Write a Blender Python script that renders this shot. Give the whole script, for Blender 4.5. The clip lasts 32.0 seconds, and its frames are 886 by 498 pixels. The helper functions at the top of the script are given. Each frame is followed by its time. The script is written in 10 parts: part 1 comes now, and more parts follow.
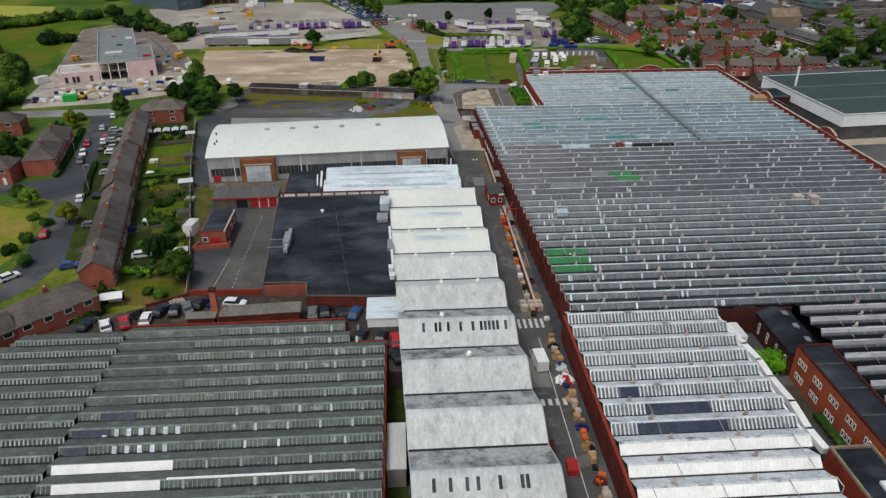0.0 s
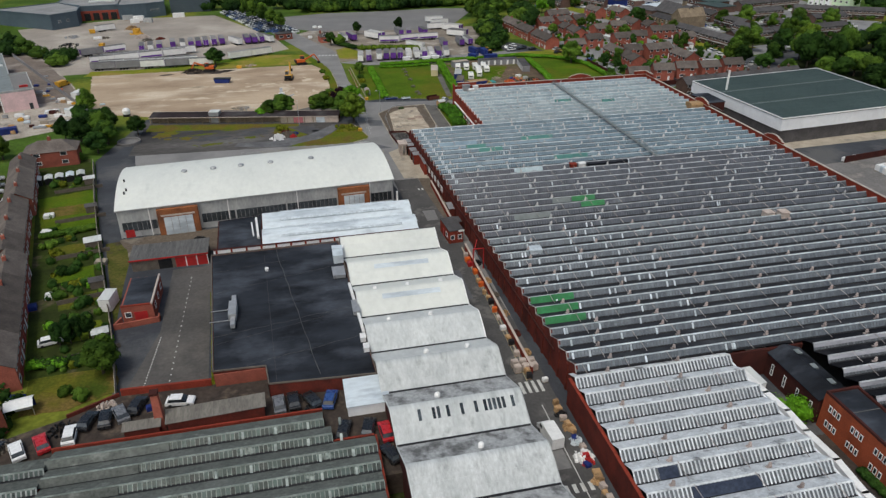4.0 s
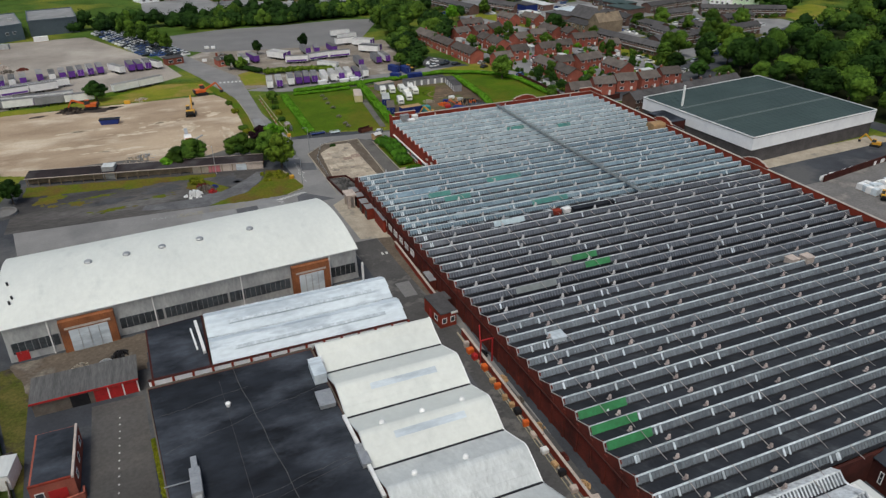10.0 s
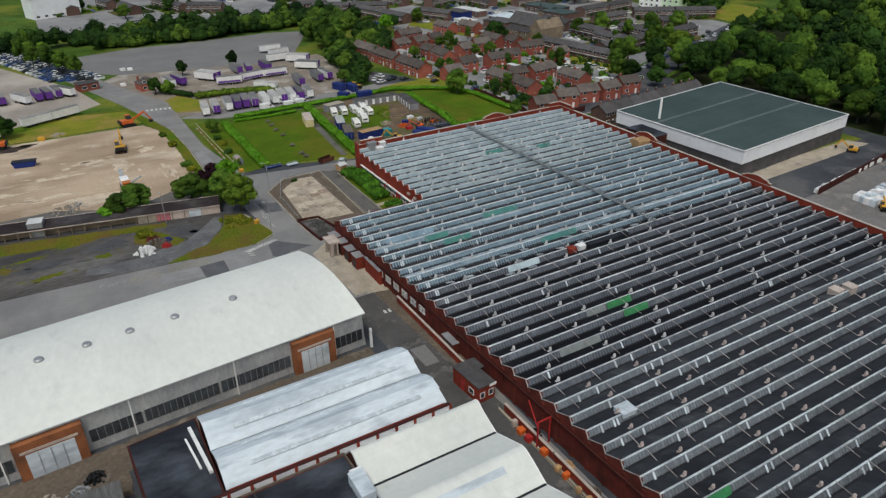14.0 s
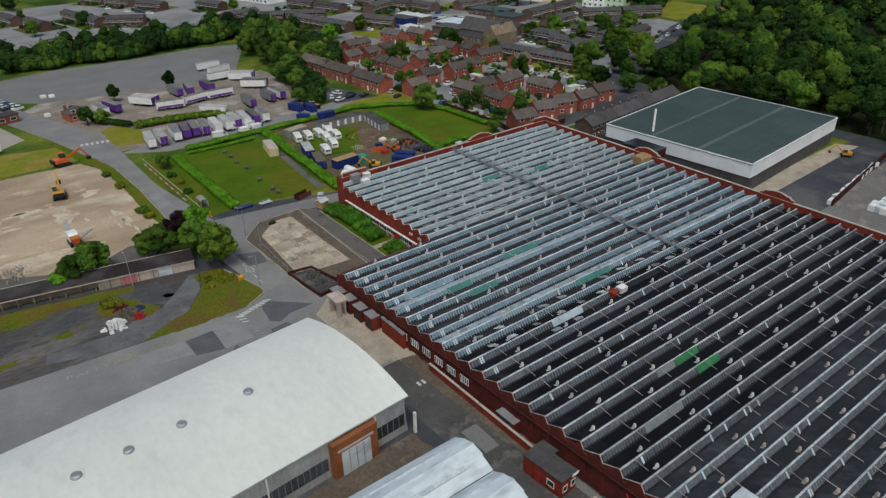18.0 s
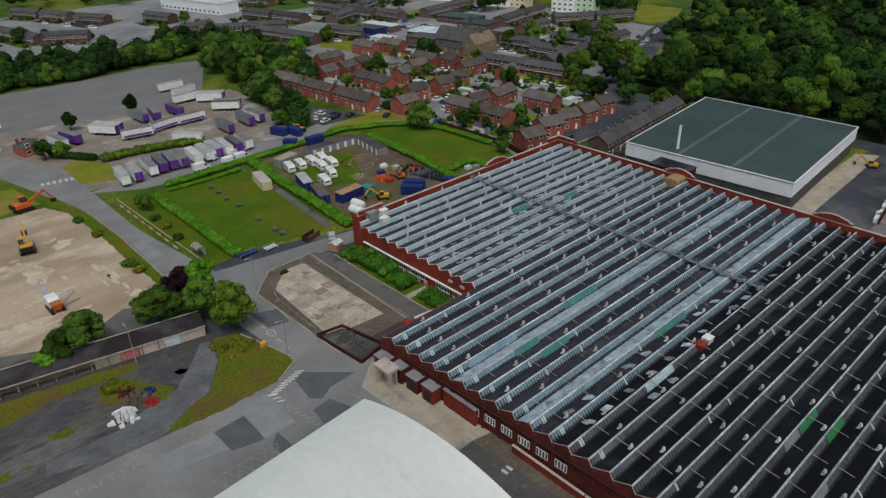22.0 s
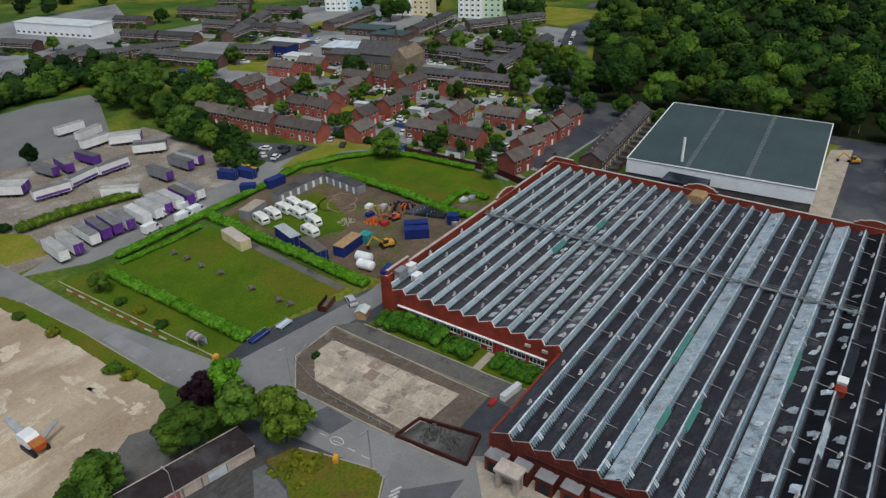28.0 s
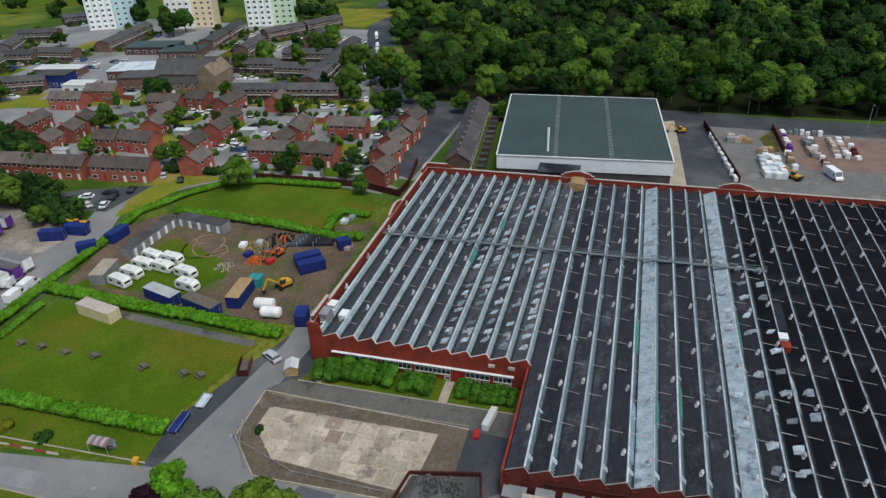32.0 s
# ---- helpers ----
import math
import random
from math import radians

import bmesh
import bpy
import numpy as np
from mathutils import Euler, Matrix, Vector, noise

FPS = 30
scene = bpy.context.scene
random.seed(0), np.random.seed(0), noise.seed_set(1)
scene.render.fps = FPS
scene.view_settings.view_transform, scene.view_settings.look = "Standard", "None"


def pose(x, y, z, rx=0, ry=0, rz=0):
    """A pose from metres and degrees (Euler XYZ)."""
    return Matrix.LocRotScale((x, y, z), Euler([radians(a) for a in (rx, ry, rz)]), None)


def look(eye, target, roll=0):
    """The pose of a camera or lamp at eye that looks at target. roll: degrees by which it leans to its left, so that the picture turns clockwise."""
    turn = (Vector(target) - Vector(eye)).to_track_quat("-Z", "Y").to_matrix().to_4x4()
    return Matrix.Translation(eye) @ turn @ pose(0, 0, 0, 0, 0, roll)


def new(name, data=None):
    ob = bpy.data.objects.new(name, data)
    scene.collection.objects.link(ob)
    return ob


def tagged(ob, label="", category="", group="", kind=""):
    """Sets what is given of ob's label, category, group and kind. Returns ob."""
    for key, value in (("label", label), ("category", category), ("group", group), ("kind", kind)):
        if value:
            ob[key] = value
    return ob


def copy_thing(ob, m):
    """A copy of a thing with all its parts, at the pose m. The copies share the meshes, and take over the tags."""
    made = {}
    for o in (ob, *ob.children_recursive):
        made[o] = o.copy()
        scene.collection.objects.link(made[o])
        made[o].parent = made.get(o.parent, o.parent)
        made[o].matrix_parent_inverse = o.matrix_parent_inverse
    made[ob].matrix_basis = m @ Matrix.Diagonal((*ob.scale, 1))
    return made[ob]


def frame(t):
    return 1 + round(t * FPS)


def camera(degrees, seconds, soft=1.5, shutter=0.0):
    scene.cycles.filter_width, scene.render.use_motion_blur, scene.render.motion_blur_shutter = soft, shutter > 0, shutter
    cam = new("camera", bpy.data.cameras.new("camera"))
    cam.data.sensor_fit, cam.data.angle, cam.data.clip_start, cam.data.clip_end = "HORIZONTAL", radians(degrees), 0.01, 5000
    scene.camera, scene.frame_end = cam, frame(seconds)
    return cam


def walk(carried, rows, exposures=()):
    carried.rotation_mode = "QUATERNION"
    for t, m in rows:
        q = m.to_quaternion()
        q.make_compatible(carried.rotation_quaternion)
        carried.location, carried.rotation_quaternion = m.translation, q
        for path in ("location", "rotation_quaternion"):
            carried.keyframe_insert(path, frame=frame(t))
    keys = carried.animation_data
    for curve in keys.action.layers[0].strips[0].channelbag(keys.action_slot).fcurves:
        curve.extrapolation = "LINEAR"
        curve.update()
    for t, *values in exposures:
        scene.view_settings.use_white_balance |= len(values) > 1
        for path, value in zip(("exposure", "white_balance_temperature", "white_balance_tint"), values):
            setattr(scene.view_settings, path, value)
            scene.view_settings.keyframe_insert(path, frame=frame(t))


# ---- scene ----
cam = camera(65.0, 32.0, soft=1.35)
METRES, EYE, TILT, LEAN, TURN = 223.9, 75.0, 0.0, 0.0, -3.5
ROWS = [
    (0.0, 0.0, 0.0, 0.0, -0.06, -28.16, 0.12),
    (0.5, -0.0082, 0.0107, 0.0006, -2.69, -28.16, 0.19),
    (1.0, -0.0167, 0.0215, 0.0011, -5.63, -28.15, 0.23),
    (1.5, -0.0249, 0.0327, 0.0016, -7.07, -28.13, 0.23),
    (2.0, -0.0315, 0.0441, 0.0021, -7.01, -28.11, 0.24),
    (2.5, -0.0374, 0.0558, 0.0026, -6.88, -28.11, 0.23),
    (3.0, -0.0425, 0.0678, 0.0031, -7.4, -28.09, 0.27),
    (3.5, -0.0477, 0.0802, 0.0036, -8.23, -28.08, 0.31),
    (5.5, -0.0663, 0.132, 0.0065, -11.68, -28.17, 0.39),
    (6.0, -0.0704, 0.1455, 0.0072, -12.46, -28.2, 0.42),
    (6.5, -0.0742, 0.1591, 0.0078, -13.24, -28.21, 0.46),
    (7.0, -0.078, 0.1727, 0.0085, -14.02, -28.22, 0.48),
    (7.5, -0.082, 0.1865, 0.009, -14.82, -28.23, 0.52),
    (8.0, -0.0857, 0.2004, 0.0098, -15.64, -28.27, 0.54),
    (8.5, -0.0898, 0.2145, 0.0103, -16.5, -28.29, 0.53),
    (9.0, -0.094, 0.2288, 0.0108, -17.37, -28.3, 0.52),
    (9.5, -0.0985, 0.2434, 0.0112, -18.25, -28.3, 0.53),
    (10.0, -0.1037, 0.2582, 0.0118, -19.05, -28.3, 0.51),
    (10.5, -0.1094, 0.2731, 0.0124, -19.9, -28.28, 0.49),
    (11.0, -0.1154, 0.288, 0.013, -20.72, -28.26, 0.47),
    (11.5, -0.1211, 0.3031, 0.0133, -21.63, -28.25, 0.49),
    (12.0, -0.1273, 0.3183, 0.0137, -22.64, -28.25, 0.48),
    (12.5, -0.1338, 0.3337, 0.0141, -23.7, -28.23, 0.48),
    (13.0, -0.1392, 0.3495, 0.0144, -24.64, -28.23, 0.51),
    (13.5, -0.1447, 0.365, 0.0148, -25.77, -28.25, 0.54),
    (14.0, -0.1499, 0.3806, 0.0152, -26.98, -28.26, 0.57),
    (14.5, -0.1548, 0.3962, 0.0154, -27.92, -28.25, 0.61),
    (16.5, -0.1706, 0.4597, 0.0186, -31.19, -28.44, 0.79),
    (17.0, -0.174, 0.4758, 0.0192, -32.12, -28.47, 0.86),
    (17.5, -0.1773, 0.4918, 0.0199, -33.11, -28.49, 0.91),
    (18.0, -0.1804, 0.508, 0.0206, -34.1, -28.5, 0.96),
    (18.5, -0.1837, 0.5241, 0.0211, -35.05, -28.51, 0.99),
    (19.0, -0.1864, 0.5403, 0.0216, -35.86, -28.52, 1.02),
    (19.5, -0.1893, 0.5563, 0.0219, -36.64, -28.52, 1.04),
    (20.0, -0.192, 0.5724, 0.0222, -37.42, -28.52, 1.07),
    (20.5, -0.1948, 0.5885, 0.0224, -38.23, -28.52, 1.08),
    (21.0, -0.1974, 0.6048, 0.0228, -38.74, -28.51, 1.11),
    (21.5, -0.2001, 0.621, 0.023, -39.07, -28.5, 1.13),
    (22.0, -0.203, 0.6372, 0.0233, -39.4, -28.48, 1.14),
    (22.5, -0.2058, 0.6534, 0.0234, -39.63, -28.46, 1.19),
    (23.0, -0.2096, 0.6699, 0.0237, -39.65, -28.43, 1.13),
    (23.5, -0.2129, 0.686, 0.0237, -39.65, -28.39, 1.13),
    (24.0, -0.2166, 0.7023, 0.0242, -39.65, -28.39, 1.13),
    (24.5, -0.2202, 0.7184, 0.0244, -39.69, -28.38, 1.14),
    (26.5, -0.2347, 0.7823, 0.0258, -44.26, -28.41, 1.32),
    (27.0, -0.2385, 0.7982, 0.0261, -46.76, -28.46, 1.38),
    (27.5, -0.2423, 0.8141, 0.0265, -49.13, -28.51, 1.43),
    (28.0, -0.2457, 0.8302, 0.0271, -51.64, -28.57, 1.49),
    (28.5, -0.2491, 0.8463, 0.0274, -54.1, -28.62, 1.5),
    (29.0, -0.2518, 0.8623, 0.0277, -56.53, -28.69, 1.56),
    (29.5, -0.2544, 0.8783, 0.0278, -59.02, -28.79, 1.6),
    (30.0, -0.2565, 0.8942, 0.0277, -61.56, -28.85, 1.65),
    (30.5, -0.2581, 0.9103, 0.0279, -64.12, -28.94, 1.69),
    (31.0, -0.2592, 0.9253, 0.0278, -66.42, -29.0, 1.73),
    (31.5, -0.2603, 0.9412, 0.0284, -68.9, -29.09, 1.78),
    (32.0, -0.2607, 0.9572, 0.0284, -71.38, -29.15, 1.81),
]
walk(cam, [(t, pose(0, 0, EYE, TILT, LEAN, TURN) @ pose(METRES * x, METRES * y, METRES * z, 90 + pitch, roll, yaw)) for t, x, y, z, yaw, pitch, roll in ROWS],
     [(0.0, -0.05, 6450, 6), (6.0, -0.05, 6450, 6), (14.0, -0.1, 6420, 5), (19.0, -0.28, 6350, 4), (24.0, -0.36, 6300, 4), (28.0, -0.14, 6200, 4), (30.5, -0.08, 6150, 4), (32.0, 0.08, 6150, 4)])

# ---- world and light ----
world = bpy.data.worlds.new("overcast_sky")
scene.world = world
world.use_nodes = True
wn = world.node_tree
sky = wn.nodes.new("ShaderNodeTexSky")
sky.sky_type = "NISHITA"
sky.sun_disc = False
sky.sun_elevation = radians(52)
sky.sun_rotation = radians(200)
sky.air_density, sky.dust_density, sky.ozone_density = 1.0, 4.0, 1.0
wn.links.new(sky.outputs["Color"], wn.nodes["Background"].inputs["Color"])
wn.nodes["Background"].inputs["Strength"].default_value = 0.115
sun = new("sun", bpy.data.lights.new("sun", "SUN"))
sun.data.energy, sun.data.angle, sun.data.color = 1.65, radians(18), (1.0, 0.98, 0.94)
sun.matrix_world = look((-55, -35, 150), (0, 0, 0))


# ---- materials ----
def mat(name, a, b=None, rough=0.85, big=0.15, fine=3.0, grain=0.35, metal=0.0, bump=0.3, rand=0.0, island=0.0, stretch=(1, 1, 1),
        c=None, cscale=0.03, cpos=(0.5, 0.62), spec=0.3):
    """Two base colours mixed by a coarse noise, dulled by a fine one; c: a third in patches; rand, island: change by object or loose piece."""
    m = bpy.data.materials.new(name)
    m.use_nodes = True
    t = m.node_tree
    nd, ln = t.nodes, t.links
    p = nd["Principled BSDF"]
    geo = nd.new("ShaderNodeNewGeometry")
    mp = nd.new("ShaderNodeMapping")
    mp.inputs["Scale"].default_value = stretch
    ln.new(geo.outputs["Position"], mp.inputs["Vector"])

    def noise_at(s, detail=4.0):
        n = nd.new("ShaderNodeTexNoise")
        n.inputs["Scale"].default_value = s
        n.inputs["Detail"].default_value = detail
        n.inputs["Roughness"].default_value = 0.6
        ln.new(mp.outputs["Vector"], n.inputs["Vector"])
        return n.outputs["Fac"]

    def blend(f, x, y, kind="MIX"):
        k = nd.new("ShaderNodeMix")
        k.data_type, k.blend_type = "RGBA", kind
        for s, v in ((k.inputs[0], f), (k.inputs[6], x), (k.inputs[7], y)):
            if hasattr(v, "is_linked"):
                ln.new(v, s)
            elif isinstance(v, tuple):
                s.default_value = (*v, 1)
            else:
                s.default_value = v
        return k.outputs[2]

    def ranged(f, lo, hi, x, y):
        r = nd.new("ShaderNodeMapRange")
        for i, v in enumerate((lo, hi, x, y)):
            r.inputs[1 + i].default_value = v
        ln.new(f, r.inputs[0])
        return r.outputs[0]

    col = blend(ranged(noise_at(big), 0.35, 0.65, 0, 1), a, b or tuple(0.75 * v for v in a))
    if c:
        col = blend(ranged(noise_at(cscale, 5.0), cpos[0], cpos[1], 0, 1), col, c)
    fn = noise_at(fine, 3.0)
    g = ranged(fn, 0.25, 0.75, 1 - grain, 1 + grain)
    for on, src in ((rand, "o"), (island, "i")):
        if on:
            r = nd.new("ShaderNodeObjectInfo").outputs["Random"] if src == "o" else geo.outputs["Random Per Island"]
            mul = nd.new("ShaderNodeMath")
            mul.operation = "MULTIPLY"
            ln.new(g, mul.inputs[0])
            ln.new(ranged(r, 0, 1, 1 - on, 1 + on), mul.inputs[1])
            g = mul.outputs[0]
    comb = nd.new("ShaderNodeCombineColor")
    for i in range(3):
        ln.new(g, comb.inputs[i])
    col = blend(1.0, col, comb.outputs[0], "MULTIPLY")
    ln.new(col, p.inputs["Base Color"])
    p.inputs["Metallic"].default_value = metal
    p.inputs["Specular IOR Level"].default_value = spec
    ln.new(ranged(fn, 0.3, 0.7, max(rough - 0.12, 0.03), min(rough + 0.1, 1)), p.inputs["Roughness"])
    if bump:
        bp = nd.new("ShaderNodeBump")
        bp.inputs["Strength"].default_value = bump
        bp.inputs["Distance"].default_value = 0.1
        ln.new(fn, bp.inputs["Height"])
        ln.new(bp.outputs["Normal"], p.inputs["Normal"])
    return m


ASPHALT = mat("asphalt", (0.062, 0.067, 0.076), (0.040, 0.043, 0.050), 0.9, 0.08, 2.0, 0.2, c=(0.10, 0.10, 0.10), cscale=0.05, spec=0.15)
STREET = mat("estate_asphalt", (0.265, 0.262, 0.260), (0.200, 0.198, 0.197), 0.9, 0.05, 1.5, 0.2, c=(0.145, 0.146, 0.149), cscale=0.04, cpos=(0.5, 0.7), spec=0.15)
LORRYYARD = mat("worn_lorry_yard", (0.335, 0.298, 0.256), (0.245, 0.217, 0.188), 0.9, 0.05, 1.5, 0.2, c=(0.40, 0.36, 0.31), cscale=0.03, cpos=(0.5, 0.66), spec=0.12)
YARD = mat("brownish_yard_tarmac", (0.100, 0.095, 0.090), (0.070, 0.067, 0.064), 0.9, 0.08, 1.5, 0.2, c=(0.118, 0.11, 0.10), cscale=0.1, cpos=(0.52, 0.7), spec=0.12)
MUDDARK = mat("churned_earth", (0.215, 0.178, 0.150), (0.135, 0.112, 0.098), 0.95, 0.1, 1.0, 0.3, c=(0.28, 0.245, 0.21), cscale=0.08, cpos=(0.54, 0.7), spec=0.1)
FIELD = mat("ripe_yellow_field", (0.34, 0.33, 0.065), (0.27, 0.28, 0.05), 0.95, 0.03, 1.0, 0.15, spec=0.08)
SITEGROUND = mat("pale_site_ground", (0.42, 0.38, 0.325), (0.29, 0.25, 0.21), 0.95, 0.15, 1.5, 0.3, c=(0.17, 0.15, 0.13), cscale=0.12, cpos=(0.56, 0.64), spec=0.12)
# near-black ground colour that holds the shade below the tree crowns
SHADEFLOOR = mat("shade_dark_wood_floor", (0.022, 0.028, 0.010), (0.012, 0.016, 0.006), 0.95, 0.1, 1.0, 0.4, spec=0.05)
BROWN = mat("worn_brown_ground", (0.142, 0.114, 0.086), (0.088, 0.071, 0.056), 0.95, 0.15, 1.5, 0.3, c=(0.185, 0.162, 0.132), cscale=0.15, cpos=(0.55, 0.68), spec=0.1)
GARDEN = mat("garden_soil_and_weeds", (0.042, 0.062, 0.011), (0.024, 0.031, 0.010), 0.95, 0.15, 1.2, 0.4, c=(0.095, 0.078, 0.05), cscale=0.12, cpos=(0.56, 0.66), spec=0.06)
WORNLINE = mat("worn_road_paint", (0.29, 0.29, 0.285), (0.18, 0.18, 0.18), 0.85, 1.0, 4.0, 0.3, bump=0)
TOWERWHITE = mat("white_tower_render", (0.93, 0.93, 0.92), (0.88, 0.88, 0.87), 0.7, 0.3, 2.0, 0.03)
GARAGEROOF = mat("grey_corrugated_roof", (0.12, 0.118, 0.115), (0.075, 0.074, 0.073), 0.85, 0.4, 2.0, 0.3, stretch=(3, 0.3, 1), spec=0.15)
WORKROAD = mat("dark_works_road", (0.092, 0.089, 0.086), (0.066, 0.064, 0.063), 0.9, 0.15, 2.0, 0.2, c=(0.125, 0.12, 0.112), cscale=0.2, cpos=(0.56, 0.62), spec=0.12)
ROAD = mat("road_asphalt", (0.238, 0.232, 0.225), (0.184, 0.180, 0.176), 0.9, 0.1, 2.5, 0.12, c=(0.145, 0.144, 0.144), cscale=0.07, cpos=(0.5, 0.78), spec=0.15)
CARPARK = mat("grey_tarmac", (0.195, 0.19, 0.185), (0.155, 0.152, 0.15), 0.9, 0.05, 1.5, 0.14, spec=0.15)
REPAIR = mat("dark_repair_asphalt", (0.112, 0.115, 0.122), (0.088, 0.090, 0.096), 0.9, 0.3, 2.5, 0.12, spec=0.15)
PALEREPAIR = mat("pale_repair_asphalt", (0.255, 0.255, 0.255), (0.215, 0.215, 0.215), 0.9, 0.3, 2.5, 0.1, spec=0.15)
RUT = mat("dry_wheel_rut", (0.27, 0.185, 0.115), (0.17, 0.12, 0.08), 0.95, 0.4, 2.0, 0.3, spec=0.1)
CONCRETE = mat("old_concrete", (0.41, 0.36, 0.285), (0.30, 0.26, 0.205), 0.9, 0.25, 2.0, 0.22, c=(0.22, 0.20, 0.17), cscale=0.16, cpos=(0.56, 0.7), spec=0.15)
RUBBLE = mat("rubble_ground", (0.25, 0.215, 0.172), (0.165, 0.138, 0.112), 0.95, 0.2, 1.5, 0.35, c=(0.34, 0.31, 0.27), cscale=0.1, spec=0.12)
DIRT = mat("bare_earth", (0.45, 0.352, 0.25), (0.29, 0.215, 0.148), 0.95, 0.05, 2.4, 0.2, c=(0.56, 0.475, 0.365), cscale=0.06, cpos=(0.53, 0.70), stretch=(0.6, 1.3, 1), bump=0.5, spec=0.1)
MUD = mat("muddy_ground", (0.150, 0.108, 0.072), (0.088, 0.066, 0.046), 0.95, 0.14, 1.6, 0.35, c=(0.085, 0.105, 0.028), cscale=0.09, cpos=(0.52, 0.66), spec=0.1)
GRAVEL = mat("cindery_ground", (0.096, 0.089, 0.083), (0.041, 0.040, 0.041), 0.95, 0.07, 1.6, 0.35, c=(0.145, 0.139, 0.132), cscale=0.09, cpos=(0.52, 0.70), stretch=(0.3, 1, 1), spec=0.1)
GRASS = mat("mown_grass", (0.080, 0.130, 0.007), (0.052, 0.098, 0.005), 0.95, 0.09, 2.5, 0.3, c=(0.128, 0.112, 0.014), cscale=0.05, cpos=(0.46, 0.72), spec=0.08)
DRYGRASS = mat("dry_grass", (0.195, 0.198, 0.022), (0.125, 0.155, 0.014), 0.95, 0.08, 2.0, 0.3, c=(0.25, 0.19, 0.05), cscale=0.06, spec=0.08)
ROUGH = mat("rough_grass", (0.070, 0.124, 0.020), (0.040, 0.075, 0.008), 0.95, 0.05, 0.8, 0.4, c=(0.145, 0.16, 0.022), cscale=0.02, spec=0.08)
MOSS = mat("mossy_grass", (0.082, 0.112, 0.009), (0.125, 0.105, 0.016), 0.95, 0.16, 2.0, 0.35, c=(0.12, 0.075, 0.026), cscale=0.12, cpos=(0.48, 0.66), spec=0.08)
DAMP = mat("damp_cinders", (0.075, 0.076, 0.080), (0.052, 0.053, 0.057), 0.85, 0.2, 1.6, 0.3, c=(0.11, 0.105, 0.095), cscale=0.15, cpos=(0.5, 0.7), spec=0.15)
SLABGREY = mat("weathered_slab", (0.142, 0.133, 0.122), (0.098, 0.093, 0.087), 0.9, 0.12, 1.5, 0.2, c=(0.072, 0.068, 0.064), cscale=0.2, cpos=(0.57, 0.63), spec=0.12)
LINE = mat("road_paint", (0.6, 0.6, 0.57), (0.4, 0.4, 0.38), 0.8, 1.0, 4.0, 0.25, bump=0)
YLINE = mat("yellow_paint", (0.31, 0.275, 0.17), (0.22, 0.20, 0.14), 0.8, 1.0, 4.0, 0.25, bump=0)
FELT = mat("roof_felt", (0.047, 0.046, 0.054), (0.026, 0.026, 0.032), 0.9, 0.25, 2.0, 0.4, rand=0.25, c=(0.082, 0.080, 0.088), cscale=0.25, cpos=(0.52, 0.70), stretch=(0.6, 0.8, 1), spec=0.12)
FELTN = mat("faded_grey_felt", (0.076, 0.077, 0.083), (0.042, 0.043, 0.048), 0.9, 0.2, 2.0, 0.35, rand=0.35, c=(0.135, 0.138, 0.144), cscale=0.22, cpos=(0.54, 0.70), stretch=(0.5, 1, 1), spec=0.12)
FELTM = mat("sooty_roof_felt", (0.042, 0.046, 0.052), (0.026, 0.028, 0.033), 0.9, 0.25, 2.0, 0.3, rand=0.2, c=(0.070, 0.074, 0.079), cscale=0.2, cpos=(0.55, 0.72), stretch=(1, 0.35, 1), spec=0.1)
FELTD = mat("black_roof_felt", (0.0125, 0.0132, 0.0165), (0.0065, 0.0070, 0.0088), 0.9, 0.25, 2.0, 0.35, rand=0.25, c=(0.032, 0.032, 0.036), cscale=0.15, cpos=(0.55, 0.75), stretch=(1, 0.35, 1), spec=0.1)
FELTW = mat("white_roof_paint", (0.43, 0.495, 0.535), (0.28, 0.335, 0.372), 0.8, 0.5, 2.5, 0.25, c=(0.135, 0.16, 0.178), cscale=0.35, cpos=(0.55, 0.66), spec=0.2)
FELTV = mat("grubby_white_roof", (0.62, 0.645, 0.66), (0.45, 0.47, 0.485), 0.85, 0.5, 2.5, 0.25, c=(0.16, 0.168, 0.175), cscale=0.4, cpos=(0.57, 0.70), spec=0.2)
FELTG = mat("grey_green_roof", (0.124, 0.133, 0.123), (0.078, 0.087, 0.079), 0.9, 0.3, 2.0, 0.3, rand=0.15, c=(0.18, 0.19, 0.177), cscale=0.3, cpos=(0.56, 0.72), spec=0.1)
PANE = mat("weathered_roof_pane", (0.165, 0.185, 0.200), (0.105, 0.120, 0.133), 0.18, 0.3, 2.0, 0.2, island=0.14, rand=0.12, spec=1.0, bump=0.05)
PANEB = mat("blue_roof_pane", (0.175, 0.252, 0.302), (0.110, 0.172, 0.215), 0.2, 0.2, 2.0, 0.15, island=0.08, rand=0.22, spec=1.0, bump=0.05, c=(0.25, 0.33, 0.37), cscale=0.12, cpos=(0.54, 0.72))
PANEN = mat("pale_blue_roof_pane", (0.360, 0.440, 0.465), (0.245, 0.318, 0.345), 0.2, 0.2, 2.0, 0.15, island=0.08, rand=0.2, spec=1.0, bump=0.05, c=(0.49, 0.55, 0.56), cscale=0.12, cpos=(0.54, 0.72))
PANED = mat("sooty_roof_pane", (0.094, 0.102, 0.117), (0.060, 0.066, 0.078), 0.14, 0.3, 2.0, 0.2, island=0.12, rand=0.2, spec=1.0, bump=0.05, c=(0.140, 0.151, 0.168), cscale=0.12, cpos=(0.57, 0.72))
PANEW = mat("dark_roof_pane", (0.075, 0.085, 0.095), (0.13, 0.14, 0.15), 0.5, 0.6, 3.0, 0.25, island=0.3, spec=0.5)
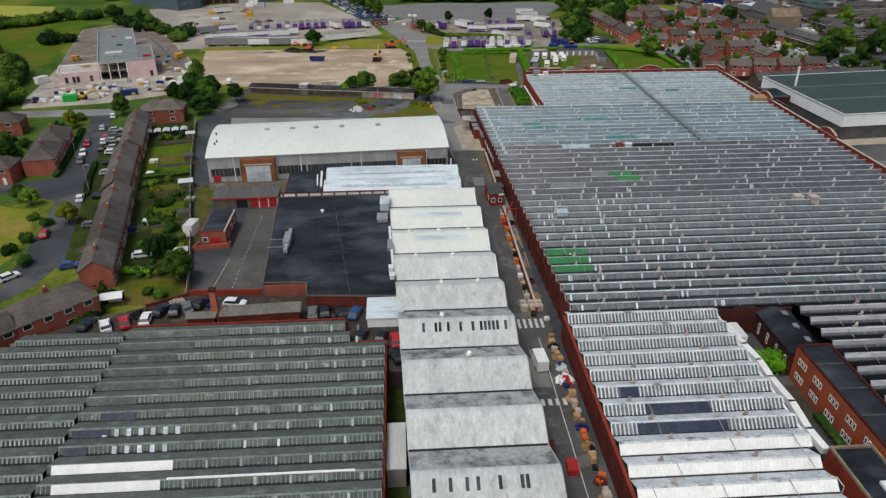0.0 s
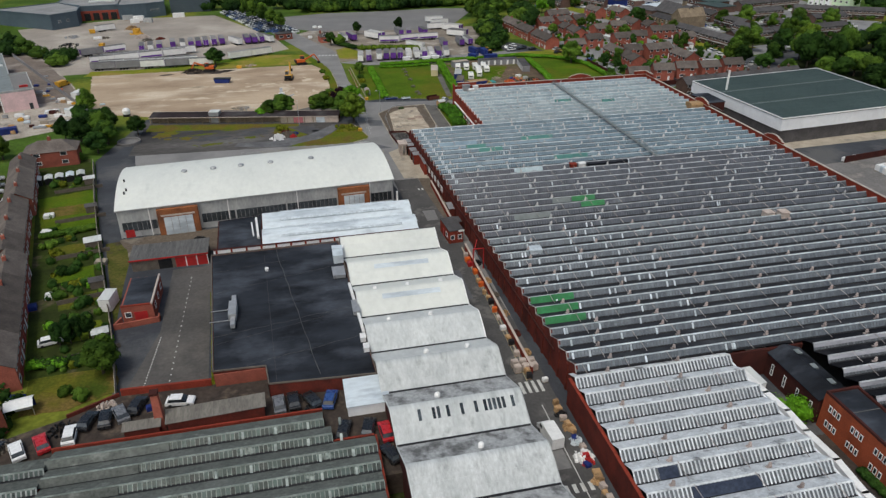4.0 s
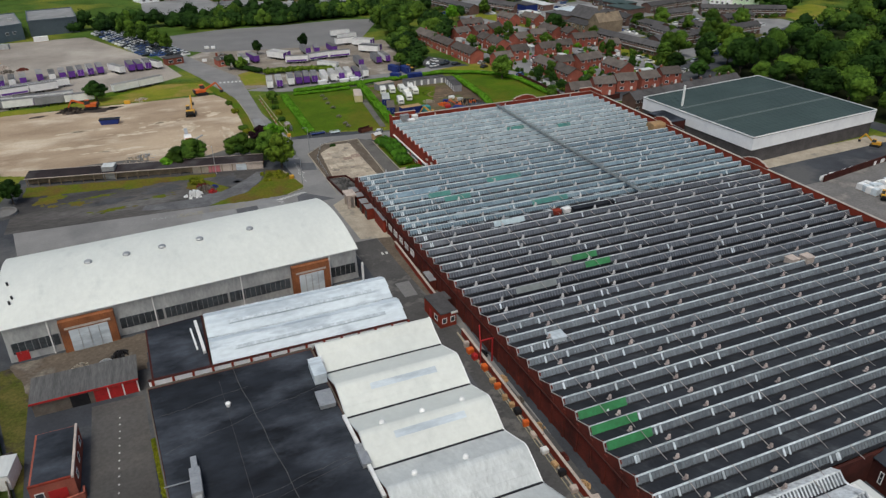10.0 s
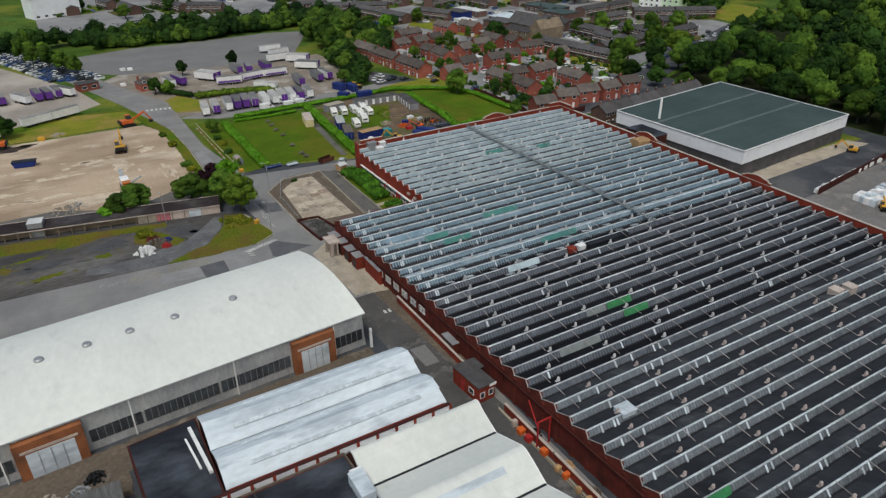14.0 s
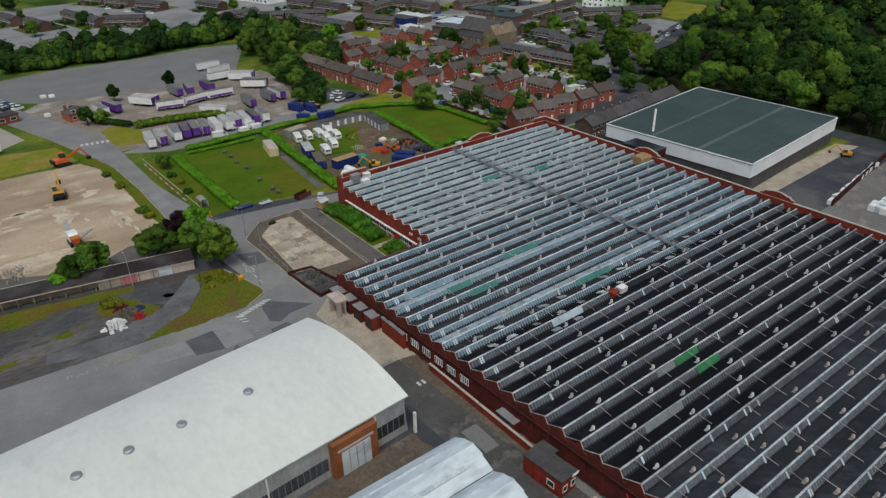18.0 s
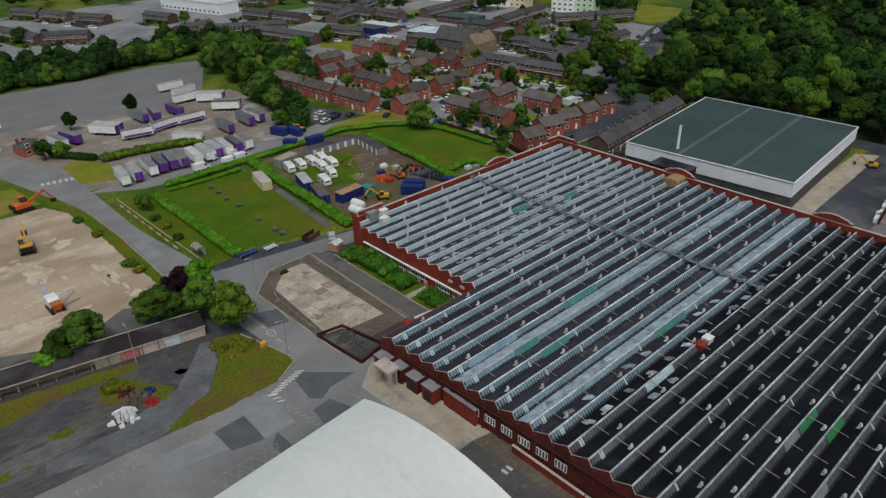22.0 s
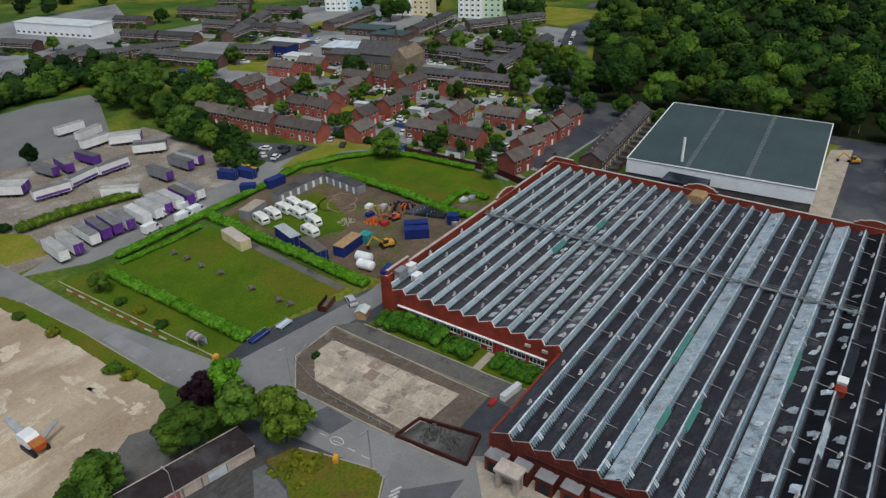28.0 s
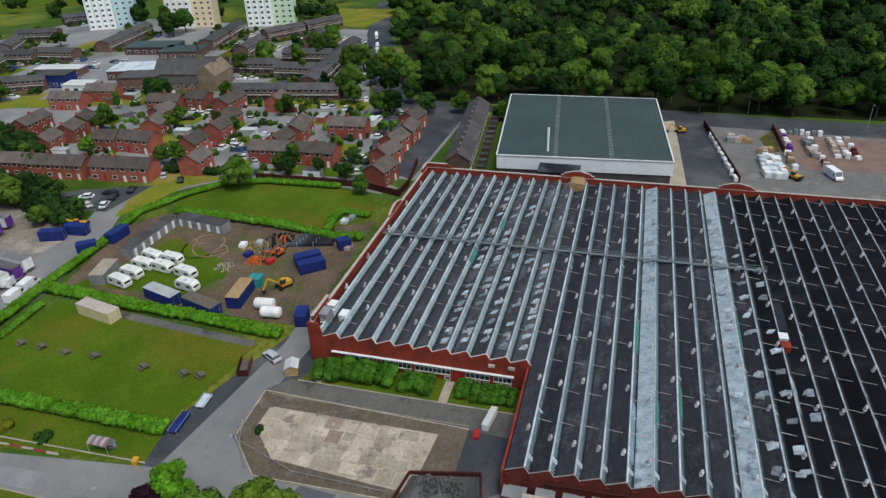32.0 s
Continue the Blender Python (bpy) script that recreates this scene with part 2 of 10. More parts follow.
# the pale third colour paints sky glints into the panes
PANEG = mat("green_grey_pane_with_glints", (0.050, 0.078, 0.070), (0.024, 0.041, 0.036), 0.35, 0.5, 2.0, 0.25, island=0.55, rand=0.12, spec=0.5, c=(0.22, 0.265, 0.245), cscale=0.4, cpos=(0.60, 0.70))
PANEL = mat("pale_replaced_pane", (0.52, 0.57, 0.60), (0.36, 0.41, 0.44), 0.6, 0.8, 2.0, 0.2, island=0.3)
NAVY = mat("dark_blue_pane", (0.02, 0.028, 0.05), (0.035, 0.045, 0.07), 0.4, 0.5, 2.0, 0.3, island=0.4)
CAP = mat("weathered_ridge_metal", (0.55, 0.605, 0.63), (0.34, 0.385, 0.405), 0.7, 0.4, 3.0, 0.3, rand=0.2, spec=0.25)
CAPD = mat("dull_ridge_metal", (0.48, 0.505, 0.525), (0.25, 0.265, 0.28), 0.7, 0.4, 3.0, 0.3, rand=0.35, spec=0.2)
BARW = mat("flaking_white_bar", (0.66, 0.69, 0.70), (0.40, 0.43, 0.45), 0.7, 0.4, 3.0, 0.3, rand=0.1)
BARH = mat("dirty_white_glazing_bar", (0.36, 0.39, 0.38), (0.19, 0.21, 0.205), 0.7, 0.4, 3.0, 0.35, rand=0.3)
BARB = mat("pale_blue_glazing_bar", (0.255, 0.33, 0.37), (0.17, 0.228, 0.262), 0.7, 0.5, 3.0, 0.3, rand=0.2)
TIE = mat("weathered_tie_rod", (0.40, 0.37, 0.35), (0.26, 0.23, 0.21), 0.7, 0.8, 3.0, 0.3, rand=0.2)
BARG = mat("grey_green_glazing_bar", (0.235, 0.275, 0.255), (0.115, 0.14, 0.127), 0.7, 0.5, 3.0, 0.3, rand=0.15)
BARD = mat("dark_glazing_bar", (0.118, 0.127, 0.142), (0.072, 0.079, 0.090), 0.7, 0.5, 3.0, 0.25, rand=0.2)
GREENSHEET = mat("green_sheet", (0.04, 0.21, 0.075), (0.035, 0.16, 0.06), 0.6, 0.4, 2.0, 0.2)
TEALSHEET = mat("teal_sheet", (0.07, 0.22, 0.19), (0.06, 0.17, 0.16), 0.6, 0.4, 2.0, 0.25)
PINKCOWL = mat("rusty_pale_cowl", (0.42, 0.36, 0.33), (0.27, 0.21, 0.19), 0.7, 2.0, 6.0, 0.25, rand=0.3)
COWL = mat("pale_cowl_metal", (0.5, 0.49, 0.48), (0.36, 0.35, 0.34), 0.6, 2.0, 6.0, 0.2, rand=0.25)
BRICK = mat("red_brick", (0.255, 0.044, 0.026), (0.18, 0.033, 0.021), 0.9, 0.4, 5.0, 0.25, c=(0.11, 0.03, 0.022), cscale=0.25, cpos=(0.55, 0.75), spec=0.12)
OLDBRICK = mat("weathered_red_brick", (0.14, 0.031, 0.022), (0.09, 0.024, 0.019), 0.9, 0.4, 5.0, 0.25, c=(0.055, 0.02, 0.017), cscale=0.25, cpos=(0.5, 0.7), spec=0.1)
DARKBRICK = mat("soot_brick", (0.070, 0.022, 0.018), (0.045, 0.017, 0.015), 0.9, 0.4, 5.0, 0.25, spec=0.1)
HOUSEBRICK = mat("orange_red_brick", (0.335, 0.104, 0.072), (0.245, 0.078, 0.056), 0.9, 0.4, 5.0, 0.2, rand=0.25, spec=0.12)
PORTALBRICK = mat("orange_brown_brick", (0.30, 0.115, 0.050), (0.20, 0.078, 0.036), 0.9, 0.4, 5.0, 0.25, c=(0.11, 0.055, 0.035), cscale=0.3, cpos=(0.54, 0.72), spec=0.12)
OFFICEBRICK = mat("bright_orange_red_brick", (0.33, 0.078, 0.034), (0.24, 0.058, 0.027), 0.9, 0.4, 5.0, 0.25, c=(0.13, 0.04, 0.024), cscale=0.2, cpos=(0.58, 0.74), spec=0.12)
BROWNBRICK = mat("brown_brick", (0.155, 0.095, 0.076), (0.115, 0.073, 0.061), 0.9, 0.4, 5.0, 0.2, rand=0.25, spec=0.12)
COPING = mat("coping_stone", (0.50, 0.42, 0.36), (0.38, 0.32, 0.28), 0.85, 0.5, 3.0, 0.2)
STONE = mat("weathered_stone", (0.25, 0.195, 0.13), (0.155, 0.12, 0.085), 0.9, 0.3, 2.0, 0.3)
TILE = mat("brown_roof_tile", (0.122, 0.104, 0.092), (0.082, 0.070, 0.063), 0.9, 0.3, 2.5, 0.25, rand=0.3, spec=0.12)
SLATE = mat("dark_slate", (0.086, 0.082, 0.082), (0.058, 0.055, 0.056), 0.85, 0.3, 2.5, 0.25, rand=0.25, spec=0.15)
# third colour: blue-grey wet sheen painted in patches on the black
BITUMEN = mat("sheen_mottled_black_bitumen", (0.024, 0.028, 0.036), (0.0070, 0.0080, 0.0105), 0.75, 0.16, 1.2, 0.25, c=(0.060, 0.068, 0.083), cscale=0.1, cpos=(0.48, 0.66), bump=0.1, spec=0.2, stretch=(0.7, 1.3, 1))
SHEET = mat("white_roof_sheet", (0.59, 0.605, 0.585), (0.50, 0.515, 0.505), 0.65, 0.4, 2.0, 0.1, c=(0.36, 0.375, 0.37), cscale=0.5, cpos=(0.58, 0.76), stretch=(1, 0.2, 1), rand=0.06)
CREAM = mat("cream_roof_sheet", (0.655, 0.670, 0.622), (0.585, 0.602, 0.565), 0.6, 0.1, 1.5, 0.06, rand=0.03, stretch=(0.7, 0.35, 1), c=(0.51, 0.53, 0.50), cscale=0.35, cpos=(0.58, 0.82))
LILACBAND = mat("pale_lilac_grey_band", (0.32, 0.325, 0.355), (0.22, 0.225, 0.25), 0.7, 0.4, 2.0, 0.2, rand=0.2, stretch=(0.3, 1, 1))
STAINED = mat("stained_grey_sheet", (0.53, 0.55, 0.54), (0.43, 0.45, 0.445), 0.75, 0.4, 2.2, 0.14, c=(0.29, 0.305, 0.30), cscale=0.6, cpos=(0.56, 0.74), stretch=(1.1, 0.16, 1), rand=0.06)
GRIMED = mat("grimy_pale_sheet", (0.53, 0.55, 0.545), (0.42, 0.44, 0.435), 0.75, 0.4, 2.2, 0.2, c=(0.30, 0.31, 0.31), cscale=0.6, cpos=(0.54, 0.72), stretch=(1.2, 0.3, 1), rand=0.06)
# darker, patchier sheet for the north slopes of the southern bays
NORTHDARK = mat("dark_mottled_north_sheet", (0.40, 0.405, 0.40), (0.27, 0.275, 0.27), 0.8, 0.5, 2.2, 0.3, c=(0.12, 0.12, 0.118), cscale=0.5, cpos=(0.50, 0.66), stretch=(0.9, 0.5, 1), spec=0.2)
PALEBLUE = mat("pale_blue_sheet", (0.62, 0.68, 0.71), (0.5, 0.56, 0.60), 0.55, 0.2, 1.5, 0.12, c=(0.4, 0.45, 0.49), cscale=0.3, stretch=(0.35, 1, 1))
STONEGREY = mat("dull_roof_light", (0.20, 0.225, 0.225), (0.15, 0.17, 0.17), 0.7, 0.5, 2.0, 0.2)
WALLGREY = mat("grey_wall_sheet", (0.42, 0.43, 0.42), (0.30, 0.31, 0.31), 0.7, 0.3, 2.0, 0.2, stretch=(1, 1, 0.4))
WHITEWALL = mat("white_cladding", (0.84, 0.86, 0.87), (0.76, 0.78, 0.80), 0.55, 0.2, 1.0, 0.05)
DARKROOF = mat("slate_grey_sheet", (0.060, 0.086, 0.083), (0.046, 0.068, 0.067), 0.75, 0.05, 1.0, 0.16, rand=0.12, spec=0.12)
WHITE = mat("white_paint", (0.80, 0.80, 0.785), (0.69, 0.69, 0.675), 0.55, 0.6, 3.0, 0.09, rand=0.06)
CARAVAN = mat("caravan_shell", (0.74, 0.73, 0.68), (0.66, 0.65, 0.6), 0.4, 0.6, 3.0, 0.06)
GREY = mat("mid_grey_paint", (0.25, 0.25, 0.26), (0.19, 0.19, 0.2), 0.7, 0.5, 2.0, 0.15)
BOXROOF = mat("trailer_roof", (0.20, 0.195, 0.19), (0.125, 0.122, 0.12), 0.75, 0.3, 2.0, 0.25, rand=0.45)
PALEROOF = mat("pale_trailer_roof", (0.44, 0.43, 0.41), (0.33, 0.32, 0.305), 0.75, 0.3, 2.0, 0.2, rand=0.3)
PURPLE = mat("purple_panel", (0.13, 0.04, 0.27), (0.10, 0.03, 0.22), 0.5, 0.5, 2.0, 0.12, rand=0.15)
BLUE = mat("blue_container_paint", (0.012, 0.03, 0.17), (0.01, 0.02, 0.11), 0.6, 0.6, 2.0, 0.25)
TEAL = mat("teal_tarpaulin", (0.04, 0.28, 0.27), (0.03, 0.2, 0.2), 0.6, 0.6, 2.0, 0.2)
RED = mat("red_paint", (0.42, 0.025, 0.025), (0.3, 0.02, 0.02), 0.5, 0.6, 2.0, 0.15)
YELLOW = mat("machine_yellow", (0.62, 0.34, 0.03), (0.5, 0.26, 0.03), 0.5, 0.6, 2.0, 0.15)
ORANGE = mat("machine_orange", (0.62, 0.13, 0.025), (0.5, 0.1, 0.02), 0.5, 0.6, 2.0, 0.15)
PALLET = mat("raw_pallet_wood", (0.42, 0.27, 0.13), (0.3, 0.19, 0.1), 0.85, 1.5, 5.0, 0.2, rand=0.25)
TIMBER = mat("grey_timber", (0.14, 0.12, 0.10), (0.10, 0.085, 0.07), 0.9, 1.0, 4.0, 0.25)
IRON = mat("dark_iron", (0.03, 0.03, 0.032), (0.02, 0.02, 0.022), 0.5, 1.0, 4.0, 0.2, metal=0.4)
STEEL = mat("galvanised_steel", (0.42, 0.43, 0.44), (0.33, 0.34, 0.35), 0.5, 0.8, 3.0, 0.15, metal=0.5)
RUBBER = mat("tyre_rubber", (0.02, 0.02, 0.02), None, 0.9, 1.0, 4.0, 0.2)
GLASS = mat("dark_window_glass", (0.025, 0.03, 0.035), (0.05, 0.06, 0.068), 0.12, 0.5, 2.0, 0.2, bump=0, spec=0.6, rand=0.5)
PINK = mat("pink_insulation_board", (0.74, 0.53, 0.53), (0.62, 0.45, 0.45), 0.8, 0.3, 2.0, 0.12)
# LEAF_A, LEAF_B: the darker second colour carries shade from gaps in the crowns
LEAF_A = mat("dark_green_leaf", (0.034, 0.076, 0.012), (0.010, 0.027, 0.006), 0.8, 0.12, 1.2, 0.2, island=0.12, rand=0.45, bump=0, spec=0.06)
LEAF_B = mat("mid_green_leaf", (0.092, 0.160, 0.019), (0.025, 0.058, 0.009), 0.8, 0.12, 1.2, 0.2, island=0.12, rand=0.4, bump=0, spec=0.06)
LEAF_C = mat("bright_green_leaf", (0.115, 0.272, 0.020), (0.065, 0.170, 0.007), 0.8, 0.25, 1.5, 0.3, island=0.25, bump=0, spec=0.06)
LEAF_D = mat("fresh_green_shrub_leaf", (0.062, 0.155, 0.014), (0.024, 0.074, 0.007), 0.8, 0.4, 1.5, 0.3, island=0.3, bump=0, spec=0.06)
LEAF_P = mat("purple_leaf", (0.022, 0.009, 0.013), (0.012, 0.005, 0.008), 0.8, 0.3, 2.0, 0.3, island=0.3, bump=0, spec=0.06)
LEAF_Y = mat("yellow_green_leaf", (0.16, 0.165, 0.012), (0.085, 0.105, 0.010), 0.8, 0.3, 2.0, 0.3, island=0.3, bump=0, spec=0.06)
# WOOD_A toned as shaded crowns, WOOD_B as lit; near-black blotches paint the gaps
WOOD_A = mat("shade_toned_dark_canopy", (0.031, 0.070, 0.012), (0.006, 0.017, 0.005), 0.8, 0.06, 0.8, 0.2, island=0.1, bump=0, spec=0.06)
WOOD_B = mat("shade_toned_light_canopy", (0.100, 0.168, 0.020), (0.015, 0.040, 0.008), 0.8, 0.06, 0.8, 0.2, island=0.1, bump=0, spec=0.06)
LEAF_L = mat("light_olive_leaf", (0.128, 0.192, 0.020), (0.046, 0.084, 0.009), 0.8, 0.5, 1.8, 0.35, island=0.3, bump=0, spec=0.06)
PALEEARTH = mat("pale_crushed_earth", (0.57, 0.485, 0.37), (0.46, 0.375, 0.275), 0.95, 0.25, 2.5, 0.25, c=(0.40, 0.315, 0.225), cscale=0.25, cpos=(0.50, 0.64), spec=0.1)
OILMUD = mat("oily_dark_earth", (0.062, 0.048, 0.039), (0.032, 0.026, 0.023), 0.9, 0.2, 1.5, 0.35, c=(0.11, 0.085, 0.065), cscale=0.2, cpos=(0.56, 0.68), spec=0.15)
DULLGRASS = mat("unmown_garden_grass", (0.110, 0.105, 0.014), (0.048, 0.070, 0.010), 0.95, 0.14, 2.0, 0.35, c=(0.14, 0.10, 0.03), cscale=0.12, spec=0.06)
WEEDY = mat("brown_weedy_ground", (0.115, 0.098, 0.030), (0.055, 0.068, 0.013), 0.95, 0.22, 2.0, 0.35, c=(0.050, 0.040, 0.032), cscale=0.16, cpos=(0.52, 0.64), spec=0.06)
SLABTAN = mat("pale_tan_concrete", (0.46, 0.395, 0.305), (0.34, 0.285, 0.22), 0.9, 0.22, 2.5, 0.25, c=(0.19, 0.165, 0.135), cscale=0.3, cpos=(0.55, 0.66), rand=0.28, spec=0.12)
SLABROSE = mat("reddish_worn_concrete", (0.37, 0.275, 0.215), (0.26, 0.20, 0.16), 0.9, 0.3, 2.5, 0.25, c=(0.45, 0.40, 0.33), cscale=0.4, cpos=(0.55, 0.68), rand=0.25, spec=0.12)
SHEDROOF = mat("stained_cement_sheet", (0.185, 0.172, 0.150), (0.125, 0.116, 0.103), 0.9, 0.3, 2.0, 0.25, stretch=(2, 0.5, 1), spec=0.1)
DULLPANE = mat("clouded_replaced_pane", (0.30, 0.345, 0.33), (0.17, 0.20, 0.19), 0.6, 0.8, 2.0, 0.3, island=0.5)
YARDPALE = mat("worn_builders_yard", (0.185, 0.176, 0.168), (0.130, 0.124, 0.119), 0.9, 0.12, 1.5, 0.25, c=(0.24, 0.222, 0.20), cscale=0.12, cpos=(0.55, 0.66), spec=0.12)
BARK = mat("tree_bark", (0.07, 0.055, 0.04), (0.05, 0.04, 0.03), 0.95, 1.0, 5.0, 0.3)


# ---- mesh tools ----
class Shape:
    """Points and faces of one mesh."""

    def __init__(self):
        self.v, self.f = [], []

    def add(self, pts, faces):
        n = len(self.v)
        self.v += [tuple(p) for p in pts]
        self.f += [tuple(n + i for i in q) for q in faces]
        return self

    def box(self, x0, x1, y0, y1, z0, z1):
        return self.add([(x, y, z) for z in (z0, z1) for x, y in ((x0, y0), (x1, y0), (x1, y1), (x0, y1))],
                        [(3, 2, 1, 0), (4, 5, 6, 7), (0, 1, 5, 4), (1, 2, 6, 5), (2, 3, 7, 6), (3, 0, 4, 7)])

    def prism(self, poly, z0, z1, bottom=True):
        n = len(poly)
        return self.add([(x, y, z0) for x, y in poly] + [(x, y, z1) for x, y in poly],
                        [tuple(range(n, 2 * n))] + ([tuple(range(n - 1, -1, -1))] if bottom else [])
                        + [(i, (i + 1) % n, n + (i + 1) % n, n + i) for i in range(n)])

    def side(self, poly, a0, a1, axis="x"):
        """A polygon in the yz plane (or xz, with axis y) drawn out along the axis."""
        n = len(poly)
        put = (lambda a, p: (a, p[0], p[1])) if axis == "x" else (lambda a, p: (p[0], a, p[1]))
        return self.add([put(a0, p) for p in poly] + [put(a1, p) for p in poly],
                        [tuple(range(n - 1, -1, -1)), tuple(range(n, 2 * n))]
                        + [(i, (i + 1) % n, n + (i + 1) % n, n + i) for i in range(n)])

    def beam(self, p, q, w, h=None):
        """A square bar from p to q."""
        p, q = Vector(p), Vector(q)
        d = (q - p).normalized()
        up = Vector((0, 0, 1)) if abs(d.z) < 0.95 else Vector((1, 0, 0))
        s = d.cross(up).normalized() * w / 2
        u = s.cross(d).normalized() * (h or w) / 2
        return self.add([c + a * s + b * u for c in (p, q) for a, b in ((-1, -1), (1, -1), (1, 1), (-1, 1))],
                        [(0, 1, 2, 3), (7, 6, 5, 4), (0, 4, 5, 1), (1, 5, 6, 2), (2, 6, 7, 3), (3, 7, 4, 0)])

    def tube(self, x, y, rings, n=10, axis="z"):
        """A turned body: rings of (height, radius)."""
        pts = []
        for z, r in rings:
            for i in range(n):
                a = 2 * math.pi * i / n
                c, s = r * math.cos(a), r * math.sin(a)
                pts.append((x + c, y + s, z) if axis == "z" else ((x + c, z, y + s) if axis == "y" else (z, x + c, y + s)))
        k = len(rings)
        fs = [(j * n + i, j * n + (i + 1) % n, (j + 1) * n + (i + 1) % n, (j + 1) * n + i) for j in range(k - 1) for i in range(n)]
        return self.add(pts, fs + [tuple(range(n - 1, -1, -1)), tuple(range((k - 1) * n, k * n))])

    def gable(self, x0, x1, y0, y1, z0, zr, th=0.18, over=0.3):
        """Two roof slopes with thickness; the ridge runs along x."""
        ym, k = (y0 + y1) / 2, (zr - z0) / ((y1 - y0) / 2)
        ya, yb, ze = y0 - over, y1 + over, z0 - over * k
        return self.side([(ya, ze), (ym, zr), (yb, ze), (yb, ze + th), (ym, zr + th), (ya, ze + th)], x0 - over, x1 + over)

    def hip(self, x0, x1, y0, y1, z0, zr, over=0.3):
        x0, x1, y0, y1 = x0 - over, x1 + over, y0 - over, y1 + over
        ym, d = (y0 + y1) / 2, (y1 - y0) / 2
        return self.add([(x0, y0, z0), (x1, y0, z0), (x1, y1, z0), (x0, y1, z0), (x0 + d, ym, zr), (x1 - d, ym, zr)],
                        [(3, 2, 1, 0), (0, 1, 5, 4), (1, 2, 5), (2, 3, 4, 5), (3, 0, 4)])


def mesh_of(name, s, material, smooth=False):
    me = bpy.data.meshes.new(name)
    me.from_pydata(s.v, [], s.f)
    me.materials.append(material)
    if smooth:
        me.polygons.foreach_set("use_smooth", [True] * len(me.polygons))
    me.update()
    return me


def part(name, s, material, parent=None, label="", smooth=False):
    ob = new(name, mesh_of(name, s, material, smooth) if isinstance(s, Shape) else s)
    ob.parent = parent
    return tagged(ob, label)


def thing(name, label, category, m=None, group="", kind=""):
    ob = new(name)
    ob.empty_display_size = 0.5
    ob.matrix_world = m or Matrix()
    return tagged(ob, label, category, group, kind)


def at(x, y, turn=0.0, z=0.0):
    return pose(x, y, z, 0, 0, turn)


# ---- ground ----
def ragged(poly, step=1.1, amount=0.3):
    """The same outline with small random bays, as grass and earth end."""
    rnd = random.Random(len(poly) + int(abs(poly[0][0]) * 10))
    out = []
    for (xa, ya), (xb, yb) in zip(poly, poly[1:] + poly[:1]):
        n = max(1, min(60, int(math.hypot(xb - xa, yb - ya) / step)))
        out.append((xa, ya))
        out += [(xa + (xb - xa) * i / n + rnd.uniform(-amount, amount), ya + (yb - ya) * i / n + rnd.uniform(-amount, amount)) for i in range(1, n)]
    return out


def patch(name, label, category, poly, top, material, depth=0.3):
    if name in ("grass", "bare_ground"):
        poly = ragged(poly)
    s = Shape().prism(poly, top - depth, top)
    ob = part(name, s, material)
    return tagged(ob, label, category, kind="structure")


g = Shape()
g.add([(-1500, -600, 0), (1500, -600, 0), (1500, 2200, 0), (-1500, 2200, 0)], [(0, 1, 2, 3)])
tagged(part("ground", g, ROUGH), "rough green grassland round the works and houses", "ground", kind="structure")
WORKS = [(-66, 40), (-66, 96), (-44, 118), (-58, 180), (-71, 240), (-62, 281), (8, 268), (20, 290), (60, 277), (128, 277), (150, 207), (205, 207), (199, 110), (199, 40)]
patch("yard_paving", "worn grey asphalt yards between the factory buildings", "yard", WORKS, 0.02, ASPHALT)
patch("road", "patched grey asphalt works road", "road",
      [(18.6, 40), (27, 40), (27, 228), (22, 236), (20, 243), (21, 262), (18, 284), (14, 318), (14, 350), (13, 378), (2, 410), (-8, 440), (-14, 470), (-20, 520),
       (-28, 520), (-22, 450), (-12, 415), (-2, 381), (5, 352), (8.4, 336), (8.8, 317), (8.4, 290), (10.5, 270), (13.2, 244), (12, 241), (7.8, 239), (-14, 239.8), (-60, 243), (-56, 219), (12, 221), (16.5, 190)], 0.04, ROAD)
patch("road", "grey asphalt side road along the lawn", "road", [(16, 284), (32, 281.5), (52, 278.5), (66, 279), (66, 271.5), (45, 273.5), (20, 276)], 0.05, ROAD)
patch("road", "grey lane past the parked trailers", "road",
      [(13, 352), (26, 344), (57, 339.5), (85, 345), (95, 349), (110, 345), (118, 338), (124, 325), (127.5, 311), (122, 284), (127, 280), (132, 290), (134, 312), (129, 333),
       (120, 351), (100, 359), (84, 354), (26, 356)], 0.05, ROAD)
patch("road", "grey asphalt round the junction", "road", [(12.8, 244), (21, 238.2), (20.1, 268), (27, 275.4), (40, 276), (20, 277), (15, 285), (9.5, 290), (10.5, 270)], 0.046, ROAD)
patch("yard_paving", "brownish concrete yard for parked trailers", "yard",
      [(13, 354), (84, 353), (92, 360), (97, 390), (96, 425), (80, 420), (32, 428), (5, 435), (-4, 425), (2, 410), (13, 378)], 0.03, RUBBLE)
patch("car_park", "empty grey tarmac car park", "car park", [(5, 433), (32, 427), (80, 419), (106, 470), (112, 484), (90, 491), (55, 488), (18, 490), (-12, 482), (-9, 445)], 0.035, CARPARK)
patch("yard_paving", "grey tarmac lorry yard", "yard", [(-111, 357), (-85, 358), (-22, 378), (-9, 388), (-16, 420), (-52, 500), (-105, 500), (-160, 478), (-141, 430)], 0.03, LORRYYARD)
patch("bare_ground", "levelled pale brown earth of a cleared site", "ground", [(-95, 354), (-84, 294), (-62, 284), (-32, 278), (-3, 272), (4.4, 284.2), (6.2, 289), (5.7, 302), (5.7, 322), (4.2, 342), (0.5, 351), (-40, 352)], 0.05, DIRT)
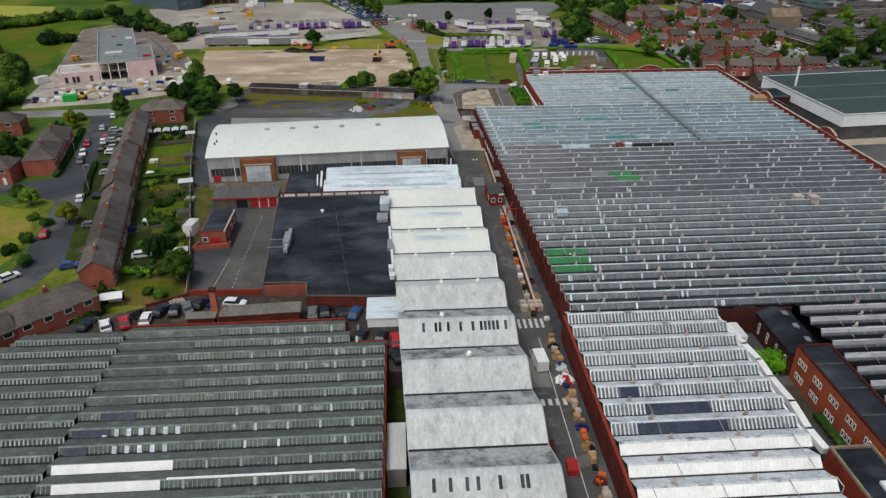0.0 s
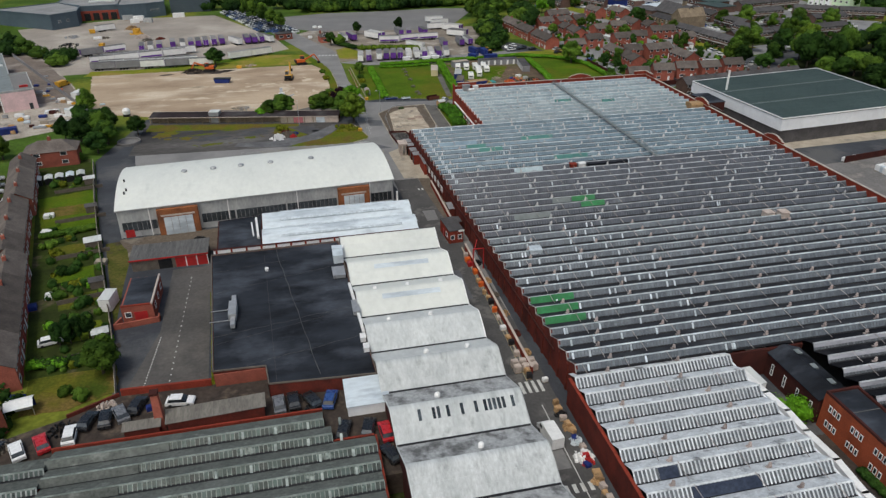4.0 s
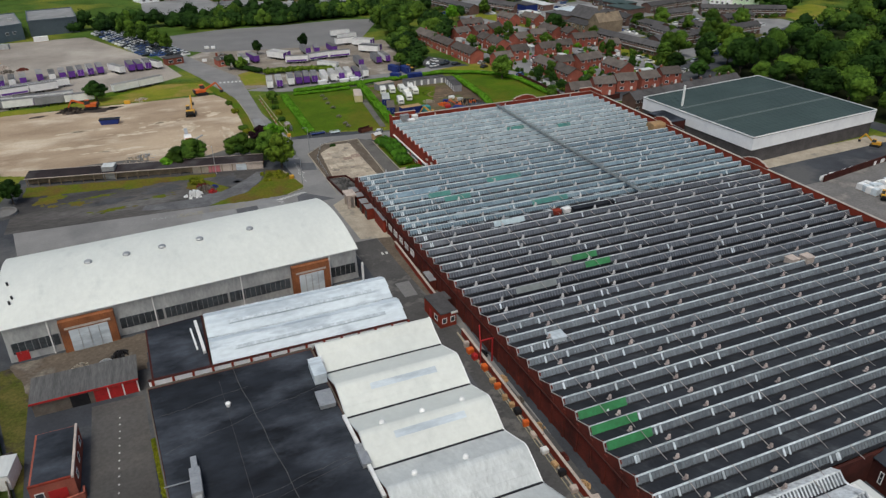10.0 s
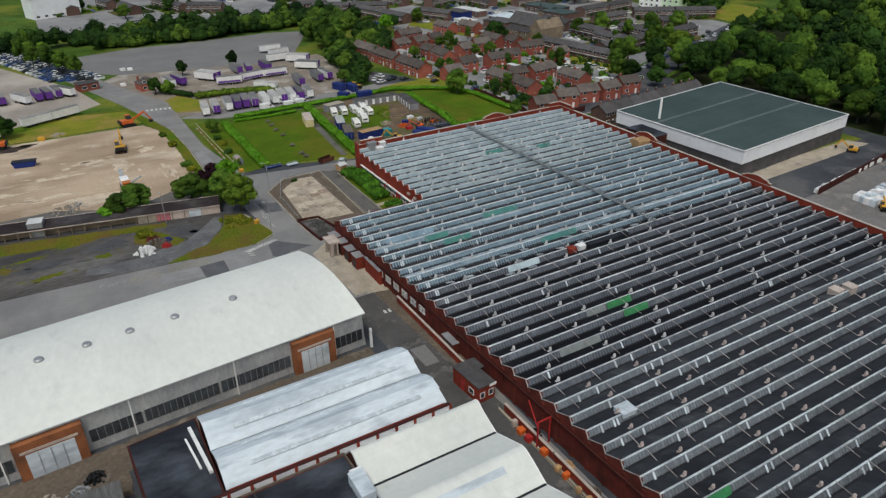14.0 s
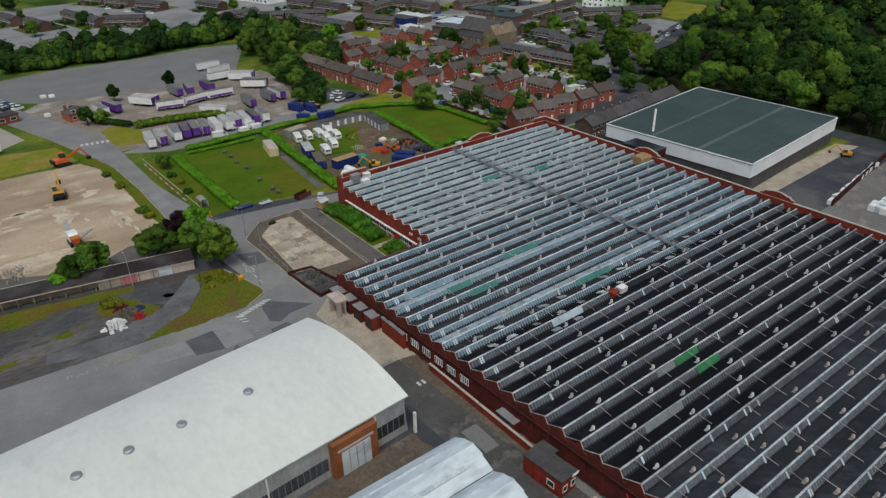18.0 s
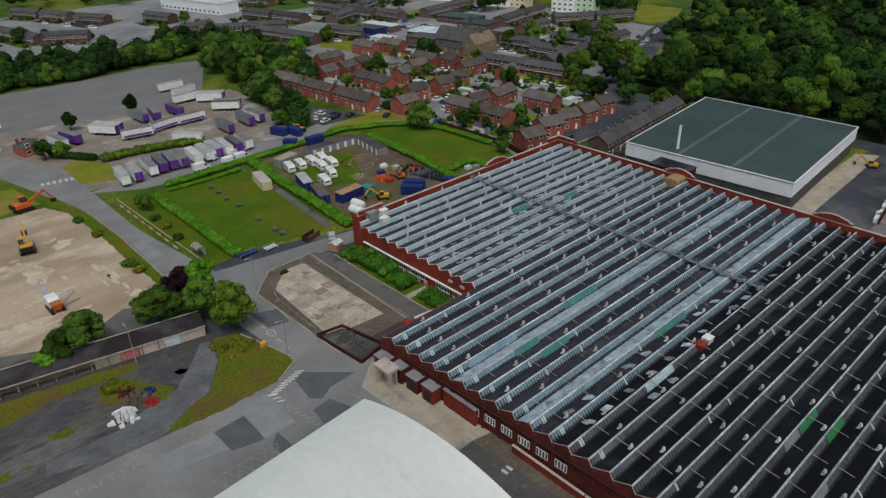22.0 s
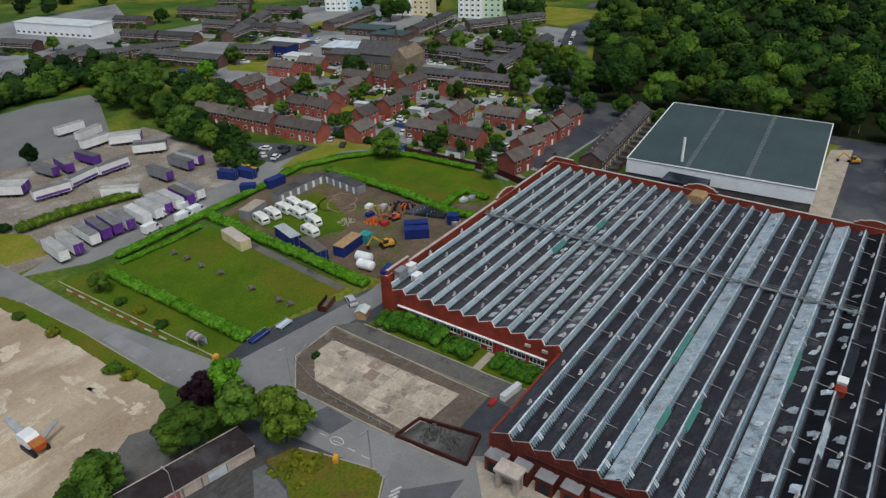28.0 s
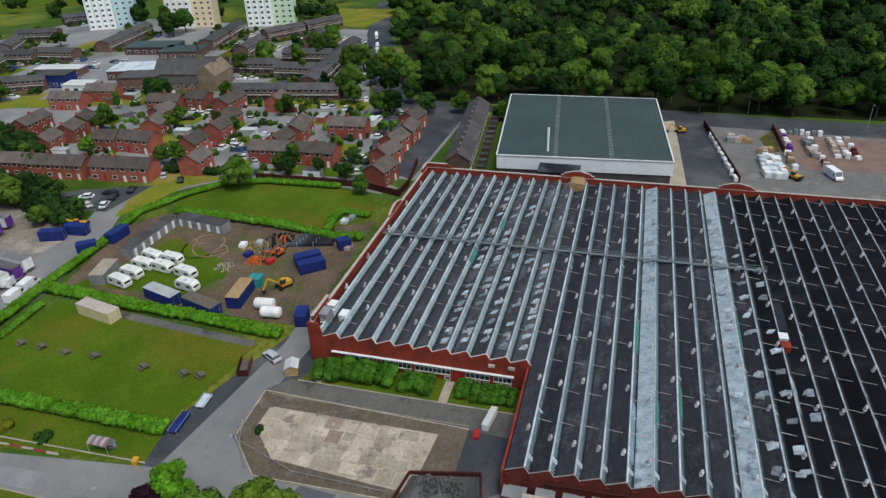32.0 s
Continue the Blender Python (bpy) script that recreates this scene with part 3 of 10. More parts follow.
patch("yard_paving", "dark cindery yard with weeds", "yard", [(-62, 242.6), (-61, 275), (-35, 270), (5, 261.6), (9, 258), (12.6, 248), (13, 242.6), (8, 239.2), (-14, 239.9)], 0.05, GRAVEL)
patch("grass", "mossy dry grass beside the works road", "grass", [(-13, 240), (-8.9, 239.4), (-2.2, 238.8), (7.8, 239.1), (12.6, 241.4), (13.2, 244), (12, 250), (9.5, 258), (5.5, 259.5), (2.8, 252.2), (-2.3, 245.3), (-7.7, 243.2)], 0.10, MOSS)
patch("yard_paving", "pale grey worn track across the cindery yard", "yard", [(4.6, 259), (2.6, 252.2), (-2.5, 245.1), (-7.8, 243), (-13.2, 239.9), (-20, 241), (-30, 244), (-29, 247), (-18, 246.4), (-12.5, 248.4), (-6.5, 249.8), (-1, 255.2), (2.6, 259.6)], 0.075,
      mat("worn_grey_track", (0.150, 0.150, 0.154), (0.092, 0.092, 0.096), 0.95, 0.2, 1.2, 0.2, spec=0.1))
patch("grass", "brown weeds along the low shed", "grass", [(-60, 273.6), (-35, 268.6), (-9, 263.2), (-9, 260.4), (-22, 262), (-38, 263), (-60, 266)], 0.08, MOSS)
patch("grass", "yellow weeds round a heap of scrap", "grass", [(-17, 259.5), (-13, 260), (-9.5, 255), (-6.5, 250.5), (-9, 248.4), (-13, 250), (-18, 255)], 0.085, MOSS)
patch("yard_paving", "grey broken concrete strip behind the low shed", "yard", [(-60, 286), (-59, 279.6), (-35, 274.8), (-8, 269.2), (3, 268), (3.6, 279), (-3.5, 283), (-10, 279.5), (-20, 279), (-33, 286)], 0.07, SLABGREY)
patch("grass", "mown green lawn with worn spots", "lawn", [(27, 338), (55, 334.5), (50.5, 283.5), (25, 288)], 0.10, GRASS)
patch("grass", "green planted strip beside the road", "grass", [(17, 342), (26.6, 339), (24.6, 287), (18.5, 286), (15, 318)], 0.08, GRASS)
patch("grass", "mown green lawn behind the hedge", "lawn", [(103.2, 338.3), (109, 337.6), (118.4, 330.4), (122.6, 319.7), (123, 296.6), (119.5, 284), (108, 281.5), (99, 289), (98.1, 303.6), (99.2, 322.5)], 0.10, GRASS)
patch("bare_ground", "muddy rutted compound with weeds", "ground", [(58, 338), (90, 343), (100, 335), (98, 316), (98, 292), (106, 279), (66, 277), (58, 280)], 0.06, MUD)
patch("grass", "patchy grass inside the compound", "grass", [(59.5, 337), (62, 331), (62.5, 308), (72.3, 303.3), (78, 307), (83, 317), (87, 326), (74, 330)], 0.09, GRASS)
patch("footpath", "narrow grey path beside the hedge", "path", [(54.9, 319), (51.4, 284.2), (49.4, 284.4), (52.6, 319)], 0.115, SLABGREY)
# dark patch gives the wood its shaded floor by colour
patch("woodland_floor", "wood floor coloured dark for the shade under the trees", "ground", [(211, 95), (211.5, 205), (208.5, 268), (209, 298), (330, 348), (420, 374), (640, 420), (640, 40), (211, 40)], 0.06, SHADEFLOOR)
patch("bare_ground", "brown worn ground before the long shed", "ground", [(-54, 182.4), (13, 186.9), (14.4, 177.7), (-20, 177.8), (-31, 177), (-31, 172), (-50, 172)], 0.06, BROWN)
patch("grass", "weedy verge between road and cleared site", "grass", [(6.2, 288.5), (8.4, 289.5), (9, 317), (8.2, 338), (5.6, 351), (-1, 374), (-20, 378), (-62, 366), (-62, 355), (0.8, 354), (4.2, 342), (5.7, 322), (5.6, 302)], 0.08, GRASS)
patch("grass", "dry grass island at the junction", "grass", [(14, 360), (23, 357), (26, 372), (20, 384), (14, 380)], 0.09, DRYGRASS)
patch("concrete_slab", "cracked pale concrete slab of a removed building", "slab", [(23.8, 266.8), (28, 271), (34.8, 272), (34.9, 242.6), (22.2, 243.6)], 0.22, SLABTAN)
slab = bpy.data.objects["concrete_slab"]
rsl = random.Random(12)
for j in range(10):
    for i in range(4):
        y0 = 244.0 + 2.75 * j + (1.1 if i % 2 else 0.0)
        x0, x1 = 22.7 + 0.045 * (y0 - 244) + (3.05 - 0.012 * (y0 - 244)) * i, 22.66 + 0.045 * (y0 - 244) + (3.05 - 0.012 * (y0 - 244)) * (i + 1)
        if rsl.random() < 0.86 and y0 + 2.7 < 271.4 and (i > 0 or y0 < 264):
            d = rsl.uniform(2.4, 2.7)
            part("slab_panel", Shape().prism([(x0 + rsl.uniform(0, 0.1), y0), (x1 - rsl.uniform(0.02, 0.12), y0 + rsl.uniform(-0.06, 0.06)), (x1 - 0.05, y0 + d), (x0 + 0.05, y0 + d + rsl.uniform(-0.1, 0.05))], 0.2, 0.25 + rsl.uniform(0, 0.02)), rsl.choice((SLABTAN, SLABTAN, SLABTAN, CONCRETE, SLABROSE)), slab)
patch("pavement", "raised tarmac surround of the slab", "pavement", [(20, 268), (27, 275), (38.5, 275.5), (37, 238), (21, 238)], 0.09, BROWN)
patch("road", "worn grey lane between the slab and the brick front", "road", [(38.6, 276), (42.3, 272.5), (42.3, 231), (36.6, 231), (37.6, 243)], 0.085, SLABGREY)
patch("bare_ground", "brown earth strip beside the slab", "ground", [(20.6, 246), (22.4, 245), (24.2, 266.5), (26.5, 271.5), (22.6, 268)], 0.12, BROWN)
patch("grass", "grass bed below the brick front", "grass", [(42.5, 270.5), (49, 270), (49, 231), (42.5, 231)], 0.12, GRASS)
patch("road", "grey residential street with parked cars", "road",
      [(-106, 256), (-103.8, 253), (-94.2, 214), (-88.3, 186), (-81.1, 162), (-75.7, 140.5), (-77.6, 128.7), (-81.4, 123), (-92, 112), (-104, 108), (-110, 112), (-94, 118), (-84, 128), (-85.3, 138), (-87.6, 155), (-90.3, 167), (-91.4, 173),
       (-102, 179), (-130, 177), (-130, 185), (-106, 186.5), (-97, 190), (-101.6, 214.4), (-109.3, 246), (-112, 256)], 0.04, ASPHALT)
patch("road", "grey cross street at the building site", "road", [(-190, 246), (-104, 249), (-104, 257), (-190, 254)], 0.045, STREET)
patch("grass", "dry mown green beside the street", "grass", [(-125, 172), (-104.6, 171), (-94.5, 167), (-89.6, 155), (-88, 142), (-90, 131), (-125, 128)], 0.07, DRYGRASS)
patch("garden_ground", "dark soil and weeds of the back gardens", "garden", [(-60.5, 130), (-45.6, 124), (-49.6, 147), (-73, 243), (-85, 240), (-85.6, 234)], 0.05, GARDEN)
patch("garden_ground", "dark soil and weeds of the front gardens", "garden", [(-67, 130), (-76, 141), (-81.4, 162), (-88.5, 186), (-94, 212), (-97, 226), (-91.6, 236), (-72, 156)], 0.05, GARDEN)
patch("grass", "green back garden lawn", "lawn", [(-80.2, 213), (-66.8, 217), (-60.8, 191.7), (-72.7, 188.6)], 0.07, GRASS)
patch("grass", "dry yellow-green garden lawn", "lawn", [(-59.7, 130), (-45.8, 130.9), (-44.2, 123.4), (-51.7, 120), (-58.8, 120)], 0.07, DULLGRASS)
patch("bare_ground", "dusty building site ground with rubble", "ground", [(-139.4, 259), (-108.7, 265), (-79, 281), (-86, 300), (-98.3, 336), (-122.7, 390), (-157, 434), (-176, 411), (-152, 320), (-144, 272)], 0.05, SITEGROUND)
patch("bare_ground", "churned brown earth behind the unfinished building", "ground", [(-103, 312), (-94, 322), (-98.6, 335), (-122.7, 388), (-157, 432), (-175, 410), (-152.5, 322), (-145, 306)], 0.07, MUDDARK)
patch("field", "ripe yellow field beyond the meadow", "field", [(-330, 515), (-225, 494), (-214, 460), (-238, 447), (-330, 425)], 0.08, FIELD)
patch("grass", "green meadow beside the building site", "grass", [(-420, 560), (-190, 470), (-160, 330), (-190, 300), (-420, 380)], 0.05, GRASS)
patch("yard_paving", "pale concrete service strip beside the warehouse", "yard", [(126.6, 207), (197, 209), (200, 203), (127, 200)], 0.06, CONCRETE)
patch("yard_paving", "builders' yard of worn grey concrete", "yard", [(127, 186), (196, 192), (192, 120), (127, 120)], 0.05, YARDPALE)
patch("road", "grey road along the woods", "road", [(199, 110), (206, 110), (211, 205), (207, 268), (208, 300), (330, 352), (420, 380), (416, 390), (320, 362), (200, 314), (199, 270), (203, 205)], 0.05, ASPHALT)
patch("yard_paving", "estate streets and parking in grey asphalt", "yard",
      [(116, 372), (131, 335), (136, 312), (133, 277), (199, 275), (200, 316), (330, 364), (350, 560), (200, 580), (150, 440), (118, 432), (112, 395)], 0.03, STREET)
patch("road", "dark asphalt lane between houses and terrace", "road", [(134, 278), (199, 276), (200, 314), (176, 306), (160, 300), (140, 296)], 0.034, ASPHALT)
patch("car_park", "small dark asphalt car park below the houses", "car park", [(95, 365), (96, 354.5), (114.5, 352.4), (107.4, 372), (104, 377)], 0.128, ASPHALT)
patch("grass", "green verge below the housing", "grass", [(93.8, 349.8), (107.8, 354), (124.4, 356), (125.6, 338.4), (123, 334), (116.1, 342.4), (98, 346.6)], 0.09, DRYGRASS)
patch("grass", "green in front of the long terrace", "grass", [(192, 372), (200, 374), (203, 332), (195, 330)], 0.09, DRYGRASS)
patch("grass", "churchyard lawn", "grass", [(192, 455), (203, 452), (206, 385), (196, 383)], 0.09, GRASS)
patch("grass", "wide playing field", "grass", [(350, 620), (520, 560), (520, 700), (350, 760)], 0.09, GRASS)
patch("grass", "dry grass field by the flats", "grass", [(345, 405), (390, 412), (392, 362), (335, 370)], 0.09, DRYGRASS)
patch("yard_paving", "far estate streets", "yard", [(-20, 545), (130, 535), (190, 560), (260, 700), (-20, 700)], 0.03, STREET)


# ---- sawtooth roofs ----
PITCH, RUN = 3.5, 0.78


def cowl_mesh():
    s = Shape()
    s.tube(0, 0, [(-0.35, 0.2), (0.2, 0.15), (0.21, 0.3), (0.34, 0.29), (0.42, 0.14), (0.6, 0.13), (0.62, 0.24), (0.8, 0.05)], 8)
    s.box(-0.36, 0.36, -0.36, 0.36, -0.42, -0.12)
    return mesh_of("ventilator", s, COWL)


COWL_MESH = cowl_mesh()


def roof_row(parent, x0, x1, yr, zv, zr, pitch, felt, pane, bar, step=0.62, cowls=14.0, pipes=7.4, seed=0, run=RUN, rib=0.12, verge=None, cap=None, join=False, sill=0.3):
    """One sawtooth bay: glazed face to the south of the ridge at yr, felted slope down to the north."""
    rnd = random.Random(seed)
    s = Shape()
    yn = yr + pitch - run
    s.side([(yr, zr - 0.08), (yn, zv - 0.08), (yn, zv), (yr, zr)], x0, x1)
    slope = part("roof_slope", s, felt, parent)
    n = max(1, round((x1 - x0) / step))
    w = (x1 - x0) / n
    s = Shape()
    for i in range(n):
        a, b, o, o2 = x0 + i * w, x0 + (i + 1) * w, rnd.uniform(0, 0.035), rnd.uniform(0, 0.035)
        s.add([(a, yr - run + o, zv), (b, yr - run + o, zv), (b, yr - 0.02 + o2, zr - 0.02), (a, yr - 0.02 + o2, zr - 0.02)], [(0, 1, 2, 3)])
    tagged(part("glazing", s, pane, slope), kind="stuff")
    s = Shape()
    d = Vector((0, run, zr - zv)).normalized()
    nrm = Vector((0, -d.z, d.y)) * 0.06
    for i in range(n + 1):
        a = x0 + i * w
        p, q = Vector((a, yr - run, zv)), Vector((a, yr, zr))
        h = Vector((rib / 2, 0, 0))
        s.add([p - h, p + h, q + h, q - h, p - h + nrm, p + h + nrm, q + h + nrm, q - h + nrm], [(4, 5, 6, 7), (0, 4, 7, 3), (5, 1, 2, 6)])
    tagged(part("glazing_bars", s, bar, slope), kind="stuff")
    k = run / (zr - zv)
    part("ridge_cap", Shape().side([(yr - 0.06 - 0.1 * k, zr - 0.1), (yr + 0.13, zr - 0.04), (yr + 0.04, zr + 0.06), (yr - 0.06, zr + 0.06), (yr - 0.1 - 0.1 * k, zr - 0.09)], x0, x1), cap or bar, slope)
    if verge:
        s = Shape().beam((x0 - 0.04, yr - run, zv + 0.03), (x0 - 0.04, yr, zr + 0.05), 0.12, 0.1)
        s.beam((x0 - 0.04, yr, zr + 0.04), (x0 - 0.04, yn, zv + 0.05), 0.12, 0.08)
        part("verge_trim", s, verge, slope)
    # added dark strip stands in for shade on the lower glazing; sill is its height
    part("sill_flashing", Shape().side([(yr - run - 0.05, zv), (yr - run + 0.02, zv), (yr - run + 0.02 + sill * k, zv + sill), (yr - run - 0.05 + sill * k, zv + sill)], x0, x1), IRON, slope)
    # gutter made wide and near black, so it also draws the valley's shadow line
    part("valley_gutter", Shape().box(x0, x1, yr - run - 0.42, yr - run + 0.06, zv - 0.05, zv + 0.1), IRON, slope)
    if pipes:
        s = Shape()
        x = 30.5 + 2.3 * (seed // 5 % 3)
        while x < x1 - 1:
            if x > x0 + 1 and rnd.random() < 0.93:
                g = rnd.uniform(-0.12, 0.12)
                s.beam((x, yr, zr + 0.1), (x + g, yr - pitch + 0.95, zr - 0.22), 0.075)
                s.beam((x, yr, zr - 0.05), (x, yr, zr + 0.14), 0.06)
            x += pipes
        tagged(part("roof_tie", s, TIE, slope), kind="stuff")
    if join:
        s = Shape()
        for i in range(int((x1 - x0) / cowls)):
            x = x0 + (i + rnd.uniform(0.3, 0.7)) * cowls
            s.add([(v.co.x + x, v.co.y + yr + 0.62, v.co.z + zr - 0.1) for v in COWL_MESH.vertices], [tuple(f.vertices) for f in COWL_MESH.polygons])
        tagged(part("ventilators", s, PINKCOWL, slope), kind="stuff")
    elif cowls:
        x = x0 + rnd.uniform(0.25, 0.75) * cowls
        while x < x1 - 2:
            o = part("ventilator", COWL_MESH, None, slope)
            o.location = (x, yr + 0.62, zr - 0.1)
            x += cowls * rnd.uniform(0.9, 1.1)
    return slope


def tooth_profile(y_lo, y_hi, ridges, zv, zr, pitch, lift=0.25, run=RUN):
    """Top line of a gable wall that follows the teeth, from south to north."""
    pts = []
    for yr in sorted(ridges):
        pts += [(max(yr - run, y_lo), zv + lift), (yr - 0.12, zr + lift), (yr + 0.35, zr + lift), (min(yr + pitch - run - 0.15, y_hi), zv + lift)]
    return pts


factory = thing("factory", "large red brick factory with a sawtooth glazed roof", "factory", kind="structure")
ZV, ZR = 5.7, 6.85
NORTH_ROWS = [269.1 - PITCH * k for k in range(12)]
MAIN_ROWS = [227.1 - PITCH * k for k in range(36)]
SOUTH_ROWS = [101.1 - PITCH * k for k in range(17)]
STEPX, EX, NY = 48.5, 126.4, 271.0


def wx(y):
    """The west front runs slightly askew to the roof rows."""
    return 24.9 + 0.036 * (228.0 - y)


for i, yr in enumerate(NORTH_ROWS):
    roof_row(factory, STEPX + 0.4, EX - 0.5, yr, ZV, ZR, PITCH if i else 2.0, FELTN, PANEN, BARB, seed=i, cowls=13, rib=0.09, verge=WHITE, cap=CAP)
for i, yr in enumerate(MAIN_ROWS):
    felt, pane, bar = (FELT, PANEB, BARB) if i < 11 else ((FELTD, PANED, BARD) if i < 22 else (FELTM, PANE, BARD))
    roof_row(factory, wx(yr) + 0.06, EX - 0.5, yr, ZV, ZR, PITCH, FELTW if i in (5, 9) else felt, pane, bar, seed=40 + i, cowls=13, rib=0.09, verge=TIE, cap=CAPD if 11 <= i < 22 else CAP, join=i >= 22, sill=0.3 if i < 11 else 0.16)
for i, yr in enumerate(SOUTH_ROWS):
    slope = roof_row(factory, 70.4, EX - 0.5, yr, ZV, ZR, PITCH, FELTD, PANEW, BARD, seed=90 + i, cowls=18, rib=0.16, cap=CAPD, join=True, sill=0.12)
    k = RUN / (ZR - ZV)
    # pale band over the upper half of the glazed face
    part("upper_sheet", Shape().side([(yr - 0.62 * k - 0.1, ZR - 0.62), (yr - 0.62 * k - 0.02, ZR - 0.62), (yr - 0.02, ZR - 0.02), (yr - 0.1, ZR - 0.02)], 70.4, EX - 0.5), LILACBAND, slope)


def wall_x(name, parent, x, th, y0, y1, top, material, z0=0.0):
    """A wall that runs along y, with a top line of (y, z) points."""
    return part(name, Shape().side([(y0, z0), (y1, z0)] + [p for p in reversed(top)], x, x + th), material, parent)


for lo, hi in ((103.4, 135.0), (135.0, 165.0), (165.0, 197.0), (197.0, 230.0)):
    top = [p for p in tooth_profile(103.4, 230.0, MAIN_ROWS, ZV, ZR, PITCH, -0.1) if lo < p[0] < hi]
    top = [(lo, ZV)] + top + [(hi, ZV)]
    n = len(top)
    s = Shape()
    for d in (0.0, 0.4):
        s.v += [(wx(y) + d, y, 0.0) for y, z in top] + [(wx(y) + d, y, z) for y, z in top]
    for i in range(n - 1):
        s.f += [(i + 1, i, n + i, n + i + 1), (2 * n + i, 2 * n + i + 1, 3 * n + i + 1, 3 * n + i), (n + i, 3 * n + i, 3 * n + i + 1, n + i + 1)]
    part("wall", s, OLDBRICK, factory)
wall_x("wall", factory, STEPX, 0.4, 230.05, NY, tooth_profile(230.05, NY, NORTH_ROWS[1:], ZV, ZR, PITCH, -0.1) + [(NY - 2.2, 8.6), (NY, 8.6)], BRICK)
part("wall", Shape().box(wx(230) + 0.02, STEPX + 0.39, 230.0, 230.4, 0, 5.5), BRICK, factory)
part("wall", Shape().box(STEPX + 0.41, EX - 0.41, NY - 0.4, NY, 0, 7.6), BRICK, factory)
part("wall", Shape().box(EX - 0.4, EX, 42, NY, 0, 7.6), BRICK, factory)
part("wall", Shape().box(56.2, 70.3, 103.0, 103.4, 0, 5.4), DARKBRICK, factory)
part("valley_gutter", Shape().box(wx(104), 56.2, 103.6, 104.0, 4.7, 5.5), FELTM, factory)
part("coping", Shape().box(STEPX + 0.4, EX + 0.1, NY - 0.5, NY + 0.1, 7.6, 7.75), COPING, factory)
part("coping", Shape().box(EX - 0.5, EX + 0.1, 42, NY - 0.52, 7.6, 7.75), COPING, factory)

# white painted block south of the main hall
WRUN = 1.4
block = thing("factory_block", "white-painted sawtooth factory block behind a brick wall", "factory", kind="structure")
WROWS = [102.2 - 4.0 * k for k in range(14)]
for i, yr in enumerate(WROWS):
    white = i >= 8
    roof_row(block, 28.5, 55.6 if yr > 70 else 54.8, yr, 5.0, 6.25, 4.0, FELTV, WHITE if white else PANEW, BARW if not white else WHITE, step=0.6, cowls=12, pipes=9, seed=200 + i, run=WRUN,
             rib=0.2 if not white else 0.04, cap=FELTV, join=True, sill=0.1)
part("wall", Shape().box(27.95, 28.3, 48, 103.3, 0, 5.2), OLDBRICK, block)
part("coping", Shape().box(27.87, 28.4, 48, 103.3, 5.2, 5.32), BRICK, block)
part("wall", Shape().box(55.8, 56.1, 70, 102.9, 0, 5.0), WHITEWALL, block)

# grey-green sawtooth hall
HRUN = 0.85
hall = thing("factory_hall", "grey-green sawtooth roofed hall with weathered glazing", "factory", kind="structure")
HROWS = [101.7 - 3.42 * k for k in range(17)]
for i, yr in enumerate(HROWS):
    xe = -11 if i == 0 else (-10 if i == 1 else -4.0)
    roof_row(hall, -48.2, xe, yr, 5.3, 6.25, 3.42, FELTG, PANEG, BARG, step=0.6, cowls=0, pipes=0, seed=300 + i, rib=0.1, run=HRUN, sill=0.14)
    roof_row(hall, -66.0 if i == 0 else -100.0, -48.4, yr - 1.5, 5.4, 6.2, 3.42, FELTG, PANEG, BARH, step=0.6, cowls=0, pipes=0, seed=330 + i, rib=0.2, cap=BARG, run=0.55, sill=0.08)
part("wall", Shape().box(-3.95, -3.65, 44, 97.8, 0, 5.2), BRICK, hall)
part("wall", Shape().box(-49, -11, 105.2, 105.5, 0, 5.0), BRICK, hall)
part("wall", Shape().box(-11, -4, 98, 98.3, 0, 5.0), BRICK, hall)
part("wall", Shape().box(-100, -49.1, 100.0, 100.3, 0, 5.0), BRICK, hall)

# ---- curved bays ----
vaults = thing("vaulted_bays", "row of nine pale sheeted vaulted factory bays", "factory", kind="structure")
BAYS = [158.0, 150.4, 138.7, 127.3, 116.3, 105.6, 94.0, 82.5, 70.9, 59.3, 47.8]


def edge_x(y):
    return -3.7 + (158 - y) * 0.037, 17.0 + (158 - y) * 0.021


def bay_profile(y_n, y_s, zv, h):
    """A low pitched bay: a long north slope, a rounded ridge and a knee in the south slope."""
    r = 0.55 if y_n - y_s > 9 else 0.34
    k = ((0, 0), (0.03, 0.05), (r - 0.09, 0.86), (r - 0.04, 0.97), (r, 1.0), (r + 0.04, 0.98), (r + 0.08, 0.91), (r + 0.22, 0.6), (0.97, 0.06), (1, 0))
    return [(y_n + (y_s - y_n) * u, zv + h * v) for u, v in k]


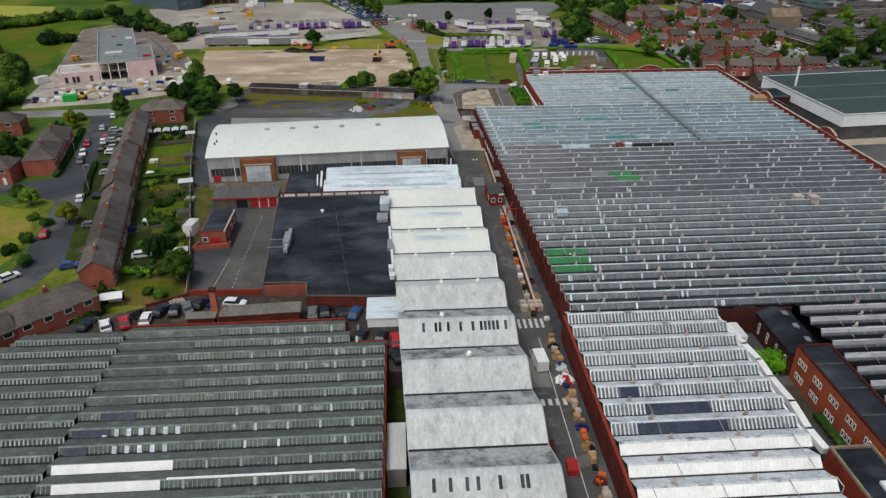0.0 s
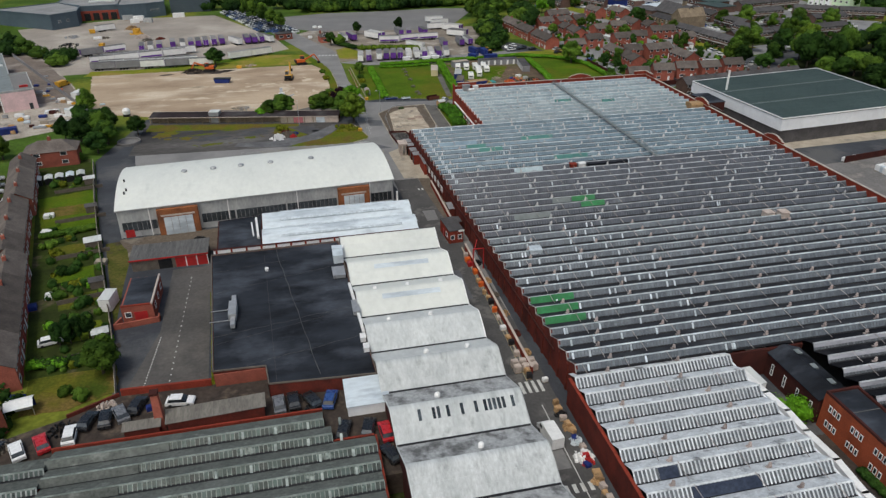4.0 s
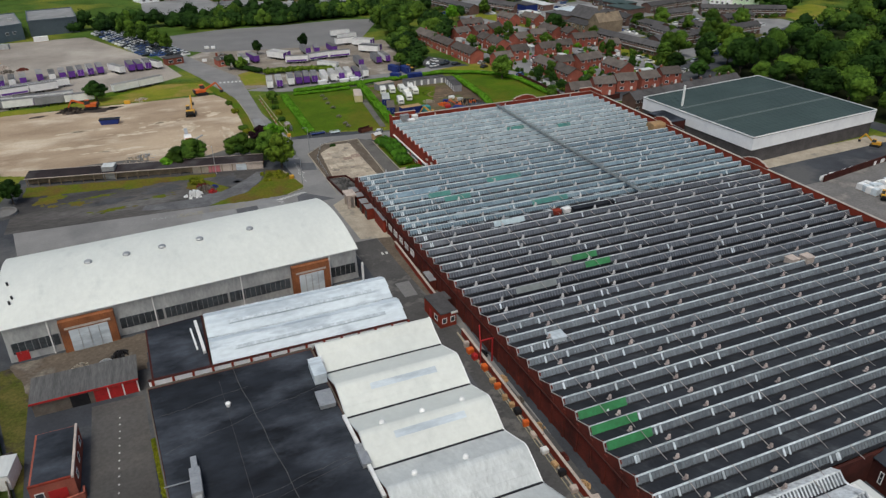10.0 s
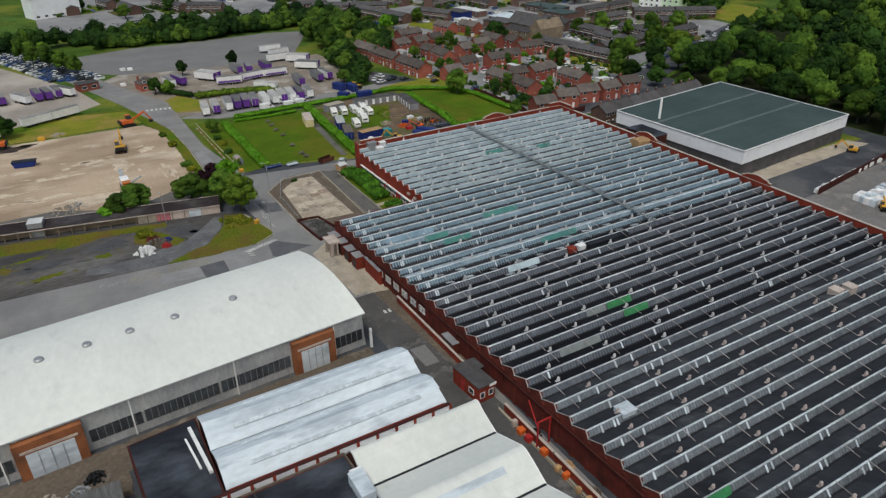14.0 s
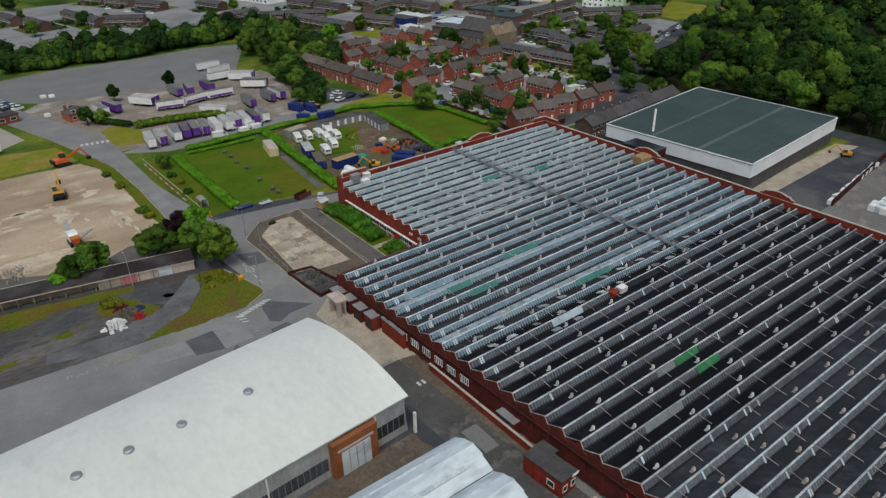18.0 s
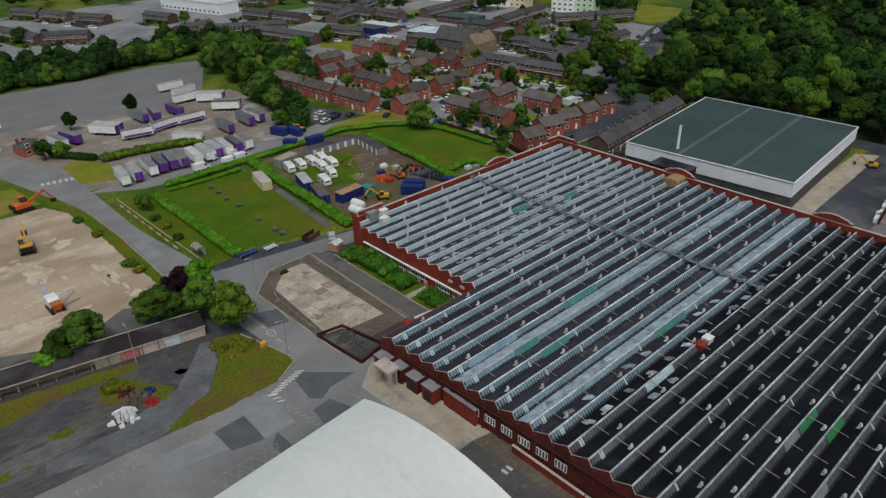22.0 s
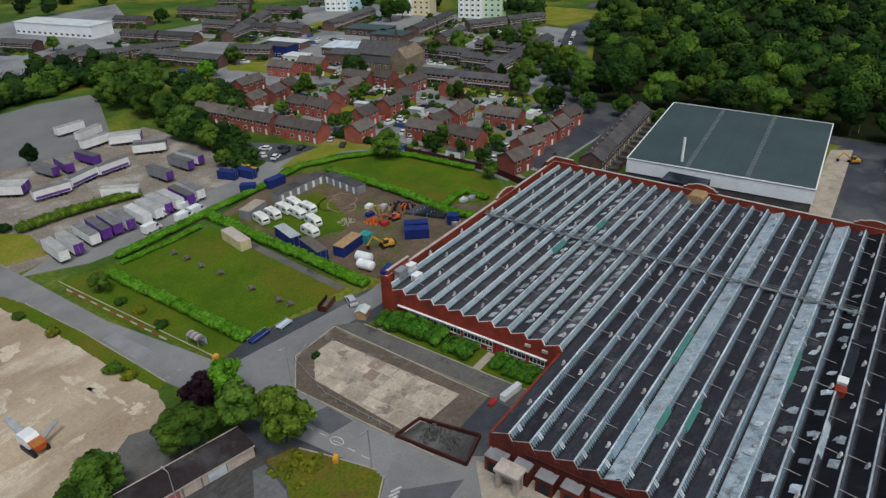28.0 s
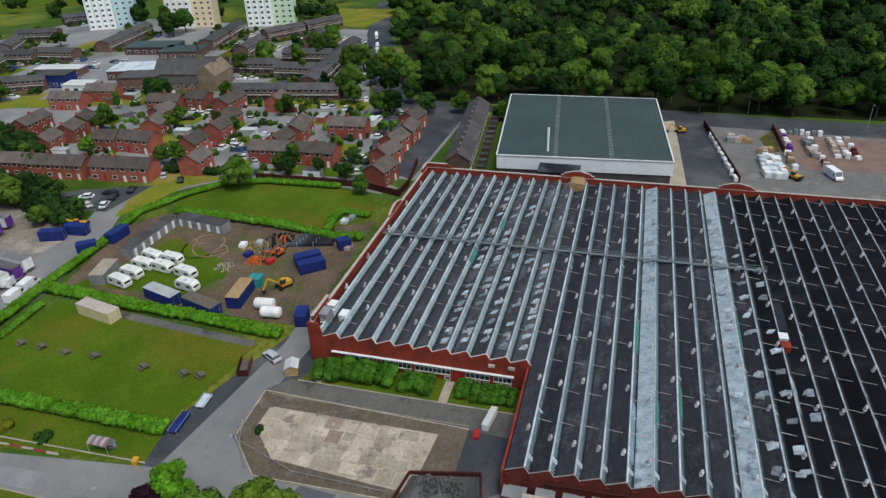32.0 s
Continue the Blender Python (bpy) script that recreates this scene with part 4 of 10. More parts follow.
for i in range(len(BAYS) - 1):
    yn, ys = BAYS[i], BAYS[i + 1]
    prof = bay_profile(yn, ys, 5.8, 2.5)
    north, s = Shape(), Shape()
    for q, ((ya, za), (yb, zb)) in enumerate(zip(prof, prof[1:])):
        wa, ea = edge_x(ya)
        wb, eb = edge_x(yb)
        (north if q < 3 else s).add([(wa, ya, za), (ea, ya, za), (eb, yb, zb), (wb, yb, zb), (wa, ya, za - 0.15), (ea, ya, za - 0.15), (eb, yb, zb - 0.15), (wb, yb, zb - 0.15)],
                                    [(3, 2, 1, 0), (4, 5, 6, 7), (1, 2, 6, 5), (0, 4, 7, 3)])
    roof = part("vault_roof", s, CREAM if i < 3 else (STAINED if i < 6 else GRIMED), vaults)
    part("north_slope", north, CREAM if i < 3 else (SHEET if i < 5 else NORTHDARK), roof)
    for u, v in ((prof[7][0], prof[7][1]), ((prof[6][0] + prof[7][0]) / 2, (prof[6][1] + prof[7][1]) / 2), ((prof[7][0] + prof[8][0]) / 2, (prof[7][1] + prof[8][1]) / 2)):
        part("sheet_lap", Shape().beam((edge_x(u)[0] + 0.1, u, v + 0.005), (edge_x(u)[1] - 0.1, u, v + 0.005), 0.04, 0.025), CREAM if i < 3 else STAINED, roof)
    for k, xs in enumerate((0, 1)):
        s = Shape()
        base = [(edge_x(yn)[k], yn), (edge_x(ys)[k], ys)]
        d = 0.12 if k == 0 else -0.12
        n = len(prof)
        pa = [(edge_x(y)[k] + d, y, z - 0.1) for y, z in prof]
        pb = [(edge_x(y)[k] + 3 * d, y, z - 0.1) for y, z in prof]
        low = [(p[0], p[1], 0.0) for p in pa], [(p[0], p[1], 0.0) for p in pb]
        s.add(pa + low[0], [(j, j + 1, n + j + 1, n + j) for j in range(n - 1)])
        s.add(pb + low[1], [(n + j, n + j + 1, j + 1, j) for j in range(n - 1)])
        part("end_wall", s, WALLGREY if k else DARKBRICK, vaults)
    s = Shape()
    for (ya, za), (yb, zb) in zip(prof, prof[1:]):
        s.beam((edge_x(ya)[1] + 0.05, ya, za - 0.02), (edge_x(yb)[1] + 0.05, yb, zb - 0.02), 0.14, 0.16)
    part("verge_trim", s, WHITE if i < 4 else WALLGREY, roof)
    part("valley_gutter", Shape().prism([(edge_x(ys)[0], ys - 0.18), (edge_x(ys)[1], ys - 0.18), (edge_x(ys)[1], ys + 0.18), (edge_x(ys)[0], ys + 0.18)], 5.75, 5.92), IRON, roof)
part("north_wall", Shape().box(-3.6, 17, 157.3, 157.6, 0, 5.8), BRICK, vaults)

# ---- flat roofed building ----
flat = thing("flat_roofed_building", "low brick building with a wide black bitumen roof", "building", kind="structure")
FP = [(-30.4, 157.2), (-27.5, 116.6), (-19.2, 116.2), (-18.7, 111.4), (-1.9, 110.2), (-3.95, 157.6)]
part("wall", Shape().prism(FP, 0, 6.2), OLDBRICK, flat)
c = Vector((-16, 135))
inner = [tuple(c + (Vector(p) - c) * 0.985) for p in FP]
part("roof", Shape().prism(inner, 6.2, 6.28), BITUMEN, flat)
for a, b in zip(FP, FP[1:] + FP[:1]):
    part("parapet", Shape().beam((*a, 6.33), (*b, 6.33), 0.2, 0.26), TIMBER, flat)
rj = random.Random(77)
for a, b, w in (((-17.2, 157.0), (-10.6, 112.0), 0.08), ((-28.4, 126.2), (-3.4, 131.0), 0.045), ((-28.6, 141.2), (-4.2, 147.6), 0.03), ((-22.8, 116.8), (-2.6, 121.6), 0.045), ((-29.4, 149.4), (-15.8, 151.6), 0.03)):
    s = Shape()
    pts = [Vector(a).lerp(Vector(b), q / 14) + Vector((rj.uniform(-0.22, 0.22), rj.uniform(-0.22, 0.22))) for q in range(15)]
    for p, q in zip(pts, pts[1:]):
        s.beam((p.x, p.y, 6.285), (q.x, q.y, 6.285), w, 0.03)
    part("felt_seam", s, GARAGEROOF, flat)

# ---- twin ridged building with its flat annex ----
twin = thing("twin_ridged_building", "long building with twin pale blue sheeted roofs", "building", kind="structure")
for k, (y0, y1) in enumerate(((160.3, 168.6), (168.8, 177.2))):
    s = Shape()
    prof = [(y0, 5.6), (y0 + 2.2, 6.9), (y0 + 4.1, 7.5), (y0 + 6.0, 6.9), (y1, 5.6)]
    for (ya, za), (yb, zb) in zip(prof, prof[1:]):
        s.add([(-20, ya, za), (14.6, ya, za), (14.6 - 0.08 * (yb - ya), yb, zb), (-20, yb, zb)], [(0, 1, 2, 3)])
        s.add([(-20, ya, za - 0.12), (14.6, ya, za - 0.12), (14.6 - 0.08 * (yb - ya), yb, zb - 0.12), (-20, yb, zb - 0.12)], [(3, 2, 1, 0)])
    part("roof", s, PALEBLUE, twin)
    part("gable_wall", Shape().side([(y0 + 0.1, 0), (y1 - 0.1, 0)] + [(y, z - 0.14) for y, z in reversed(prof)], 14.1, 14.4), DARKBRICK, twin)
    part("gable_wall", Shape().side([(y0 + 0.1, 0), (y1 - 0.1, 0)] + [(y, z - 0.14) for y, z in reversed(prof)], -19.9, -19.6), DARKBRICK, twin)
part("wall", Shape().box(-19.6, 14.1, 160.2, 160.5, 0, 5.5), BRICK, twin)
part("wall", Shape().box(-19.6, 14.1, 176.9, 177.2, 0, 5.5), BRICK, twin)
annex = thing("flat_annex", "flat-roofed annex with black bitumen roof", "building", kind="structure")
part("wall", Shape().prism([(-29.6, 158.0), (-20.2, 158.2), (-20.2, 177.5), (-30.3, 176.5)], 0, 5.2), DARKBRICK, annex)
part("roof", Shape().prism([(-29.3, 158.3), (-20.5, 158.5), (-20.5, 177.2), (-30.0, 176.2)], 5.2, 5.3), BITUMEN, annex)

# ---- cream shed ----
shed = thing("long_shed", "long shed with a cream curved sheet roof", "shed", at(-54, 183, 3.9), kind="structure")
SL, SD = 67.4, 29.6
prof = [(SD * u / 26, 7.3 + 2.5 * (1 - (u / 13 - 1) ** 2)) for u in range(27)]
part("roof", Shape().side([(y, z - 0.15) for y, z in prof] + list(reversed(prof)), 0, SL), CREAM, shed)
for k in range(1, 11):
    x = SL * k / 11
    s = Shape()
    for (ya, za), (yb, zb) in zip(prof[1:-1:2], prof[3::2]):
        s.beam((x, ya, za + 0.005), (x, yb, zb + 0.005), 0.05, 0.04)
    part("sheet_lap", s, CREAM, shed)
for x in (0.2, SL - 0.5):
    part("gable_wall", Shape().side([(0.2, 0), (SD - 0.2, 0)] + [(y, z - 0.17) for y, z in reversed(prof[1:-1])], x, x + 0.3), WALLGREY, shed)
part("wall", Shape().box(0.5, SL - 0.5, 0.3, 0.6, 0, 7.0), WALLGREY, shed)
part("wall", Shape().box(0.5, SL - 0.5, SD - 0.6, SD - 0.3, 0, 7.0), WALLGREY, shed)

# ---- grey warehouse ----
ware = thing("warehouse", "white-clad warehouse with a slate grey sheet roof", "warehouse", kind="structure")
WP = [(139.6, 205.2), (196.2, 210), (194, 259.4), (136.2, 253.2)]
part("wall", Shape().prism(WP, 4.5, 8.2), WHITEWALL, ware)
# base coloured slate-dark for the shade under the overhanging cladding
part("plinth", Shape().prism([(x * 0.99 + 1.66, y * 0.985 + 3.5) for x, y in WP], 0, 4.5), SLATE, ware)
part("roof", Shape().prism(WP, 8.2, 8.6), DARKROOF, ware)

# ---- plants ----
def foliage(clumps, leaves, size, seed, core=0.82):
    """Clumps of (x, y, z, radius): a rough dark core each, with small leaf sprays round it."""
    rnd = np.random.RandomState(seed)
    s = Shape()
    for x, y, z, r in clumps:
        pts, fs = [], []
        for j in range(5):
            for i in range(7):
                a, b = 2 * math.pi * (i + 0.5 * (j % 2)) / 7, math.pi * (0.08 + 0.84 * j / 4)
                k = r * core * rnd.uniform(0.8, 1.1)
                pts.append((x + k * math.sin(b) * math.cos(a), y + k * math.sin(b) * math.sin(a), z + k * 0.9 * math.cos(b)))
        for j in range(4):
            fs += [(j * 7 + i, (j + 1) * 7 + i, (j + 1) * 7 + (i + 1) % 7, j * 7 + (i + 1) % 7) for i in range(7)]
        s.add(pts, fs + [tuple(range(7))])
        d = rnd.normal(size=(leaves, 3))
        d /= np.linalg.norm(d, axis=1)[:, None]
        d[:, 2] = np.where(d[:, 2] < -0.5, -d[:, 2], d[:, 2])
        c = np.array((x, y, z)) + d * (r * rnd.uniform(0.78, 1.12, (leaves, 1)))
        t = np.cross(d, rnd.normal(size=(leaves, 3)))
        t /= np.linalg.norm(t, axis=1)[:, None] + 1e-6
        u = np.cross(d + 0.2 * rnd.normal(size=(leaves, 3)), t)
        u /= np.linalg.norm(u, axis=1)[:, None] + 1e-6
        w = size * rnd.uniform(0.6, 1.3, (leaves, 1))
        quad = np.stack([c - t * w - u * w * 0.6, c + t * w * 0.7 - u * w, c + t * w + u * w * 0.7, c - t * w * 0.6 + u * w], 1).reshape(-1, 3)
        n = len(s.v)
        s.v += [tuple(p) for p in quad.tolist()]
        s.f += [(n + 4 * i, n + 4 * i + 1, n + 4 * i + 2, n + 4 * i + 3) for i in range(leaves)]
    return s


def crown(seed, n=30, leaves=130, r=4.6, lo=2.4, hi=10.2, size=0.24):
    rnd = random.Random(seed)
    cl = []
    for i in range(n):
        a, u = rnd.uniform(0, 2 * math.pi), (i + 0.5) / n
        z = lo + (hi - lo) * (0.15 + 0.8 * u)
        wide = math.sin(math.pi * min(0.97, 0.22 + 0.72 * u)) ** 0.8
        k = r * 0.72 * wide * math.sqrt(rnd.uniform(0.25, 1.15))
        cl.append((k * math.cos(a), k * math.sin(a), z, r * rnd.uniform(0.22, 0.36)))
    cl.append((0, 0, (lo + hi) / 2, r * 0.55))
    return foliage(cl, leaves, size, seed)


def trunk_mesh(seed):
    rnd = random.Random(seed)
    s = Shape().tube(0, 0, [(-0.2, 0.42), (0.4, 0.30), (2.5, 0.24), (5.0, 0.17), (7.5, 0.07)], 8)
    for i in range(5):
        a, z = i * 1.3 + rnd.random(), 2.2 + 0.7 * i
        s.beam((0, 0, z), (2.2 * math.cos(a), 2.2 * math.sin(a), z + 1.8), 0.13)
    return mesh_of("trunk", s, BARK)


TRUNKS = [trunk_mesh(i) for i in range(3)]
CROWNS = {key: [mesh_of("crown", crown(10 * k + i), m) for i in range(n)]
          for k, (key, m, n) in enumerate((("dark", LEAF_A, 4), ("mid", LEAF_B, 4), ("bright", LEAF_C, 2), ("purple", LEAF_P, 1), ("yellow", LEAF_Y, 1), ("light", LEAF_L, 1)))}
TREE_WORDS = {"dark": "dark green leafy tree", "mid": "mid-green leafy tree", "bright": "bright green leafy tree",
              "purple": "dark purple-leaved tree", "yellow": "yellow-green leafy tree", "light": "large light olive-green leafy tree", "wood": "dark green broad-crowned tree", "woodlight": "light green broad-crowned tree"}


def dome(seed, r=4.9, lo=2.5, hi=10.6):
    """A broad rounded crown of a few large billows."""
    rnd = random.Random(seed)
    cl = [(0, 0, hi - 0.62 * r, 0.62 * r), (0, 0, lo + 0.5 * r, 0.6 * r)]
    for k in range(16):
        a, u = 2.4 * k + rnd.uniform(-0.3, 0.3), rnd.uniform(0.3, 1.0)
        cl.append((0.66 * u * r * math.cos(a), 0.66 * u * r * math.sin(a), hi - r * (0.32 + 0.75 * u * u) * rnd.uniform(0.8, 1.15), r * rnd.uniform(0.26, 0.4)))
    return foliage(cl, 110, 0.26, seed, 0.86)


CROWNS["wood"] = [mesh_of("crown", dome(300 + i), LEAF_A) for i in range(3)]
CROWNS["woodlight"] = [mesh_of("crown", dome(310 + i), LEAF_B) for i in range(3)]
tree_rnd = random.Random(5)


def tree(x, y, h, r, key="mid", where="in the grass", group=""):
    """A tree h metres high with a crown of radius r."""
    ob = thing("tree", TREE_WORDS[key] + " " + where, "tree", group=group)
    ob.matrix_world = Matrix.LocRotScale((x, y, 0), Euler((0, 0, tree_rnd.uniform(0, 6.28))), (r / 5.2, r / 5.2, h / 11.0))
    part("trunk", tree_rnd.choice(TRUNKS), None, ob)
    part("crown", tree_rnd.choice(CROWNS[key]), None, ob)
    return ob


def bush(x, y, w, h, key="mid", seed=1, where="beside the road"):
    m = {"mid": LEAF_B, "dark": LEAF_A, "bright": LEAF_C, "yellow": LEAF_Y}[key]
    rnd = random.Random(seed)
    cl = [(rnd.uniform(-0.3, 0.3) * w, rnd.uniform(-0.3, 0.3) * w, h * rnd.uniform(0.3, 0.65), 0.36 * min(w, 1.4 * h)) for _ in range(6)]
    ob = part("bush", foliage(cl, 60, 0.2, seed), m)
    ob.location = (x, y, -0.12)
    return tagged(ob, "rounded leafy %s green bush %s" % ({"mid": "mid", "dark": "dark", "bright": "bright", "yellow": "yellow"}[key], where), "bush")


def hedge(line, w, h, m, seed, label):
    """A clipped hedge along a line of points."""
    rnd = random.Random(seed)
    cl = []
    for (xa, ya), (xb, yb) in zip(line, line[1:]):
        d = math.hypot(xb - xa, yb - ya)
        n = max(2, int(d / (0.24 * w)))
        nx, ny = -(yb - ya) / d, (xb - xa) / d
        for i in range(n):
            u = (i + rnd.random() * 0.6) / n
            for o in (-0.3, -0.1, 0.1, 0.3):
                k = o * w + rnd.uniform(-0.06, 0.06) * w
                cl.append((xa + (xb - xa) * u + nx * k, ya + (yb - ya) * u + ny * k, h * rnd.uniform(0.4, 0.55), min(0.5 * max(0.5 * w, 0.7 * h), 0.54 * h) * rnd.uniform(0.85, 1.12)))
    return tagged(part("hedge", foliage(cl, 26, 0.17, seed, 0.9), m), label, "hedge")


hedge([(25.5, 334), (25.4, 310), (25.2, 287)], 2.6, 2.4, LEAF_C, 1, "thick bright green clipped hedge along the lawn")
hedge([(31, 340), (45, 340.5), (59, 341)], 2.4, 2.2, LEAF_C, 2, "bright green clipped hedge beside the trailer lane")
hedge([(30, 336.5), (44, 336), (53, 336.5)], 1.2, 1.3, LEAF_C, 3, "low bright green hedge edging the lawn")
hedge([(58.2, 339.8), (57.7, 329.4), (56.3, 315.9), (55.6, 299.7), (54.3, 287.3), (53.8, 280.3)], 3.0, 2.2, LEAF_C, 4, "thick bright green hedge between lawn and compound")
hedge([(59, 341.5), (78, 342), (97, 344), (104, 340.5), (109.5, 338), (118.6, 331), (122.8, 319.7), (123.4, 296.6)], 1.8, 2.0, LEAF_C, 5, "green hedge along the curved lane")
hedge([(97.5, 289), (104, 290), (108.4, 289.4), (107.4, 281.5)], 2.0, 1.9, LEAF_C, 6, "bright green hedge round a small plot")
hedge([(99.4, 334), (98.6, 318), (97.6, 303), (94.2, 286), (95.5, 278.8)], 2.2, 2.4, LEAF_C, 7, "green hedge behind the grey cabins")
hedge([(44.5, 268), (46, 262), (46, 254)], 5.4, 3.2, LEAF_D, 8, "tall overgrown green shrubs below the brick front")
hedge([(45.5, 252), (45.5, 246)], 4.6, 2.6, LEAF_D, 9, "overgrown green shrubs below the office windows")
hedge([(45.8, 242), (45.8, 231.5)], 5.0, 1.9, LEAF_D, 10, "low clipped shrubs by the entrance path")
hedge([(25, 375.5), (37, 374.5), (47, 372), (57, 369)], 3.8, 3.0, LEAF_L, 11, "shaggy olive green hedge between trailer rows")
hedge([(15, 392), (20, 385), (24, 378)], 2.6, 2.6, LEAF_A, 12, "dark shrubs at the trailer yard gate")

for x, y, h, r, key in ((-14.0, 274.6, 8.0, 5.6, "mid"), (-18.6, 272.8, 6.5, 4.4, "mid"), (-21.8, 271.2, 4.5, 2.9, "bright"), (0.0, 271.2, 8.5, 6.2, "mid"), (6.8, 276.2, 8.8, 4.2, "purple"), (11.0, 275.4, 9.5, 4.4, "bright"),
                        (7.6, 268.2, 9.5, 5.2, "mid"), (10.2, 259.6, 10.8, 6.0, "light")):
    tree(x, y, h, r, key, "beside the road")
for x, y, h, r, key in ((20, 329, 5, 3.0, "mid"), (52.8, 421.5, 7.5, 3.6, "dark"), (28.8, 417, 7, 3.4, "dark"), (-43, 361, 8, 5.2, "dark"), (117.6, 325.2, 10, 5.8, "mid"), (120.6, 288.7, 6.0, 3.0, "mid"),
                        (12.5, 391, 7, 3.6, "dark"), (17, 388, 6, 3.4, "mid")):
    tree(x, y, h, r, key, "standing near parked vehicles")
for i, (x, y) in enumerate(((-32, 485), (-28, 473), (-22, 463), (-17, 453), (-12, 444))):
    tree(x, y, 13 - i, 5.2 - 0.3 * i, "mid", "in a row beside the car park")
for i, (x, y, w, h, key) in enumerate(((19.5, 321, 2.4, 1.6, "mid"), (19.5, 314, 2.6, 1.6, "yellow"), (19, 306, 2.6, 1.5, "dark"), (5, 322, 2.6, 1.8, "yellow"), (4.8, 300, 3, 2, "mid"), (5.5, 296, 2.6, 1.8, "yellow"),
                                       (4.2, 334, 2.2, 1.5, "mid"), (29, 271.5, 1.4, 1.0, "dark"), (-15.5, 258, 3.8, 1.8, "yellow"), (-13.5, 256.5, 2.6, 1.4, "yellow"), (7.6, 254.5, 4.0, 1.0, "yellow"), (9.8, 252.5, 3.4, 0.9, "yellow"))):
    bush(x, y, w, h, key, 50 + i)

# hedgerows and woods
wood = random.Random(11)


def belt(x0, y0, x1, y1, n, spread, h, r, keys, where):
    for i in range(n):
        u = (i + wood.random()) / n
        tree(x0 + (x1 - x0) * u + wood.uniform(-spread, spread), y0 + (y1 - y0) * u + wood.uniform(-spread, spread), h * wood.uniform(0.75, 1.25), r * wood.uniform(0.8, 1.2), wood.choice(keys), where)




def tree_belt(label, spots, m, seed):
    """Many trees whose crowns have grown together, as one mass; spots are (x, y, height, radius)."""
    cl = []
    for x, y, h, r in spots:
        cl.append((x, y, h - 0.55 * r, 0.6 * r))
        for k in range(7):
            a = k * 0.9 + wood.uniform(-0.3, 0.3)
            cl.append((x + 0.62 * r * math.cos(a), y + 0.62 * r * math.sin(a), max(0.45 * r, h - r * wood.uniform(0.75, 1.15)), 0.42 * r * wood.uniform(0.85, 1.15)))
        for k in range(3):
            cl.append((x + 0.5 * r * math.cos(2.1 * k), y + 0.5 * r * math.sin(2.1 * k), 0.35 * h, 0.45 * r))
    tagged(part("tree_belt", foliage(cl, 26, 0.42, seed), m), label, "trees", kind="stuff")


def far_belt(x0, y0, x1, y1, n, spread, h, r, keys, where):
    spots = {}
    for i in range(n):
        u = (i + wood.random()) / n
        spots.setdefault(wood.choice(keys), []).append((x0 + (x1 - x0) * u + wood.uniform(-spread, spread), y0 + (y1 - y0) * u + wood.uniform(-spread, spread), h * wood.uniform(0.75, 1.25), r * wood.uniform(0.8, 1.2)))
    for k, (key, v) in enumerate(spots.items()):
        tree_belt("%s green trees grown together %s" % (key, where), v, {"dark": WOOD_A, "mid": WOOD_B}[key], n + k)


far_belt(-10, 512, 128, 506, 26, 6, 9, 6, ("dark", "mid", "dark"), "in the belt behind the car park")
far_belt(-10, 524, 140, 518, 22, 6, 10, 6.5, ("dark",), "in the belt behind the car park")
far_belt(128, 505, 108, 450, 12, 6, 11, 6.5, ("dark", "mid"), "in the belt beside the car park")
belt(112, 450, 101, 388, 15, 6, 11, 6.0, ("dark", "mid", "mid"), "in the belt beside the trailers")
belt(98, 385, 88, 366, 8, 4, 6, 4.0, ("dark", "mid"), "in the belt beside the trailers")
far_belt(95, 374, 104, 424, 14, 3.5, 8, 5.4, ("dark", "mid"), "between the trailers and the houses")
far_belt(88, 358, 93, 368, 5, 2, 5.5, 3.4, ("dark",), "at the end of the trailer yard")
far_belt(-60, 520, -12, 516, 10, 5, 10, 6, ("dark",), "behind the lorry yard")
far_belt(-147, 250, -172, 318, 15, 6, 9, 7, ("dark", "mid", "mid"), "along the building site fence")
far_belt(-232, 418, -172, 458, 14, 5, 6, 5.5, ("dark", "mid"), "in the hedgerow across the meadow")
far_belt(-186, 380, -172, 376, 5, 5, 6, 5, ("dark",), "in the meadow")
far_belt(-250, 300, -200, 360, 9, 16, 6, 5, ("dark", "mid"), "scattered over the meadow")
far_belt(-158, 434, -106, 372, 9, 5, 8, 5.6, ("mid", "dark"), "between meadow and lorry yard")
far_belt(-420, 560, -196, 529, 28, 14, 10, 8, ("dark", "mid"), "in the far hedgerow")
belt(-86, 300, -70, 246, 7, 6, 8, 4.6, ("dark", "mid"), "beside the cleared site")
for x in range(6):
    for y in range(22):
        px, py = 213 + 11.5 * x + wood.uniform(-4, 4), 92 + 11.5 * y + wood.uniform(-4, 4)
        if py < 296 + (px - 212) * 0.36:
            tree(px, py, wood.uniform(9, 19), wood.uniform(5.2, 8.4), wood.choice(("wood", "woodlight")), "in the wood beside the road", "trees of the wood")
far = [[], []]
for x in range(20):
    for y in range(40):
        px, py = 284 + 13 * x + wood.uniform(-5, 5), 60 + 13 * y + wood.uniform(-5, 5)
        if py < 304 + (px - 212) * 0.36 and wood.random() < 0.88:
            h, r = wood.uniform(7, 20), wood.uniform(5.5, 9)
            far[(x + y) % 2] += [(px, py, h - 0.62 * r, 0.62 * r)] + [(px + 0.52 * r * math.cos(a), py + 0.52 * r * math.sin(a), h - r * wood.uniform(0.75, 1.2), 0.44 * r) for a in (0.3, 1.5, 2.8, 4.0, 5.2)]
# lit and shaded canopy tones, one mass each
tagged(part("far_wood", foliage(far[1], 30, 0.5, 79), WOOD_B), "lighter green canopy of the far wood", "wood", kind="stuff")
